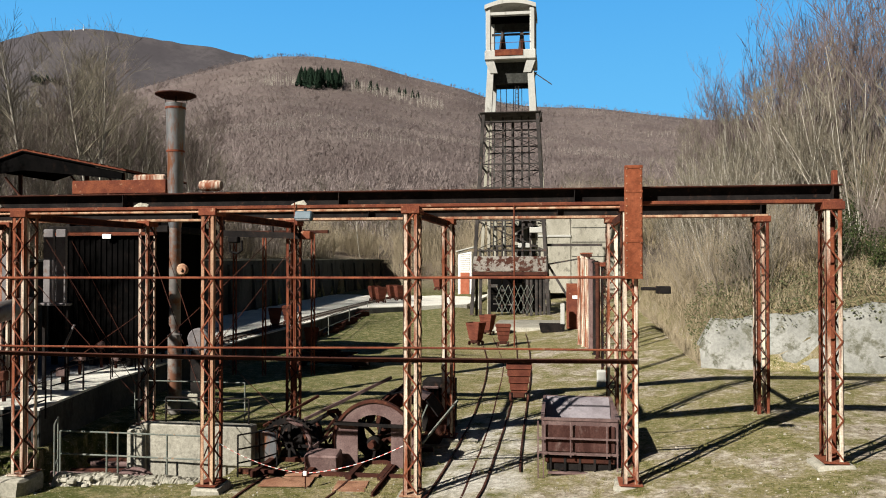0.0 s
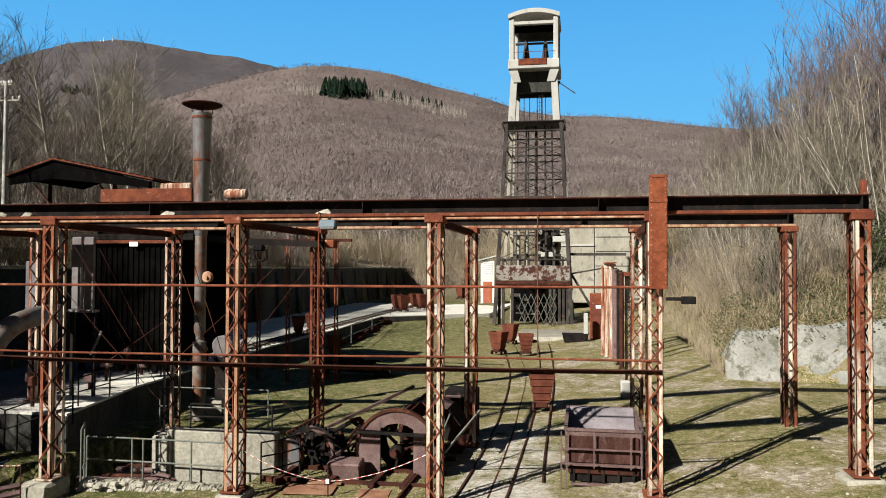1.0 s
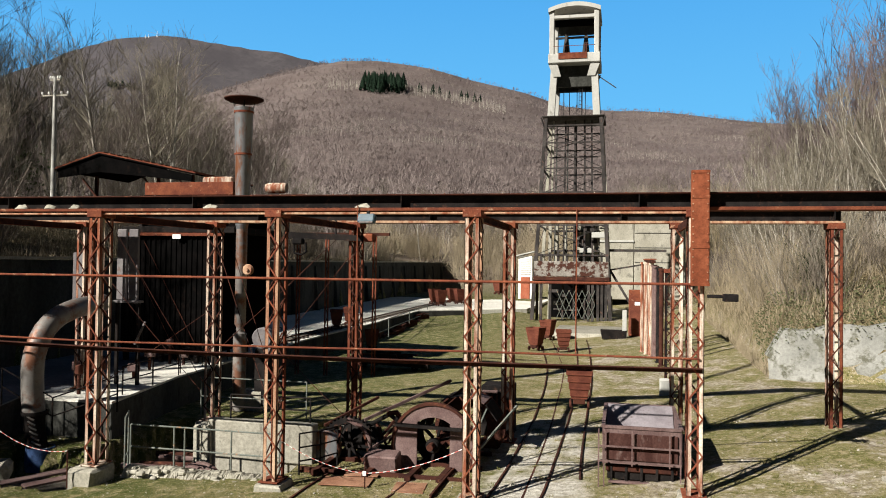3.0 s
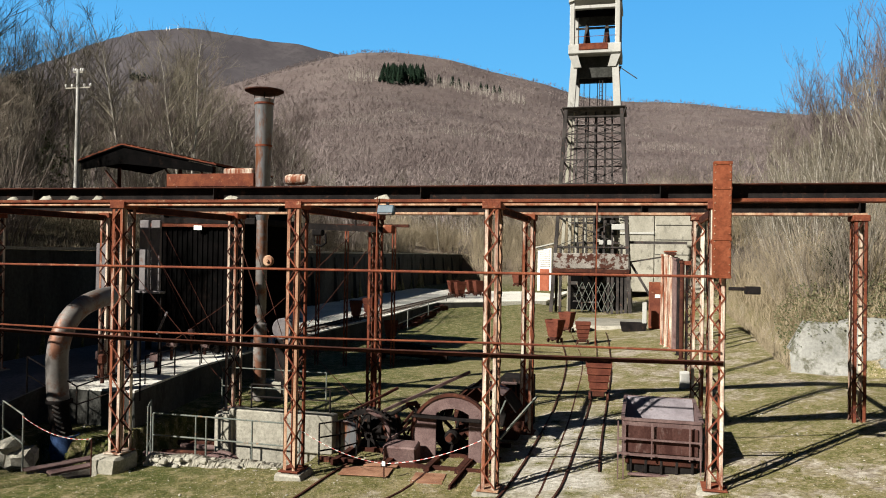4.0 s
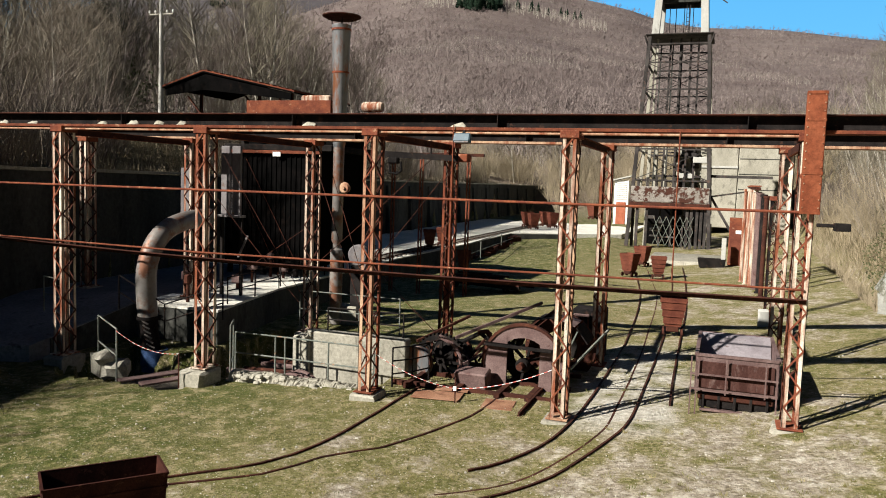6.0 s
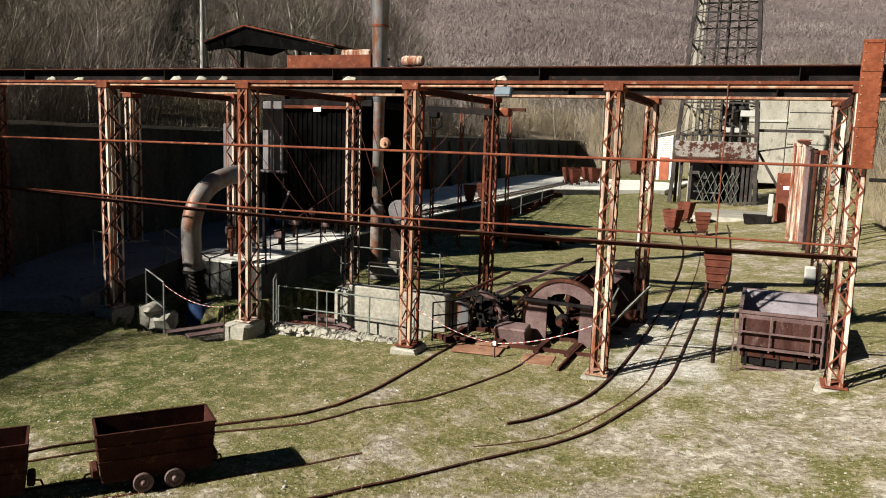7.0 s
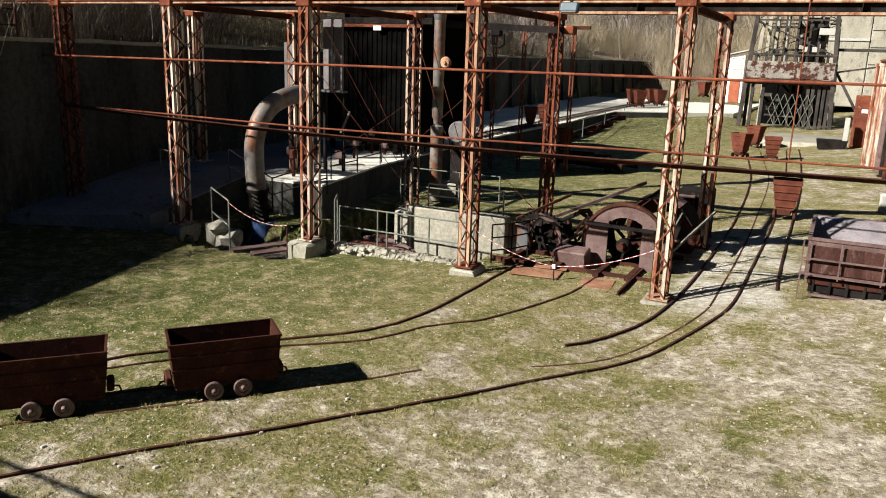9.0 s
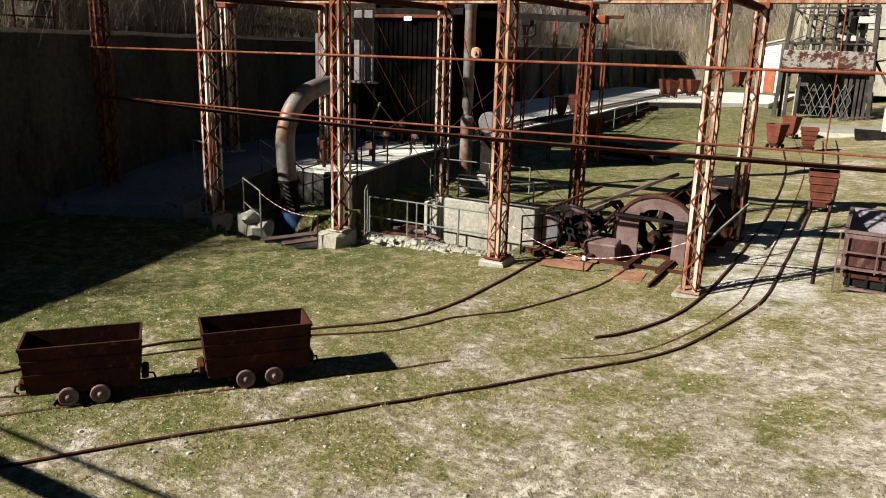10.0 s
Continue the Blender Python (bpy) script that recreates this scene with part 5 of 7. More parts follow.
# ---- condenser shed, chimney and duct ----
def condenser_shed():
    x0, x1, y0, y1 = -15.3, -11.9, 21.6, 25.0
    t = thing("condenser_shed", pose((x0 + x1) / 2 * 1.15, (y0 + y1) / 2 * 1.15, 0.264) @ Matrix.Diagonal((1.15, 1.15, 1.15, 1)), "tall near-black sheet-metal condenser shed on steel legs", "shed")
    W, D = x1 - x0, y1 - y0
    # closed near-black sheets stand in for the shed's dark open inside
    part("body", Shape().cbox((0, 0, 2.65), (W, D, 3.6), 0.02), NEAR_BLACK, t)
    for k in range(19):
        part("rib", Shape().box((-W / 2 + 0.1 + k * (W - 0.2) / 18, -D / 2 - 0.015, 2.65), (0.045, 0.03, 3.56)), NEAR_BLACK, t, smooth=False)
    for x in (-W / 2 + 0.15, -0.3, 0.9, W / 2 - 0.15):
        for y in (-D / 2 + 0.1, D / 2 - 0.1):
            part("leg", Shape().cbox((x, y, 0.42), (0.14, 0.14, 0.86), 0.01), BLACK_STEEL, t)
    part("eave_beam", Shape().cbox((0.1, -D / 2 - 0.1, 4.4), (W + 0.1, 0.1, 0.1), 0.01), RUST, t)
    part("sign_plate", Shape().cbox((0.3, -D / 2 - 0.16, 4.33), (0.28, 0.02, 0.14), 0.004), WHITE, t, "small pale blank plate")
    part("roof_deck", Shape().cbox((0.2, 0, 4.55), (W + 0.5, D, 0.2), 0.02), BLACK_STEEL, t)
    # hidden block added to close the lit gap in the shed's shadow
    part("upper_housing", Shape().cbox((0.1, 0.3, 5.1), (W, D - 0.8, 0.95), 0.02), NEAR_BLACK, t)
    part("top_tray", Shape().cbox((0.66, -D / 2 + 0.1, 5.80), (3.0, 0.5, 0.40), 0.015), RUST, t, "long bright rusty box beam")
    for x in (-1.1, 1.7):
        part("tray_leg", Shape().cbox((x, -D / 2 + 0.2, 5.12), (0.12, 0.3, 1.0), 0.01), BLACK_STEEL, t)
    part("deck_frame", Shape().cbox((1.3, 0.2, 5.68), (4.9, 0.7, 0.16), 0.01), RUST_DARK, t)
    part("tank", Shape().cbox((0.62, 0.2, 6.22), (1.1, 0.5, 0.30), 0.05), RUST_PALE, t)
    part("drum", Shape().lathe((2.35, 0.0, 5.98), (1, 0, 0), ((0, 0.001), (0, 0.14), (0.1, 0.17), (0.6, 0.17), (0.7, 0.14), (0.7, 0.001)), 16), RUST_PALE, t)
    r = random.Random(8)
    for k in range(9):
        part("fitting", Shape().cbox((r.uniform(-0.6, 3.0), r.uniform(-.4, .4), 5.85 + r.uniform(0, 0.15)), (r.uniform(0.1, 0.3), 0.2, r.uniform(0.1, 0.25)), 0.02), RUST_DARK if k % 2 else RUST_PALE, t)
    for a, b in (((-1.6, -D / 2 - 0.05, 4.2), (0.2, -D / 2 - 0.05, 0.9)), ((-0.9, -D / 2 - 0.05, 4.2), (0.9, -D / 2 - 0.05, 1.1))):
        part("brace_rod", Shape().rod(a, b, 0.012, 6), RUST_DARK, t)


# near-black colour that also stands in for deep shade
NEAR_BLACK = layered("near_black_sheet", (0.003, 0.003, 0.003), (0.005, 0.0045, 0.0045), (0.010, 0.007, 0.006), 1.0, 3.0, rough=0.95, bumpiness=0.1, spec=0.0)
condenser_shed()


def panel_cabinet():
    t = thing("panel_cabinet", pose(-13.95, 20.0, 0.8), "grey sheet-metal panels hung on a steel frame", "cabinet")
    for x in (-0.19, 0.19):
        part("panel", Shape().cbox((x, 0, 3.47), (0.31, 0.1, 2.05), 0.02), GREY_PANEL, t)
    part("shelf", Shape().cbox((0, 0, 2.4), (0.85, 0.3, 0.07), 0.01), GREY_PANEL, t)
    for x in (-0.36, 0.33):
        part("leg", Shape().bar((x, 0.05, 0), (x, 0.05, 2.4), 0.08, 0.08), BLACK_STEEL, t)
    part("arm", Shape().bar((0.4, -0.2, 1.2), (0.72, -0.2, 1.85), 0.05, 0.05), GREY_PANEL, t)
    t = thing("panel_cabinet", pose(-15.25, 19.6, 0.8), "tall narrow grey sheet-metal casing", "cabinet")
    part("panel", Shape().cbox((0, 0.2, 2.95), (0.4, 0.5, 1.7), 0.02), GREY_PANEL, t)
    for x in (-0.15, 0.15):
        part("leg", Shape().bar((x, 0.2, 0), (x, 0.2, 2.1), 0.06, 0.06), BLACK_STEEL, t)


panel_cabinet()


def chimney():
    t = thing("chimney", pose(-11.42, 22.0, 0.8), "tall rust-streaked sheet-metal chimney with a flat rain cap", "chimney")
    part("lower_pipe", Shape().lathe((0, 0, 0), (0, 0, 1), ((-0.95, 0.2), (1.4, 0.2), (1.45, 0.12), (1.6, 0.12), (1.7, 0.17), (4.6, 0.17)), 18), DUCT, t)
    part("flue", Shape().lathe((0, 0, 0), (0, 0, 1), ((4.6, 0.17), (4.75, 0.20), (8.25, 0.285), (8.3, 0.305), (8.34, 0.305), (8.34, 0.25)), 26), GALV, t)
    for z, r in ((6.9, 0.268), (8.2, 0.302)):
        part("band", Shape().lathe((0, 0, z), (0, 0, 1), ((-0.03, r - 0.03), (-0.03, r), (0.03, r), (0.03, r - 0.03)), 26), RUST, t)
    part("valve", Shape().lathe((0.28, -0.1, 3.35), (0, -1, 0), ((-0.1, 0.001), (-0.1, 0.15), (0.0, 0.18), (0.06, 0.14), (0.06, 0.05), (0.12, 0.05), (0.12, 0.001)), 16), RUST_ORANGE, t)
    for k in range(4):
        a = k * math.pi / 2 + 0.5
        part("cap_strut", Shape().bar((0.26 * math.cos(a), 0.26 * math.sin(a), 8.25), (0.33 * math.cos(a), 0.33 * math.sin(a), 8.56), 0.03, 0.02), BLACK_STEEL, t)
    part("rain_cap", Shape().lathe((0, 0, 8.52), (0, 0, 1), ((0.0, 0.001), (0.0, 0.45), (0.07, 0.60), (0.10, 0.60), (0.16, 0.3), (0.18, 0.001)), 30), RUST_DARK, t)


chimney()


def big_duct():
    t = thing("air_duct", pose(-14.05, 16.5, -0.35), "large dull zinc air duct bending into the shed", "duct")
    pts = [(0.0, 0, 1.0), (-0.05, 0, 1.6), (-0.05, 0, 2.2), (-0.03, 0.1, 2.6), (0.0, 0.32, 2.98), (0.02, 0.75, 3.28), (0.0, 1.4, 3.45), (-0.2, 2.3, 3.5), (-0.6, 3.3, 3.5)]
    part("bend", Shape().tube(curve_through(pts, 0.18), 0.26, 22), DUCT, t)
    part("lower_section", Shape().tube(curve_through([(0.02, 0, 1.0), (0.03, 0, 0.6), (0.15, -0.05, 0.25), (0.32, -0.1, -0.1)], 0.15), 0.24, 20), BLACK_STEEL, t)
    for k in range(7):
        z = 0.95 - 0.12 * k
        part("stripe", Shape().tube([(0.05 + 0.03 * k, -0.285, z), (0.12 + 0.035 * k, -0.27, z - 0.05), (0.2 + 0.04 * k, -0.22, z - 0.1)], 0.02, 6), DUCT, t)
    part("collar", Shape().lathe((0.03, 0, 0.98), (0, 0, 1), ((-0.04, 0.25), (-0.04, 0.31), (0.04, 0.31), (0.04, 0.25)), 24), BLACK_STEEL, t)
    part("skirt", Shape().lathe((0.32, -0.12, -0.35), (0, 0, 1), ((0, 0.36), (0.55, 0.33), (0.55, 0.3)), 20), BLUE_SHEET, t, "dark blue plastic skirt")


big_duct()


def canopy_roof():
    t = thing("canopy", pose(-21.4, 29.5, 0.8), "open canopy with a low rusty gabled sheet roof", "canopy")
    for sx, a, b in ((-1, (-1.7, 7.34), (0.4, 7.98)), (1, (0.4, 7.98), (4.8, 7.08))):
        s = Shape()
        s.quadbox([(a[0], -1.5, a[1]), (b[0], -1.5, b[1]), (b[0], 3.5, b[1]), (a[0], 3.5, a[1]), (a[0], -1.5, a[1] + 0.05), (b[0], -1.5, b[1] + 0.05), (b[0], 3.5, b[1] + 0.05), (a[0], 3.5, a[1] + 0.05)])
        roof = part("roof_sheet", s, RUST, t, smooth=False)
        # near-black liner sheet: the shade under the roof put into colour
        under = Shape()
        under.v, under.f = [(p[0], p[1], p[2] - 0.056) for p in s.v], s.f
        part("soffit", under, NEAR_BLACK, roof, "near-black underside, shade put into its colour", smooth=False)
        n = int(abs(b[0] - a[0]) / 0.3)
        for k in range(n):
            f = (k + 0.5) / n
            x, z = a[0] + (b[0] - a[0]) * f, a[1] + (b[1] - a[1]) * f
            part("corrugation", Shape().bar((x, -1.5, z + 0.06), (x, 3.5, z + 0.06), 0.1, 0.03), RUST, roof, smooth=False)
    # gable is near-black too, in place of shade below the roof
    part("gable", Shape().quadbox([(-1.6, -1.42, 6.98), (0.4, -1.42, 7.2), (0.4, -1.36, 7.2), (-1.6, -1.36, 6.98), (-1.6, -1.42, 7.28), (0.4, -1.42, 7.9), (0.4, -1.36, 7.9), (-1.6, -1.36, 7.28)]).quadbox([(0.4, -1.42, 7.2), (4.6, -1.42, 6.78), (4.6, -1.36, 6.78), (0.4, -1.36, 7.2), (0.4, -1.42, 7.9), (4.6, -1.42, 7.03), (4.6, -1.36, 7.03), (0.4, -1.36, 7.9)]), NEAR_BLACK, t)
    for x in (-0.8, 2.2, 3.8):
        part("post", Shape().bar((x, 0, 0), (x, 0, 7.2), 0.12, 0.12), RUST_DARK, t)
        part("strut", Shape().bar((x, 0, 6.3), (x - 0.7, 0, 7.1), 0.06, 0.06), RUST_DARK, t)


canopy_roof()
for x, y, z1 in ((-13.0, 30, 5.5), (-11.75, 30, 5.5), (-9.72, 30, 5.5)):
    z0 = ground_at(x, y)
    t = thing("pipe_post", pose(x, y, z0), "slender rusty steel post in the yard", "post", "slender posts")
    part("chord", Shape().bar((-0.06, 0, 0), (-0.06, 0, z1 - z0), 0.05, 0.05), RUST, t)
    part("chord", Shape().bar((0.06, 0, 0), (0.06, 0, z1 - z0), 0.05, 0.05), RUST, t)
    s = Shape()
    for k in range(14):
        a = (z1 - z0) / 14
        s.bar((-0.06 if k % 2 else 0.06, 0, a * k), (0.06 if k % 2 else -0.06, 0, a * (k + 1)), 0.012, 0.03)
    part("lacing", s, RUST_DARK, t, smooth=False)
t = thing("pipe_bridge", pose(-11.3, 30, 5.5), "rusty beam on slender posts", "beam")
part("beam", Shape().bar((-2.2, 0, 0.06), (2.2, 0, 0.06), 0.15, 0.12), RUST_DARK, t)
r = random.Random(14)
for k in range(16):
    y = 45.5 + k * 0.8
    x = np.interp(y, (45, 58), (-14.15, -14.8)) + r.uniform(-.1, .25)
    L = r.uniform(0.8, 2.2)
    t = thing("scrap_girder", pose(x, y, ground_at(x, y), 0, 0, r.uniform(62, 118)), "rusty girder lying in a scrap heap below the path", "girder", "scrap girders")
    z = 0.08 + 0.35 * r.random()
    part("flange", Shape().bar((-L / 2, 0, z), (L / 2, 0, z + r.uniform(-.1, .1)), 0.14, 0.02), RUST_DARK, t)
    part("web", Shape().bar((-L / 2, 0, z / 2), (L / 2, 0, z / 2), 0.03, z), RUST_DARK, t)
t = thing("fan_housing", pose(-10.75, 22.3, 0.0), "grey snail-shaped fan housing", "fan housing")
part("casing", Shape().lathe((0, 0.2, 2.05), (0, -1, 0), ((0, 0.001), (0, 0.3), (0.04, 0.34), (0.36, 0.34), (0.4, 0.3), (0.4, 0.001)), 22), GREY_PANEL, t)
part("outlet", Shape().cbox((0.2, 0, 1.85), (0.22, 0.34, 0.5), 0.03), GREY_PANEL, t)
part("stand", Shape().cbox((0, 0.05, 0.85), (0.5, 0.4, 1.75), 0.03), BLACK_STEEL, t)
r = random.Random(21)
for k in range(16):
    y = r.uniform(18.2, 31)
    x = np.interp(y, (17.5, 22, 34), (-13.2, -14.1, -15.0)) - r.uniform(0.2, 1.8)
    t = thing("old_fitting", pose(x, y, 0.8), "rusty machine fitting standing on the path", "machine part", "machine fittings")
    h = r.uniform(0.3, 0.9)
    part("stem", Shape().rod((0, 0, 0), (0, 0, h), 0.05), RUST_DARK, t)
    part("head", Shape().cbox((0, 0, h), (r.uniform(0.15, 0.35), 0.2, r.uniform(0.12, 0.3)), 0.03), RUST_MAUVE if k % 2 else RUST_DARK, t)
for k in range(2):
    pts = [(np.interp(y, (17.5, 34, 66), (-14.3, -16.2, -17.4)) + 0.6 * k + 0.8, y, 0.8) for y in np.linspace(32, 78, 14)]
    tagged(new("rail", Shape().sweep(pts, RAIL_PROF).mesh("rail", RUST_DARK, False)), "rusty narrow-gauge rail along the path", "rail", "narrow-gauge rails")
s = Shape()
for k in range(72):
    y = 32 + 0.6 * k
    x = np.interp(y, (17.5, 34, 66), (-14.3, -16.2, -17.4)) + 1.1
    s.cbox((x, y, 0.82), (1.1, 0.2, 0.05), 0.01)
tagged(new("track_bed", s.mesh("track_bed", ASPHALT, False)), "dark sleepers and ballast of the track along the path", "track bed", "", "stuff")

# ---- head tower ----
def head_tower():
    cx, y0 = -3.80, 60.0
    t = thing("headframe_tower", pose(cx, y0 + 2.9, 0.2), "tall mine headframe of dark steel lattice and pale concrete", "headframe")

    def half(z):
        return float(np.interp(z, (0, 9.7, 15.6), (2.95, 2.48, 2.1)))

    def corner(sx, sy, z):
        return Vector((sx * half(z), sy * half(z), z))
    for sx in (-1, 1):
        for sy in (-1, 1):
            part("leg", Shape().bar(corner(sx, sy, 0), corner(sx, sy, 15.6), 0.26, 0.26), STEEL_GREY if sy < 0 else CONC, t, smooth=False)
    zs = (0.0, 3.0, 5.0, 7.3, 9.7, 11.7, 13.7, 15.05)
    for k, z in enumerate(zs[1:]):
        for sy in (-1, 1):
            part("girt", Shape().bar(corner(-1, sy, z), corner(1, sy, z), 0.12, 0.11 if z != 9.7 else 0.4), STEEL_GREY, t, smooth=False)
        for sx in (-1, 1):
            part("girt", Shape().bar(corner(sx, -1, z), corner(sx, 1, z), 0.12, 0.11 if z != 9.7 else 0.4), STEEL_GREY, t, smooth=False)
    for k in range(len(zs) - 1):
        if k in (0, 1):
            continue
        for sy in (-1, 1):
            part("brace", Shape().bar(corner(-1, sy, zs[k]), corner(1, sy, zs[k + 1]), 0.045, 0.05), STEEL_GREY, t, smooth=False)
            part("brace", Shape().bar(corner(1, sy, zs[k]), corner(-1, sy, zs[k + 1]), 0.045, 0.05), STEEL_GREY, t, smooth=False)
        for sx in (-1, 1):
            part("brace", Shape().bar(corner(sx, -1, zs[k]), corner(sx, 1, zs[k + 1]), 0.045, 0.05), STEEL_GREY, t, smooth=False)
    for x in (-1.85, -0.75, 0.1, 0.95, 1.6):
        part("guide_post", Shape().bar((x, -1.2, 0), (x * 0.85, -1.0, 15.6), 0.13, 0.14), CONC if x < -1 else STEEL_GREY, t, smooth=False)
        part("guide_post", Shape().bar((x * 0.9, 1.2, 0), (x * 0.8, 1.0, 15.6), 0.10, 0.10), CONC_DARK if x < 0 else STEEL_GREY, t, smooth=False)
    for z in (1.6, 8.5, 12.7):
        part("inner_girt", Shape().bar((-1.9, -1.15, z), (1.9, -1.15, z), 0.1, 0.1), STEEL_GREY, t, smooth=False)
    # X-lattice gates at the foot
    for gx in (-1.1, 0.35):
        g = Shape()
        for i in range(3):
            for j in range(2):
                x, z = gx + i * 0.48, 0.15 + j * 1.1
                g.bar((x, -2.75, z), (x + 0.48, -2.75, z + 1.1), 0.035, 0.035)
                g.bar((x + 0.48, -2.75, z), (x, -2.75, z + 1.1), 0.035, 0.035)
        part("lattice_gate", g, RAIL_GREY, t, "pale folding lattice gate", smooth=False)
    for x in (-2.0, -1.45, -0.75):
        part("inner_column", Shape().cbox((x, 1.6, 5.4), (0.26, 0.3, 4.6), 0.02), CONC, t, "pale concrete inner column")
    panel = part("panel", Shape().cbox((1.05, 1.7, 5.5), (1.9, 0.15, 4.4), 0.02), CONC, t, "grey concrete infill panel with dark openings")
    for x, z in ((0.55, 4.5), (1.5, 4.5), (0.55, 6.2), (1.5, 6.5)):
        part("opening", Shape().cbox((x, 1.6, z), (0.6, 0.08, 0.9), 0.01), STEEL_GREY, panel)
    for z in (3.9, 5.4, 7.0):
        part("deck", Shape().bar((-2.0, 1.3, z), (2.0, 1.3, z), 0.3, 0.14), STEEL_GREY, t, smooth=False)
    # added near-black backing that stands in for shade inside the landing
    part("landing_wall", Shape().cbox((0.3, 1.2, 1.5), (4.4, 0.2, 3.0), 0.02), NEAR_BLACK, t)
    for x in (-2.6, -2.3, -1.6, 1.3, 1.6, 2.0, 2.3, 2.6):
        part("stanchion", Shape().bar((x, -2.6, 0), (x, -2.5, 3.0), 0.2, 0.25), STEEL_GREY, t, smooth=False)
    for k in range(10):
        rr = random.Random(k)
        x = rr.uniform(-2, 2)
        part("landing_part", Shape().cbox((x, rr.uniform(-2, 0.5), rr.uniform(0.4, 2.7)), (rr.uniform(.4, 1.2), 0.3, rr.uniform(.1, .4)), 0.02), STEEL_GREY if k % 3 else GALV, t)
    # plastered band above the landing
    part("plaster_band", Shape().cbox((0.0, -half(4) - 0.02, 3.95), (5.6, 0.3, 1.15), 0.03), BRICK_TOWER, t, "peeling plastered band over brick")
    part("band_beam", Shape().cbox((0.0, -half(4) - 0.06, 3.2), (5.75, 0.4, 0.3), 0.02), RUST_DARK, t)
    for k in range(8):
        part("baluster", Shape().cbox((-2.3 + k * 0.65, -half(5) + 0.1, 4.8), (0.18, 0.2, 0.6 + 0.2 * (k % 3)), 0.02), STEEL_GREY, t)
    for k in range(6):
        rr = random.Random(50 + k)
        part("machinery", Shape().cbox((0.3 + rr.uniform(-.3, 1.7), rr.uniform(-1.2, 0.6), 5.4 + 0.6 * k), (rr.uniform(.5, 1.2), 0.6, rr.uniform(.3, .6)), 0.03), STEEL_GREY if k % 2 else CONC_WHITE, t)
    # ring platform
    part("platform", Shape().cbox((0, 0, 15.75), (4.8, 4.7, 0.08), 0.02), STEEL_GREY, t)
    for sx in (-1, 1):
        part("platform_strut", Shape().bar((sx * 2.1, -2.1, 14.6), (sx * 2.45, -2.4, 15.65), 0.1, 0.1), STEEL_GREY, t)
    # concrete head
    for sx in (-1, 1):
        for sy in (-1, 1):
            a, b = (sx * 1.75, sy * 1.7), (sx * 1.52, sy * 1.55)
            s = Shape()
            w = 0.27
            s.quadbox([(a[0] - w, a[1] - w, 15.82), (a[0] + w, a[1] - w, 15.82), (a[0] + w, a[1] + w, 15.82), (a[0] - w, a[1] + w, 15.82), (b[0] - w * .9, b[1] - w, 20.0), (b[0] + w * .9, b[1] - w, 20.0), (b[0] + w * .9, b[1] + w, 20.0), (b[0] - w * .9, b[1] + w, 20.0)])
            part("concrete_leg", s, CONC_WHITE, t)
            part("corbel", Shape().quadbox([(sx * 1.3 - .3, sy * 1.85 - .1, 18.9), (sx * 1.3 + .3, sy * 1.85 - .1, 18.9), (sx * 1.3 + .3, sy * 1.85 + .1, 18.9), (sx * 1.3 - .3, sy * 1.85 + .1, 18.9), (sx * 1.6 - .35, sy * 1.95 - .1, 19.8), (sx * 1.6 + .35, sy * 1.95 - .1, 19.8), (sx * 1.6 + .35, sy * 1.95 + .1, 19.8), (sx * 1.6 - .35, sy * 1.95 + .1, 19.8)]), CONC_WHITE, t)
    # recessed beams in darker concrete: shade between the legs put into colour
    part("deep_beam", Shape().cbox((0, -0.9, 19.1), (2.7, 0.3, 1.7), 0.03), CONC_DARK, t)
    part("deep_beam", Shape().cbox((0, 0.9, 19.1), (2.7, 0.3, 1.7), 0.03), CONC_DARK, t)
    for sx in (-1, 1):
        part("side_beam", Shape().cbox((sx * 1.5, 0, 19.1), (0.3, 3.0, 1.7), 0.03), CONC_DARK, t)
    part("head_floor", Shape().cbox((0, 0, 20.3), (4.0, 4.2, 0.75), 0.05), CONC_WHITE, t)
    part("rust_panel", Shape().cbox((-0.1, -2.13, 20.45), (2.2, 0.06, 0.5), 0.02), RUST, t)
    for sx in (-1, 1):
        for sy in (-1, 1):
            part("head_pillar", Shape().cbox((sx * 1.72, sy * 1.85, 22.3), (0.40, 0.40, 3.4), 0.06), CONC_WHITE, t)
    arch = []
    n = 12
    for k in range(n + 1):
        x = -2.0 + 4.0 * k / n
        arch.append((x, 23.9 + 0.42 * (1 - (x / 2.0) ** 2)))
    s = Shape()
    ring = [(x, z) for x, z in arch] + [(x, z + 0.32) for x, z in reversed(arch)]
    m2 = len(ring)
    s.v = [(x, -2.2, z) for x, z in ring] + [(x, 2.2, z) for x, z in ring]
    s.f = [(i, (i + 1) % m2, m2 + (i + 1) % m2, m2 + i) for i in range(m2)]
    for k in range(n):
        s.f += [(k, k + 1, m2 - 2 - k, m2 - 1 - k), (m2 + k, m2 + m2 - 1 - k, m2 + m2 - 2 - k, m2 + k + 1)]
    part("arched_roof", s, CONC_WHITE, t)
    part("roof_beam", Shape().cbox((0, -1.9, 23.55), (3.2, 0.25, 0.25), 0.02), CONC_WHITE, t)
    # beams under the roof are darkened in place of the shade there
    part("rear_beam", Shape().cbox((0, 1.9, 23.65), (3.2, 0.3, 0.9), 0.02), CONC_DARK, t)
    part("inner_beam", Shape().cbox((0, 0.2, 23.7), (3.4, 0.3, 0.5), 0.02), NEAR_BLACK, t)
    part("crane_rail", Shape().bar((-1.6, 0, 22.45), (1.6, 0, 22.45), 0.14, 0.16), STEEL_GREY, t)
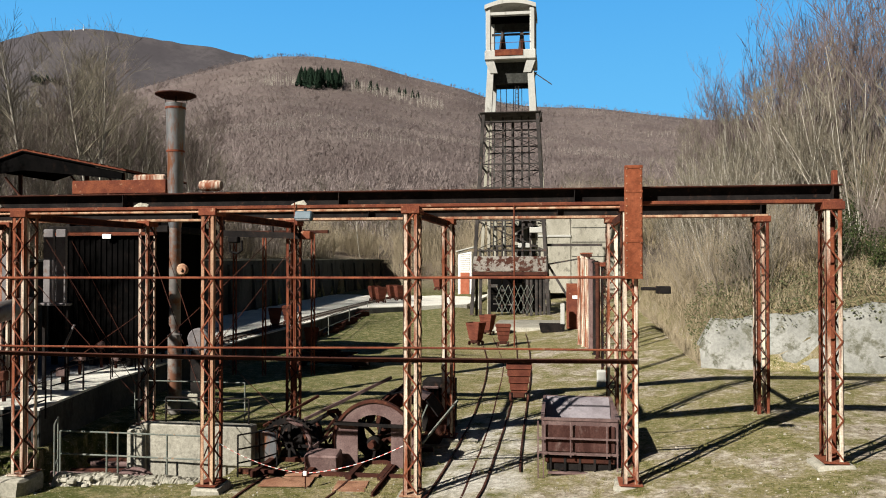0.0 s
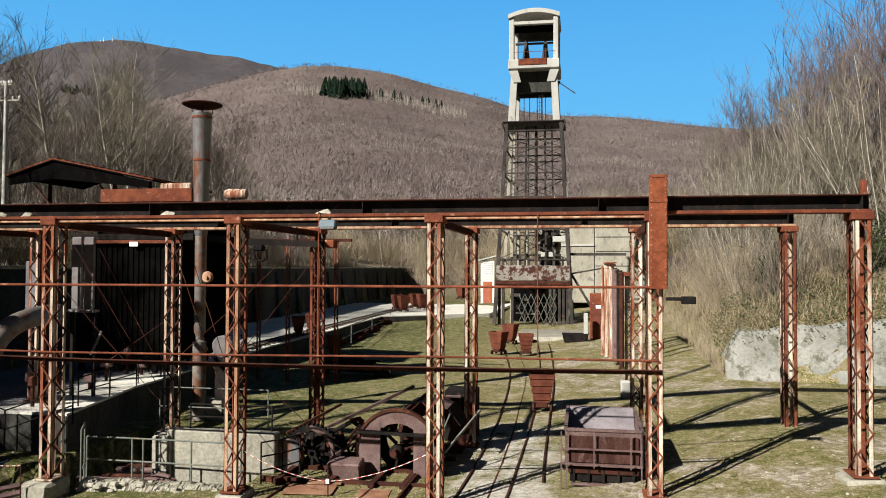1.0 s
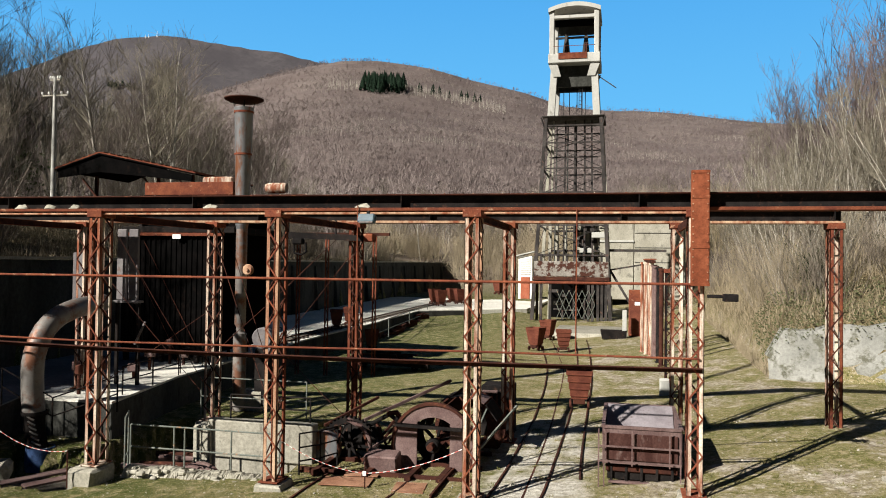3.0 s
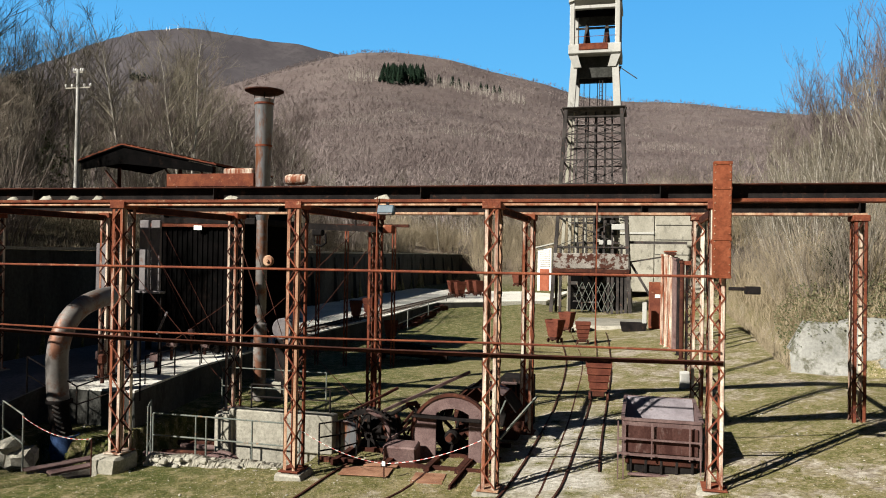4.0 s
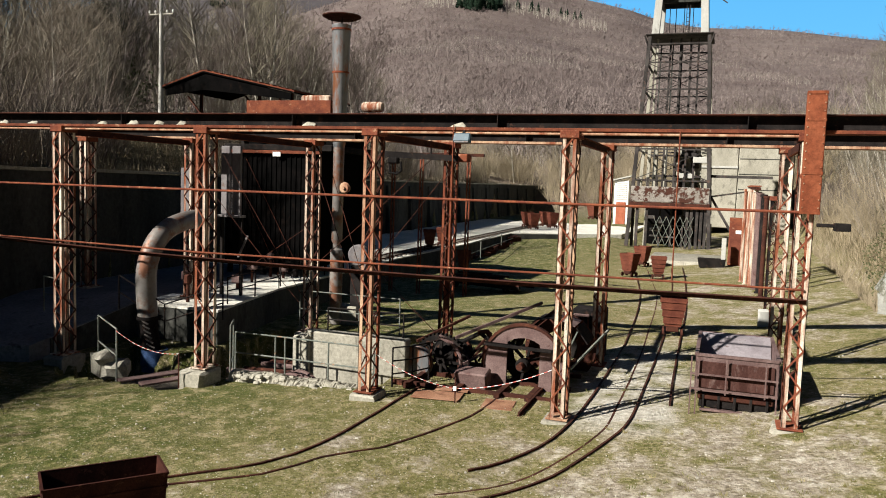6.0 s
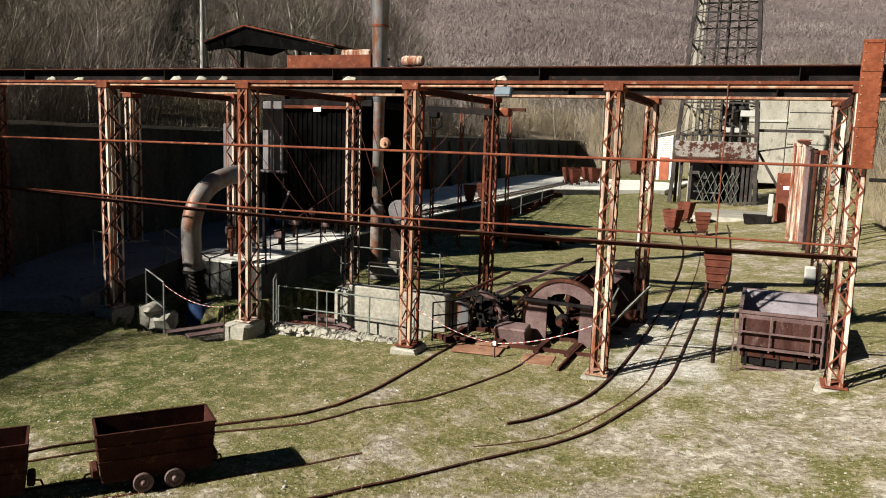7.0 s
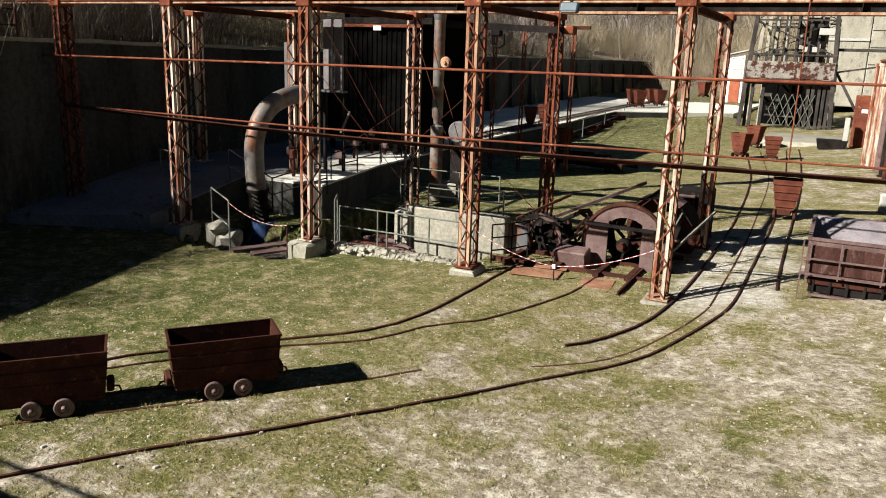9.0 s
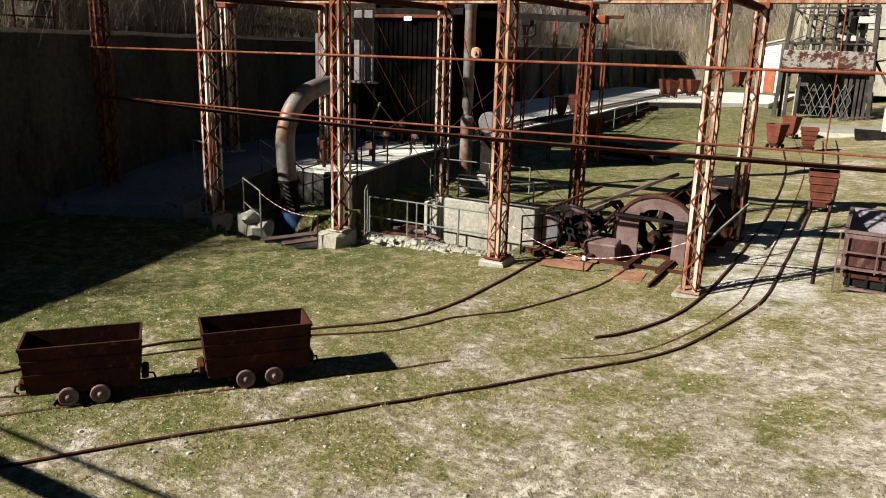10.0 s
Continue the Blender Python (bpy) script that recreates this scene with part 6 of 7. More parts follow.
    for x in (-0.72, 0.82):
        part("sheave_stand", Shape().quadbox([(x - .32, -.6, 20.7), (x + .32, -.6, 20.7), (x + .32, .6, 20.7), (x - .32, .6, 20.7), (x - .08, -.15, 22.9), (x + .08, -.15, 22.9), (x + .08, .15, 22.9), (x - .08, .15, 22.9)]), STEEL_GREY, t)
        part("sheave", Shape().lathe((x, 0, 21.3), (1, 0, 0), ((-0.08, 0.6), (-0.08, 0.75), (0, 0.68), (0.08, 0.75), (0.08, 0.6)), 24), RUST_DARK, t)
        part("bearing", Shape().cbox((x, -0.8, 20.85), (0.8, 0.3, 0.22), 0.04), STEEL_GREY, t)
    part("handrail", Shape().rod((-1.6, -2.05, 21.25), (1.6, -2.05, 21.25), 0.02, 6), RUST, t)
    for x in (-0.9, -0.45, 0.15, 0.5, 0.8):
        part("rope", Shape().rod((x, 0, 15.8), (x, 0, 20.0), 0.03, 6), STEEL_GREY, t)
    lad = Shape()
    for x in (0.35, 0.6):
        lad.rod((x, -0.8, 15.8), (x, -0.8, 18.4), 0.025, 6)
    for k in range(8):
        lad.rod((0.35, -0.8, 16 + 0.3 * k), (0.6, -0.8, 16 + 0.3 * k), 0.02, 6)
    part("ladder", lad, STEEL_GREY, t)
    part("boom", Shape().rod((1.9, -1.5, 18.9), (3.2, -1.8, 17.9), 0.04, 6), STEEL_GREY, t)
    part("stay", Shape().bar((2.7, -2.2, 4.2), (5.0, -2.6, 0.4), 0.16, 0.16), STEEL_GREY, t)
    part("stay", Shape().bar((2.8, -2.2, 5.4), (7.0, -2.2, 5.4), 0.2, 0.2), STEEL_GREY, t)
    part("stay", Shape().bar((2.8, -2.2, 3.9), (5.6, -2.2, 4.4), 0.12, 0.12), STEEL_GREY, t)


head_tower()


def back_building():
    t = thing("engine_house", pose(-1.4, 80, 1.2), "plain whitewashed engine house behind the headframe", "building")
    part("wall", Shape().cbox((0.2, 0, 4.2), (4.5, 6, 8.4), 0.05), CONC, t)
    part("wing", Shape().cbox((4.85, -0.5, 4.1), (4.7, 5, 8.2), 0.05), CONC, t, "greenish concrete wing")
    part("string_course", Shape().cbox((0.2, -3.05, 5.6), (4.5, 0.12, 0.2), 0.02), CONC_WHITE, t)
    part("roof", Shape().cbox((2.4, 0, 8.5), (8.6, 6.4, 0.2), 0.04), CONC, t)
    for k in range(3):
        part("ledge", Shape().cbox((4.85, -3.02, 3.6 + 1.4 * k), (4.6, 0.06, 0.06), 0.01), CONC_DARK, t)


back_building()


def hut():
    t = thing("hut", pose(-9.95, 82, 0.8) @ Matrix.Diagonal((1.27, 1.27, 1.2, 1)), "small white hut with a louvred front and red-brown door", "hut")
    part("body", Shape().cbox((0, 0.6, 1.9), (1.15, 1.2, 3.8), 0.03), WHITE, t)
    for k in range(9):
        part("louvre", Shape().cbox((0, -0.03, 2.2 + 0.17 * k), (0.8, 0.06, 0.1), 0.01, Euler((0.5, 0, 0)).to_matrix()), WHITE, t)
    part("door", Shape().cbox((0, -0.02, 1.0), (0.75, 0.06, 1.9), 0.01), DOOR_RED, t)
    part("roof", Shape().quadbox([(-0.75, -0.25, 3.75), (0.75, -0.25, 4.15), (0.75, 1.4, 4.15), (-0.75, 1.4, 3.75), (-0.75, -0.25, 3.85), (0.75, -0.25, 4.25), (0.75, 1.4, 4.25), (-0.75, 1.4, 3.85)]), CONC_WHITE, t)


hut()
o = new("tower_slab", rough_block((0, 0, 0), (4.6, 6.5, 0.7), 0.05, 7).mesh("tower_slab", CONC))
o.location = (-1.9, 51.0, ground_at(-1.9, 51.0) - 0.16)
tagged(o, "low worn concrete slab in front of the headframe", "slab")
t = thing("iron_trough", pose(-0.45, 45.9, ground_at(-0.45, 45.9)), "dark iron trough on the lawn", "trough")
part("body", tray(1.3, 0.6, 1.5, 0.8, 0.5, 0.04), BLACK_STEEL, t, smooth=False)
t = thing("steel_locker", pose(0.75, 47, ground_at(0.75, 47)), "tall rust-red sheet-steel locker", "locker")
part("body", Shape().cbox((0, 0, 1.35), (0.75, 0.6, 2.7), 0.02), RUST, t)
part("patch", Shape().cbox((0.12, -0.32, 1.9), (0.3, 0.02, 0.2), 0.01), WHITE, t)
part("door", Shape().cbox((0, -0.31, 1.1), (0.66, 0.02, 1.9), 0.01), RUST_TUB, t)
t = thing("gate_post", pose(0.15, 46, ground_at(0.15, 46)), "pale square concrete post", "post")
part("body", Shape().cbox((0, 0, 0.8), (0.25, 0.25, 1.6), 0.02), CONC_WHITE, t)
for x, y, z1, m, rr in ((0.92, 38.2, 4.62, RUST_PALE, 0.08), (1.06, 38.0, 4.62, RUST_PALE, 0.08), (1.10, 37.2, 4.6, RUST_PALE, 0.085), (1.24, 37.0, 4.6, RUST_PALE, 0.085), (1.26, 36.2, 4.58, RUST_PALE, 0.08), (1.36, 35.6, 4.5, RUST_MAUVE, 0.09), (1.40, 34.8, 4.45, RUST_MAUVE, 0.10), (1.47, 33.4, 4.4, BLACK_STEEL, 0.10), (1.52, 32.2, 4.35, RUST_DARK, 0.09)):
    z0 = ground_at(x, y)
    t = thing("pipe_column", pose(x, y, z0), "upright rusty steel pipe in a row", "pipe", "row of upright pipes")
    part("pipe", Shape().lathe((0, 0, 0), (0, 0, 1), ((0, rr * 1.5), (0.04, rr * 1.5), (0.05, rr), (z1 - z0 - 0.1, rr), (z1 - z0 - 0.1, rr * 1.4), (z1 - z0, rr * 1.4), (z1 - z0, 0.001)), 14), m, t)
t = thing("pipe_rack", pose(1.2, 37.0, 4.68), "rusty channel lying on top of upright pipes", "rack")
part("bar", Shape().bar((0.12, -2.2, -0.06), (-0.12, 1.6, 0.04), 0.16, 0.12), RUST_DARK, t)
for k in range(3):
    part("cross_piece", Shape().bar((-0.25, -1.6 + k * 1.4, 0.06), (0.25, -1.6 + k * 1.4, 0.06), 0.05, 0.05), RUST, t)


def flat_wagon():
    """A low flat wagon loaded with old girders."""
    t = thing("flat_wagon", pose(-9.55, 32.5, ground_at(-9.55, 32.5), 0, 0, -17), "low rusty flat wagon heaped with old girders", "wagon")
    part("deck", Shape().cbox((0, 0, 0.42), (4.1, 1.3, 0.10), 0.015), RUST_DARK, t)
    for sy in (-0.6, 0.6):
        part("sole_bar", Shape().bar((-2.05, sy, 0.30), (2.05, sy, 0.30), 0.08, 0.16), BLACK_STEEL, t, smooth=False)
    for sx in (-1.3, 1.3):
        for sy in (-1, 1):
            wheel(t, (sx, sy * 0.45, 0.16), 0.16, BLACK_STEEL, (0, -sy, 0))
    rr = random.Random(61)
    for k in range(11):
        x, y, L = rr.uniform(-1.3, 1.3), rr.uniform(-0.5, 0.5), rr.uniform(0.5, 1.5)
        z = 0.52 + 0.05 * (k % 3)
        part("load_bar", Shape().bar((x - L / 2, y, z), (x + L / 2, y + rr.uniform(-.15, .15), z + rr.uniform(0, .08)), 0.1, 0.08), RUST_TUB if k % 3 == 0 else RUST_DARK, t, smooth=False)


flat_wagon()
lattice_column(1.5, 26.6, ground_at(1.5, 26.6), 4.35, 0.26, 0.3, "dark lattice post beside the upright pipes", (BLACK_STEEL, RUST_DARK, RUST_DARK), group="")
concrete_thing("white_block", (1.3, 25.2, 0.68), (0.3, 0.4, 0.5), "small white concrete block", 31, CONC_WHITE)


POLE_AT = (-37.2, 45.0)


def utility_pole():
    x, y = POLE_AT
    z0 = ground_at(x, y)
    t = thing("utility_pole", pose(x, y, z0), "slim pale concrete utility pole with two crossarms", "pole")
    h = 16.6 - z0
    part("pole", Shape().rod((0, 0, 0), (0, 0, h), 0.19, 12, 0.12), CONC_WHITE, t)
    for z, L in ((h - 0.2, 0.38), (h - 1.25, 0.98)):
        part("crossarm", Shape().bar((-L, 0, z), (L, 0, z), 0.08, 0.08), CONC, t)
        for xx in (-L, -L / 2, L / 2, L):
            part("insulator", Shape().lathe((xx, 0, z + 0.06), (0, 0, 1), ((0, 0.02), (0.05, 0.06), (0.12, 0.07), (0.2, 0.05), (0.23, 0.001)), 10), WHITE, t)


utility_pole()

# ---- trees and undergrowth ----
def branch(s, rng, p, d, length, r, depth, spread, curl):
    """Grows one limb and, from it, thinner ones."""
    n = 3 if depth > 1 else 2 if depth else 1
    pts, q = [p], p
    for k in range(n):
        d = (d + Vector((rng.gauss(0, curl), rng.gauss(0, curl), rng.gauss(0, curl) + 0.06))).normalized()
        q = q + d * (length / n)
        pts.append(q)
    for k in range(n):
        a, b = r * (1 - 0.75 * k / n), r * (1 - 0.75 * (k + 1) / n)
        s.rod(pts[k], pts[k + 1], max(a, 0.008), 5 if r > 0.05 else 3, max(b, 0.006), False)
    if depth == 0:
        return
    kids = rng.randint(3, 5) if depth > 1 else rng.randint(4, 6)
    for k in range(kids):
        f = rng.uniform(0.25, 1.0)
        i = min(int(f * n), n - 1)
        at = pts[i].lerp(pts[i + 1], f * n - i)
        side = Vector((rng.gauss(0, 1), rng.gauss(0, 1), rng.gauss(0.1, 0.5))).normalized()
        nd = (d * (1 - spread) + side * spread + Vector((0, 0, 0.22))).normalized()
        branch(s, rng, at, nd, length * rng.uniform(0.45, 0.72), r * 0.45, depth - 1, spread, curl)


def bare_tree(seed, h, stems, bark, twig, label, spread=0.5):
    rng = random.Random(seed)
    t = thing("bare_tree", pose(0, 0, 0), label, "tree", "bare trees")
    trunk, crown = Shape(), Shape()
    for k in range(stems):
        a = rng.uniform(0, 6.28)
        lean = 0.10 if stems == 1 else 0.22
        d = Vector((math.cos(a) * lean, math.sin(a) * lean, 1)).normalized()
        base = Vector((math.cos(a), math.sin(a), 0)) * (0.0 if stems == 1 else 0.25) - Vector((0, 0, 0.3))
        H = h * rng.uniform(0.8, 1.05)
        r = H * (0.0100 if stems == 1 else 0.006)
        pts, q = [base], base
        n = 7
        for i in range(n):
            d = (d + Vector((rng.gauss(0, .06), rng.gauss(0, .06), 0.03))).normalized()
            q = q + d * H / n
            pts.append(q)
        for i in range(n):
            trunk.rod(pts[i], pts[i + 1], max(r * (1 - i / n), 0.012), 6, max(r * (1 - (i + 1) / n), 0.008), False)
        for k2 in range(int(16 / stems) + 8):
            f = rng.uniform(0.25, 0.98)
            i = min(int(f * n), n - 1)
            at = pts[i].lerp(pts[i + 1], f * n - i)
            side = Vector((rng.gauss(0, 1), rng.gauss(0, 1), 0.25)).normalized()
            nd = (Vector((0, 0, 1)) * (1 - spread) + side * spread).normalized()
            branch(crown, rng, at, nd, H * 0.33 * (1.15 - 0.75 * f), r * 0.42 * (1.2 - f), 2, 0.5, 0.10)
    part("trunk", trunk, bark, t)
    ob = new("crown", crown.mesh("crown", twig, False, False))
    ob.parent = t
    return t


def shrub(seed, h, count, mat, label):
    rng = random.Random(seed)
    t = thing("shrub", pose(0, 0, 0), label, "shrub", "bare shrubs")
    s = Shape()
    for k in range(count):
        a, rr = rng.uniform(0, 6.28), rng.random() ** 0.7 * h * 0.35
        p = Vector((math.cos(a) * rr, math.sin(a) * rr, -0.2))
        d = Vector((math.cos(a) * rng.uniform(0, .5), math.sin(a) * rng.uniform(0, .5), 1)).normalized()
        branch(s, rng, p, d, h * rng.uniform(0.5, 1.0), 0.014 * h / 2.5, 1, 0.45, 0.12)
    ob = new("crown", s.mesh("crown", mat, False, False))
    ob.parent = t
    return t


def coppice(seed, h, stems, bark, twig, label, fan=0.34):
    """Many slim straight stems from one stool, each with short raised twigs."""
    rng = random.Random(seed)
    t = thing("coppice_tree", pose(0, 0, 0), label, "tree", "bare coppices")
    trunk, crown = Shape(), Shape()
    for k in range(stems):
        a, lean = rng.uniform(0, 6.28), fan * rng.random() ** 0.7
        d = Vector((math.cos(a) * lean, math.sin(a) * lean, 1)).normalized()
        q = Vector((math.cos(a), math.sin(a), 0)) * rng.uniform(0.05, 0.5) - Vector((0, 0, 0.3))
        H, n = h * rng.uniform(0.62, 1.05), 6
        r = H * rng.uniform(0.0026, 0.0045)
        pts = [q]
        for i in range(n):
            d = (d + Vector((rng.gauss(0, .035), rng.gauss(0, .035), 0.02))).normalized()
            q = q + d * H / n
            pts.append(q)
        for i in range(n):
            trunk.rod(pts[i], pts[i + 1], max(r * (1 - i / n), 0.010), 5, max(r * (1 - (i + 1) / n), 0.007), False)
        for j in range(10):
            f = rng.uniform(0.3, 0.99)
            i = min(int(f * n), n - 1)
            at = pts[i].lerp(pts[i + 1], f * n - i)
            side = Vector((rng.gauss(0, 1), rng.gauss(0, 1), 0)).normalized()
            nd = (d + side * rng.uniform(0.35, 0.8)).normalized()
            branch(crown, rng, at, nd, H * rng.uniform(0.10, 0.22) * (1.25 - 0.6 * f), 0.013, 1, 0.42, 0.08)
    part("trunk", trunk, bark, t)
    ob = new("crown", crown.mesh("crown", twig, False, False))
    ob.parent = t
    return t


def ivy_bush(seed, h, label):
    """A bush smothered in ivy: a few stems under many small leaves."""
    rng = random.Random(seed)
    t = thing("ivy_bush", pose(0, 0, 0), label, "bush", "ivy bushes")
    stem, leaf = Shape(), Shape()
    heads = []
    for k in range(9):
        a = rng.uniform(0, 6.28)
        e = Vector((math.cos(a) * rng.uniform(0, .5) * h, math.sin(a) * rng.uniform(0, .5) * h, h * rng.uniform(0.35, 1.0)))
        stem.rod((0, 0, -0.2), e, 0.03, 5, 0.01, False)
        heads.append(e)
    for k in range(1500):
        e = heads[rng.randrange(9)]
        p = e * rng.uniform(0.35, 1.02) + Vector((rng.gauss(0, .13), rng.gauss(0, .13), rng.gauss(0, .12))) * h
        u = Vector((rng.gauss(0, 1), rng.gauss(0, 1), rng.gauss(0, 1))).normalized() * rng.uniform(0.04, 0.075)
        v = u.cross(Vector((rng.gauss(0, 1), rng.gauss(0, 1), 1.0))).normalized() * u.length * 0.8
        b = len(leaf.v)
        leaf.v += [tuple(p - u), tuple(p + v), tuple(p + u), tuple(p - v)]
        leaf.f.append((b, b + 1, b + 2, b + 3))
    part("stem", stem, BARK_DARK, t)
    ob = new("foliage", leaf.mesh("foliage", IVY_DARK, False, False))
    ob.parent = t
    return t


def in_pole_clearing(x, y):
    """Strip kept free of trees under the overhead line, towards the yard and the sun."""
    dx, dy = x - POLE_AT[0], y - POLE_AT[1]
    for ux, uy, reach in ((-POLE_AT[0], -POLE_AT[1], 60), (-0.655, -0.755, 22)):
        k = math.hypot(ux, uy)
        along, across = (dx * ux + dy * uy) / k, abs(dx * uy - dy * ux) / k
        if -2 < along < reach and across < 2.2:
            return True
    return False


def scatter(protos, spots, base_scale=(0.8, 1.2), seed=0, tilt=4):
    rng = random.Random(seed)
    first = {}
    for i, (x, y) in enumerate(spots):
        if in_pole_clearing(x, y):
            continue
        p = protos[rng.randrange(len(protos))]
        k = rng.uniform(*base_scale)
        m = pose(x, y, ground_at(x, y), rng.uniform(-tilt, tilt), rng.uniform(-tilt, tilt), rng.uniform(0, 360)) @ Matrix.Diagonal((k, k, k, 1))
        if p.name not in first:
            first[p.name] = True
            p.matrix_world = m
        else:
            c = copy_thing(p, m)
            c.matrix_world = m


def scatter_joined(name, protos, spots, base_scale, seed, mat, label):
    """Far scrub that nobody could count, as one object."""
    rng = random.Random(seed)
    meshes = []
    for p in protos:
        me = p.children[0].data
        co = np.empty(len(me.vertices) * 3)
        me.vertices.foreach_get("co", co)
        meshes.append((co.reshape(-1, 3), [tuple(f.vertices) for f in me.polygons]))
    s = Shape()
    for x, y in spots:
        co, faces = meshes[rng.randrange(len(meshes))]
        k, a, o = rng.uniform(*base_scale), rng.uniform(0, 6.28), len(s.v)
        c, q = math.cos(a) * k, math.sin(a) * k
        v = np.stack([co[:, 0] * c - co[:, 1] * q + x, co[:, 0] * q + co[:, 1] * c + y, co[:, 2] * k + ground_at(x, y)], -1)
        s.v += v.tolist()
        s.f += [tuple(i + o for i in f) for f in faces]
    stuff(name, s, mat, label, "scrub")


tall = [bare_tree(s, 12, 1, BARK_PALE, TWIG_PALE if s < 3 else BARK_BROWN, "tall bare winter tree with a pale trunk and fine brown twigs") for s in (1, 2, 3)]
thicket = [bare_tree(s, 10, 6, BARK_PALE, BARK_BROWN, "many-stemmed bare winter tree with a haze of thin brown twigs") for s in (11, 12, 13)]
warm = [bare_tree(s, 8, 3, BARK_PALE, BARK_WARM, "slender straw-coloured bare sapling clump") for s in (21, 22)]
shrubs = [shrub(s, 3.0, 34, m, "dense straw-brown leafless shrub") for s, m in ((31, BARK_WARM), (32, BARK_BROWN), (33, DRY_LEAF))]
rg = random.Random(77)


def side_bank(n, x0, x1, y0, y1):
    out = []
    while len(out) < n:
        x, y = rg.uniform(x0, x1), rg.uniform(y0, y1)
        if x > 5.2 + 0.03 * (y - 26) and y > 28.2 - 0.28 * (x - 4.7):
            out.append((x, y))
    return out


fans = [coppice(s, 10.5, 17, BARK_BROWN, TWIG_MAUVE, "tall bare coppice of slim stems with mauve-brown twigs") for s in (51, 52, 53)]
pale_fans = [coppice(s, 7.5, 14, BARK_PALE, TWIG_PALE, "pale grey-brown bare coppice of slim stems", 0.5) for s in (61, 62)]
bushes = [ivy_bush(s, 2.4, "dark green bush smothered in ivy") for s in (71, 72)]
scatter(fans, side_bank(34, 10.5, 24, 27, 56), (0.85, 1.2), 1)
scatter(pale_fans, side_bank(34, 6.0, 19, 28, 75), (0.55, 1.0), 2)
scatter(pale_fans, side_bank(12, 6.5, 11.5, 29, 50), (0.8, 1.1), 39)
scatter(warm, side_bank(12, 6.5, 18, 28, 70), (0.6, 0.9), 22)
scatter(shrubs, side_bank(46, 5.6, 18, 27, 70), (0.4, 0.9), 4)
scatter(bushes, side_bank(40, 5.6, 17, 27, 44), (0.3, 0.75), 23)
scatter(shrubs, side_bank(24, 5.6, 12, 28, 44), (0.5, 0.9), 41)
scatter(shrubs, [(5.3 + 0.03 * (y - 26) + rg.random() * 1.2, y) for y in np.linspace(28, 62, 26)], (0.35, 0.7), 24)


def left_bank(n, y0, y1, d0, d1):
    return [(wall_x(y) - rg.uniform(d0, d1), y) for y in (rg.uniform(y0, y1) for _ in range(n))]


scatter(tall, left_bank(34, 30, 80, 8, 40), (0.75, 1.15), 5)
scatter(tall, left_bank(18, 40, 66, 8, 26), (0.95, 1.25), 35)
scatter(thicket, left_bank(18, 16, 75, 8, 34), (0.7, 1.1), 6)
scatter(pale_fans, left_bank(46, 14, 80, 5, 32), (0.75, 1.15), 25)
scatter(fans, left_bank(14, 30, 80, 14, 40), (0.7, 1.0), 26)
scatter(shrubs, left_bank(150, 8, 84, 1.0, 14), (0.5, 1.15), 7)
scatter(bushes, left_bank(26, 9, 44, 3.0, 14), (0.4, 0.9), 27)
scatter(shrubs, left_bank(90, 9, 40, 0.7, 6), (0.5, 1.0), 28)
scatter(warm, left_bank(26, 12, 40, 3, 12), (0.5, 0.9), 29)
scatter(shrubs, left_bank(16, -5, 9, 0.7, 2.4), (0.3, 0.6), 16)
scatter(fans, left_bank(3, 1, 8, 1.5, 3), (0.3, 0.42), 36)
dark = [bare_tree(s, 12, 5, BARK_DARK, BARK_DARK, "dark bare tree wrapped in ivy above the retaining wall") for s in (41, 42)]
scatter(dark, left_bank(14, 34, 52, 19, 30), (0.85, 1.2), 17)
scatter(dark, left_bank(8, 27, 44, 14, 26), (1.0, 1.35), 37)
scatter(bushes, left_bank(6, 30, 46, 16, 26), (1.6, 2.4), 38)
scatter(pale_fans, left_bank(26, 24, 48, 3, 12), (0.4, 0.75), 40)
end_bank = []
while len(end_bank) < 170:
    x, y = rg.uniform(-36, 14), rg.uniform(78, 122)
    if (x > -5.5 and y > 84) or y > np.interp(x, (-14, -5), (104, 84)):
        end_bank.append((x, y))
scatter_joined("bank_scrub", shrubs, end_bank, (0.9, 1.8), 8, DRY_LEAF, "leafless straw-brown scrub on the far bank")
scatter(warm, [(rg.uniform(-50, 20), rg.uniform(112, 155)) for _ in range(60)], (0.7, 1.2), 9)
scatter(tall, [(rg.uniform(-80, 30), rg.uniform(105, 190)) for _ in range(50)], (0.6, 1.0), 10)


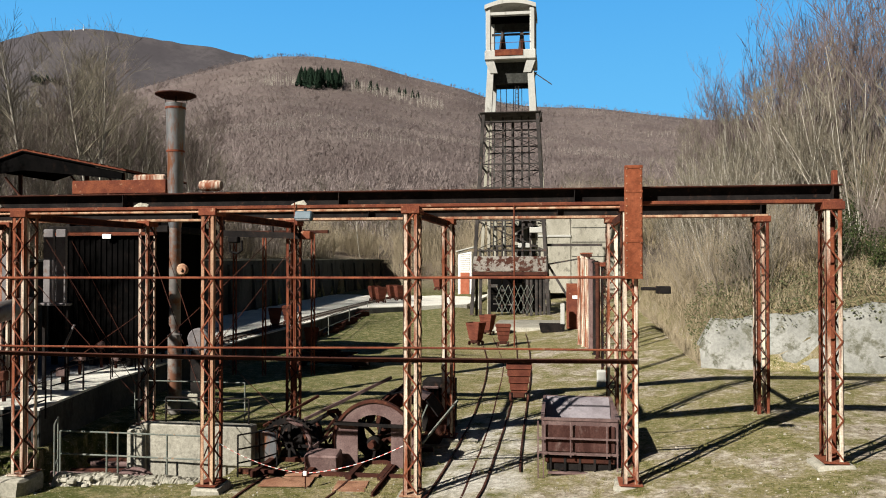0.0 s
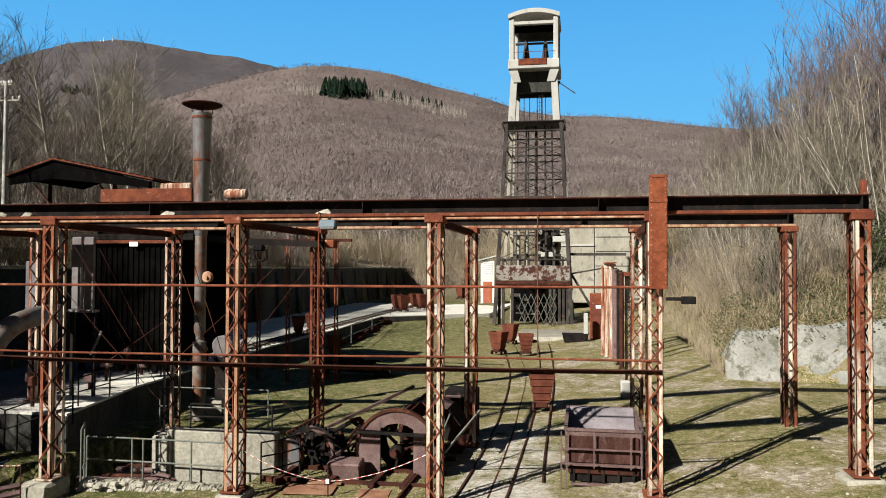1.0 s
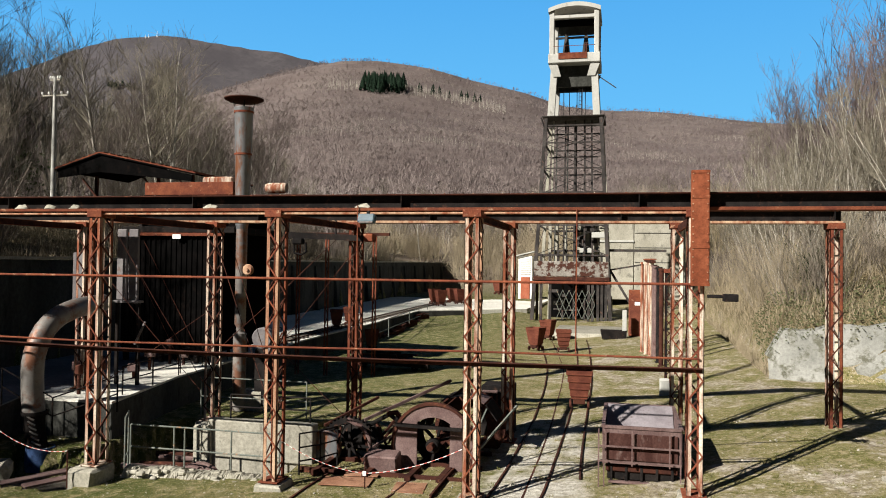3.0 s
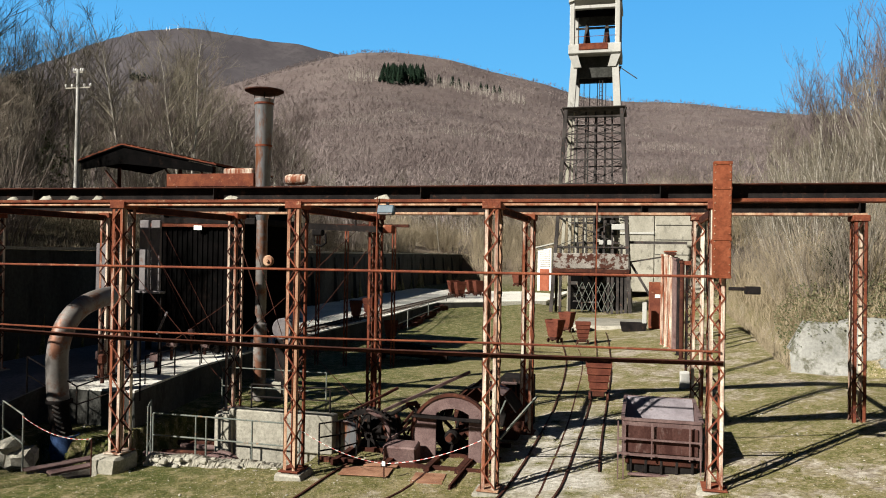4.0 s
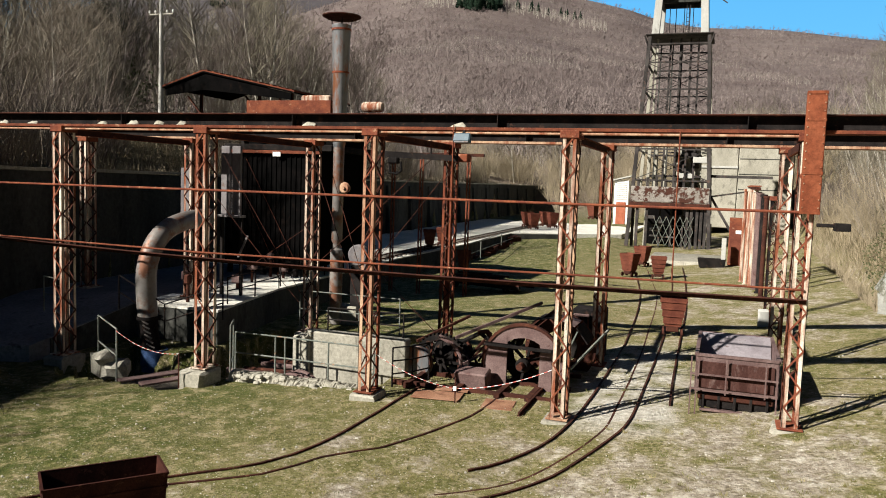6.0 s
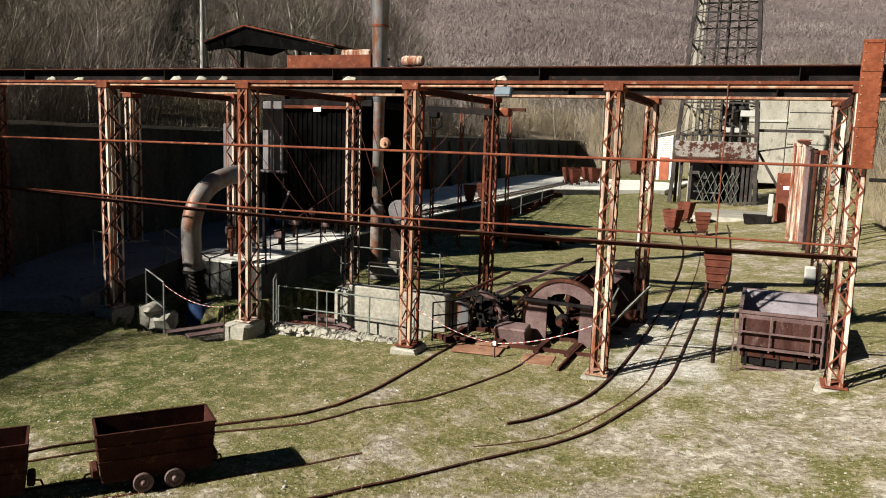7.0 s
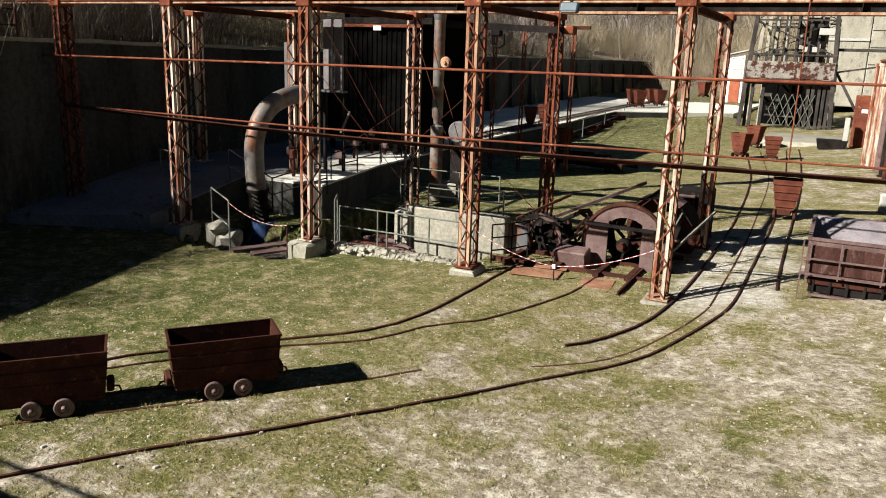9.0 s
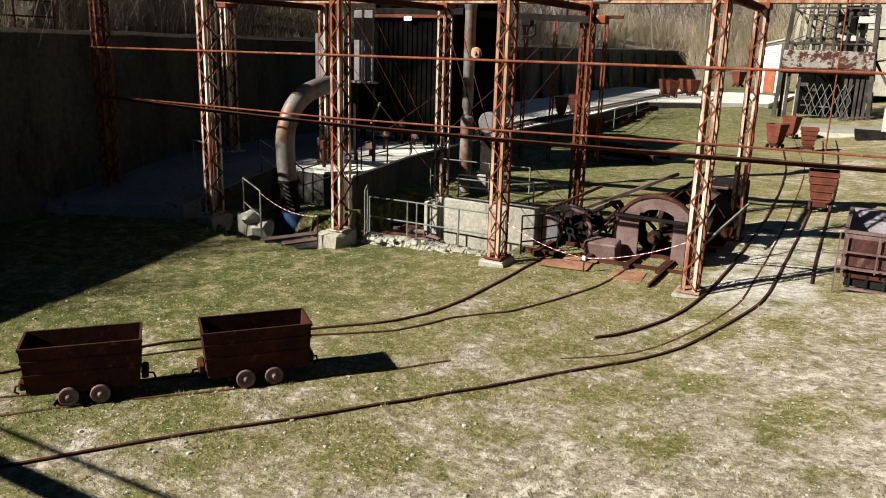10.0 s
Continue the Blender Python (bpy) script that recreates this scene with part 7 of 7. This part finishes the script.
def far_woods():
    """Leafless woods on the slopes: each tree a stem under a rounded spray of twigs."""
    r = np.random.RandomState(5)
    n, k = 42000, 13
    az = np.radians(r.uniform(-60, 28, n))
    d = 125 * (1420 / 125) ** (r.uniform(0, 1, n) ** 0.66)
    x, y = d * np.sin(az), d * np.cos(az)
    keep = wave(x, y, 0.02) + 0.8 * wave(x + 40, y, 0.05) + r.uniform(-1.0, 1.0, n) > -1.05
    x, y, d = x[keep], y[keep], d[keep]
    n = len(x)
    z = land(x, y)
    h = r.uniform(4.0, 7.6, n) * np.interp(d, (125, 350, 1400), (0.9, 1.0, 1.1)) * (1 + 0.25 * wave(x, y, 0.013))
    foot = np.stack([x, y, z - 0.4], -1)
    side = np.stack([y / d, -x / d, np.zeros(n)], -1)
    w = 0.05 + d * 0.00009
    top = foot + np.stack([np.zeros(n), np.zeros(n), h * 0.8], -1)
    stems = np.stack([foot - side * w[:, None], foot + side * w[:, None], top], 1)[wave(x, y, 0.03) + 0.6 * wave(y, x, 0.011) > 0.75]
    # twigs fan out from the upper stem to a rounded crown
    th, up = r.uniform(0, 2 * np.pi, (n, k)), r.uniform(0.35, 1.0, (n, k))
    rad = np.sqrt(np.clip(1 - ((up - 0.6) / 0.42) ** 2, 0.03, 1)) * r.uniform(0.6, 1.0, (n, k)) * 0.36
    out = np.stack([np.cos(th) * rad, np.sin(th) * rad, up], -1) * h[:, None, None]
    tip = foot[:, None] + out
    root = foot[:, None] + np.stack([np.cos(th) * rad * 0.25, np.sin(th) * rad * 0.25, np.clip(up - r.uniform(0.15, 0.38, (n, k)), 0.22, 1)], -1) * h[:, None, None]
    across = np.stack([np.sin(th + r.uniform(-1, 1, (n, k))), -np.cos(th), r.uniform(-0.6, 0.6, (n, k))], -1) * (0.06 + d * 0.00017)[:, None, None]
    twigs = np.stack([root, tip - across, tip + across], 2).reshape(-1, 3, 3)
    # a stand of pale bare trunks beside the conifers
    a, dd = np.radians(r.uniform(-21.5, -8.5, 420)), r.uniform(1030, 1110, 420)
    foot = np.stack([dd * np.sin(a), dd * np.cos(a), land(dd * np.sin(a), dd * np.cos(a)) - 0.5], -1)
    side = np.stack([np.cos(a), -np.sin(a), np.zeros(420)], -1) * r.uniform(0.15, 0.35, (420, 1))
    stand = np.stack([foot - side, foot + side, foot + np.stack([np.zeros(420), np.zeros(420), r.uniform(8, 15, 420)], -1)], 1)
    stems = np.concatenate([stems, stand])
    for name, tris, mat, label in (("far_stems", stems, BARK_PALE, "pale stems of the woods on the hillside"), ("far_woods", twigs, WOODS, "leafless grey-brown woods covering the hillside")):
        s = Shape()
        s.v = tris.reshape(-1, 3).tolist()
        s.f = np.arange(len(s.v)).reshape(-1, 3).tolist()
        stuff(name, s, mat, label, "woods")


far_woods()


def conifers():
    r = random.Random(9)
    spots = []
    for k in range(110):
        a = radians(rg.uniform(-19.0, -16.0))
        d = rg.uniform(1010, 1120)
        spots.append((d * math.sin(a), d * math.cos(a), rg.uniform(15, 24)))
    for k in range(14):
        a = radians(rg.uniform(-16, -9.5))
        d = rg.uniform(1060, 1120)
        spots.append((d * math.sin(a), d * math.cos(a), rg.uniform(9, 16)))
    for k in range(26):
        deg = rg.uniform(-36.46, -34.37)
        up = (0.206 + rg.uniform(-0.002, 0.002)) / float(profile(SKYLINE, deg))
        d = 1900 + 800 * (max(up - 0.3, 0.0) / 0.7) ** 1.25
        spots.append((d * math.sin(radians(deg)), d * math.cos(radians(deg)), rg.uniform(14, 20), d * up * float(profile(SKYLINE, deg))))
    spots.append((260 * math.sin(radians(-13.7)), 260 * math.cos(radians(-13.7)), 8))
    spots.append((262 * math.sin(radians(-15.0)), 262 * math.cos(radians(-15.0)), 5))
    proto = []
    for s0 in range(3):
        q = random.Random(s0)
        sh = Shape()
        for k in range(90):
            f = q.random() ** 0.8
            a = q.uniform(0, 6.28)
            rad = (1 - f) * 0.26 + 0.015
            p = Vector((0, 0, 0.12 + 0.88 * f))
            e = p + Vector((math.cos(a) * rad, math.sin(a) * rad, -0.05))
            sd = Vector((-math.sin(a), math.cos(a), 0)) * rad * 0.45
            b = len(sh.v)
            sh.v += [tuple(p + Vector((0, 0, 0.05))), tuple(e + sd), tuple(e - sd), tuple(e - Vector((0, 0, 0.07)))]
            sh.f += [(b, b + 1, b + 2), (b + 1, b + 3, b + 2)]
        proto.append((Shape().rod((0, 0, -0.05), (0, 0, 0.9), 0.02, 5, 0.004).mesh("trunk", BARK_BROWN), sh.mesh("crown", CONIFER, False, False)))
    for i, (x, y, h, *base) in enumerate(spots):
        t = thing("conifer", pose(x, y, (base[0] if base else ground_at(x, y)) - 0.3), "dark green conifer standing among bare woods", "conifer", "conifers on the hill")
        t.scale = (h, h, h)
        for nm, me in zip(("trunk", "crown"), proto[i % 3]):
            o = new(nm, me)
            o.parent = t
            o.rotation_euler = (0, 0, i * 1.7)


conifers()
for deg, h in ((-33.35, 16), (-33.9, 10), (-34.1, 8)):
    a = radians(deg)
    z = 2690 * float(profile(SKYLINE, deg))
    t = thing("radio_mast", pose(2690 * math.sin(a), 2690 * math.cos(a), z - 4), "white radio mast on the far summit", "mast", "summit masts")
    part("pole", Shape().rod((0, 0, 0), (0, 0, h + 4), 0.9, 6, 0.4), WHITE, t)
    part("hut", Shape().cbox((0, 0, 4), (3, 3, 4), 0.2), WHITE, t)


def turf():
    r = np.random.RandomState(8)
    s = Shape()
    n = 215000
    d = 5.0 * (24 / 5.0) ** (r.uniform(0, 1, n) ** 1.15)
    az = np.radians(r.uniform(-62, 22, n))
    x, y = d * np.sin(az), d * np.cos(az)
    keep = np.array([True] * n)
    dens = wave(x, y, 0.55) + 0.7 * wave(x + 3, y - 2, 1.7) - np.clip((x + 7) / 7, 0, 1.2) * 0.8
    keep &= dens > r.uniform(-1.3, 0.9, n)
    keep &= x > wall_x(y) + 2
    for x0, x1, y0, y1 in (PIT, DITCH):
        keep &= ~((x > x0 - 0.1) & (x < x1 + 0.1) & (y > y0 - 0.1) & (y < y1 + 0.1))
    x, y = x[keep], y[keep]
    z = land(x, y)
    m = len(x)
    a, h, w, ln = r.uniform(0, 6.28, m), r.uniform(0.008, 0.03, m), r.uniform(0.004, 0.009, m), r.uniform(-.025, .025, (m, 2))
    for i in range(m):
        c, q = math.cos(a[i]) * w[i], math.sin(a[i]) * w[i]
        b = 3 * i
        s.v += [(x[i] - c, y[i] - q, z[i] - 0.005), (x[i] + c, y[i] + q, z[i] - 0.005), (x[i] + ln[i, 0], y[i] + ln[i, 1], z[i] + h[i])]
        s.f.append((b, b + 1, b + 2))
    for i in range(900):
        dd = 5.0 * (22 / 5.0) ** r.uniform(0, 1)
        aa = math.radians(r.uniform(-60, 20))
        px, py = dd * math.sin(aa), dd * math.cos(aa)
        if px < float(wall_x(py)) + 2 or (PIT[0] - 0.3 < px < PIT[1] + 0.3 and py > 14.4) or (DITCH[0] - .2 < px < DITCH[1] + .2 and py > 13.4):
            continue
        pz, size = ground_at(px, py), r.uniform(0.04, 0.13)
        for j in range(14):
            t, q = r.uniform(0, 6.28), size * r.uniform(0, 1)
            bx, by, b = px + math.cos(t) * q, py + math.sin(t) * q, len(s.v)
            s.v += [(bx - 0.006, by, pz - 0.005), (bx + 0.006, by, pz - 0.005), (bx + math.cos(t) * 0.04, by + math.sin(t) * 0.04, pz + r.uniform(0.03, 0.075))]
            s.f.append((b, b + 1, b + 2))
    stuff("grass", s, BLADE, "short winter turf of the yard", "grass")
    g = Shape()
    for i in range(3200):
        dd = 5.0 * (24 / 5.0) ** r.uniform(0, 1)
        aa = math.radians(r.uniform(-58, 20))
        px, py = dd * math.sin(aa), dd * math.cos(aa)
        k = r.uniform(0.007, 0.019) * (1.8 if r.uniform() > 0.9 else 1) * (2.0 if r.uniform() > 0.985 else 1)
        g.cbox((px, py, ground_at(px, py) + k * 0.2), (k * r.uniform(1, 2), k * r.uniform(1, 1.6), k), k * 0.25, Euler((0, 0, r.uniform(0, 6))).to_matrix())
    stuff("gravel", g, PEBBLE, "scattered pale stones in the turf", "stones")


turf()


def ivy():
    r = np.random.RandomState(3)
    s = Shape()
    for i in range(7000):
        x = r.uniform(4.4, 16)
        yy = 26.6 - 0.28 * (x - 4.7)
        h = np.interp(x, (4.5, 5.0, 7, 12, 17), (0.6, 1.5, 1.75, 2.3, 2.5))
        dy = r.uniform(0.0, 2.6)
        z = ground_at(x, yy - 0.8) + h + (0.45 * max(dy, 0)) + r.normal(0, 0.10) + (-abs(r.normal(0, 0.32)) * (0.4 + 0.6 * math.sin(x * 2.1) ** 2) if dy < 0.1 else 0)
        k = r.uniform(0.02, 0.05)
        a, b2 = r.uniform(0, 6.28), r.uniform(-1, 1)
        u = Vector((math.cos(a), math.sin(a), b2)) * k
        v = u.cross(Vector((0.3, -0.6, 0.7))).normalized() * k * 0.8
        p = Vector((x, yy + dy - 0.12, z))
        b = len(s.v)
        s.v += [tuple(p - u), tuple(p + v), tuple(p + u), tuple(p - v)]
        s.f.append((b, b + 1, b + 2, b + 3))
    stuff("ivy", s, IVY, "ivy and dry creepers hanging over the roadside wall", "ivy")
    q = Shape()
    for i in range(44000):
        if i % 4:
            x, y = 4.4 + r.uniform(0, 1) ** 1.6 * 9, r.uniform(26.0, 60)
            if y < 26.9 - 0.28 * (x - 4.7) or x < 4.5 + 0.03 * (y - 26):
                continue
        else:
            y = r.uniform(5, 76)
            x = wall_x(y) - r.uniform(0.6, 12)
        z = ground_at(x, y)
        h = r.uniform(0.15, 0.55)
        a = r.uniform(0, 6.28)
        b = len(q.v)
        q.v += [(x - 0.015 * math.cos(a), y - 0.015 * math.sin(a), z - 0.05), (x + 0.015 * math.cos(a), y + 0.015 * math.sin(a), z - 0.05), (x + r.normal(0, .15), y + r.normal(0, .15), z + h)]
        q.f.append((b, b + 1, b + 2))
    stuff("dry_grass", q, DRY_LEAF, "long dry winter grass on the banks", "dry grass")


ivy()
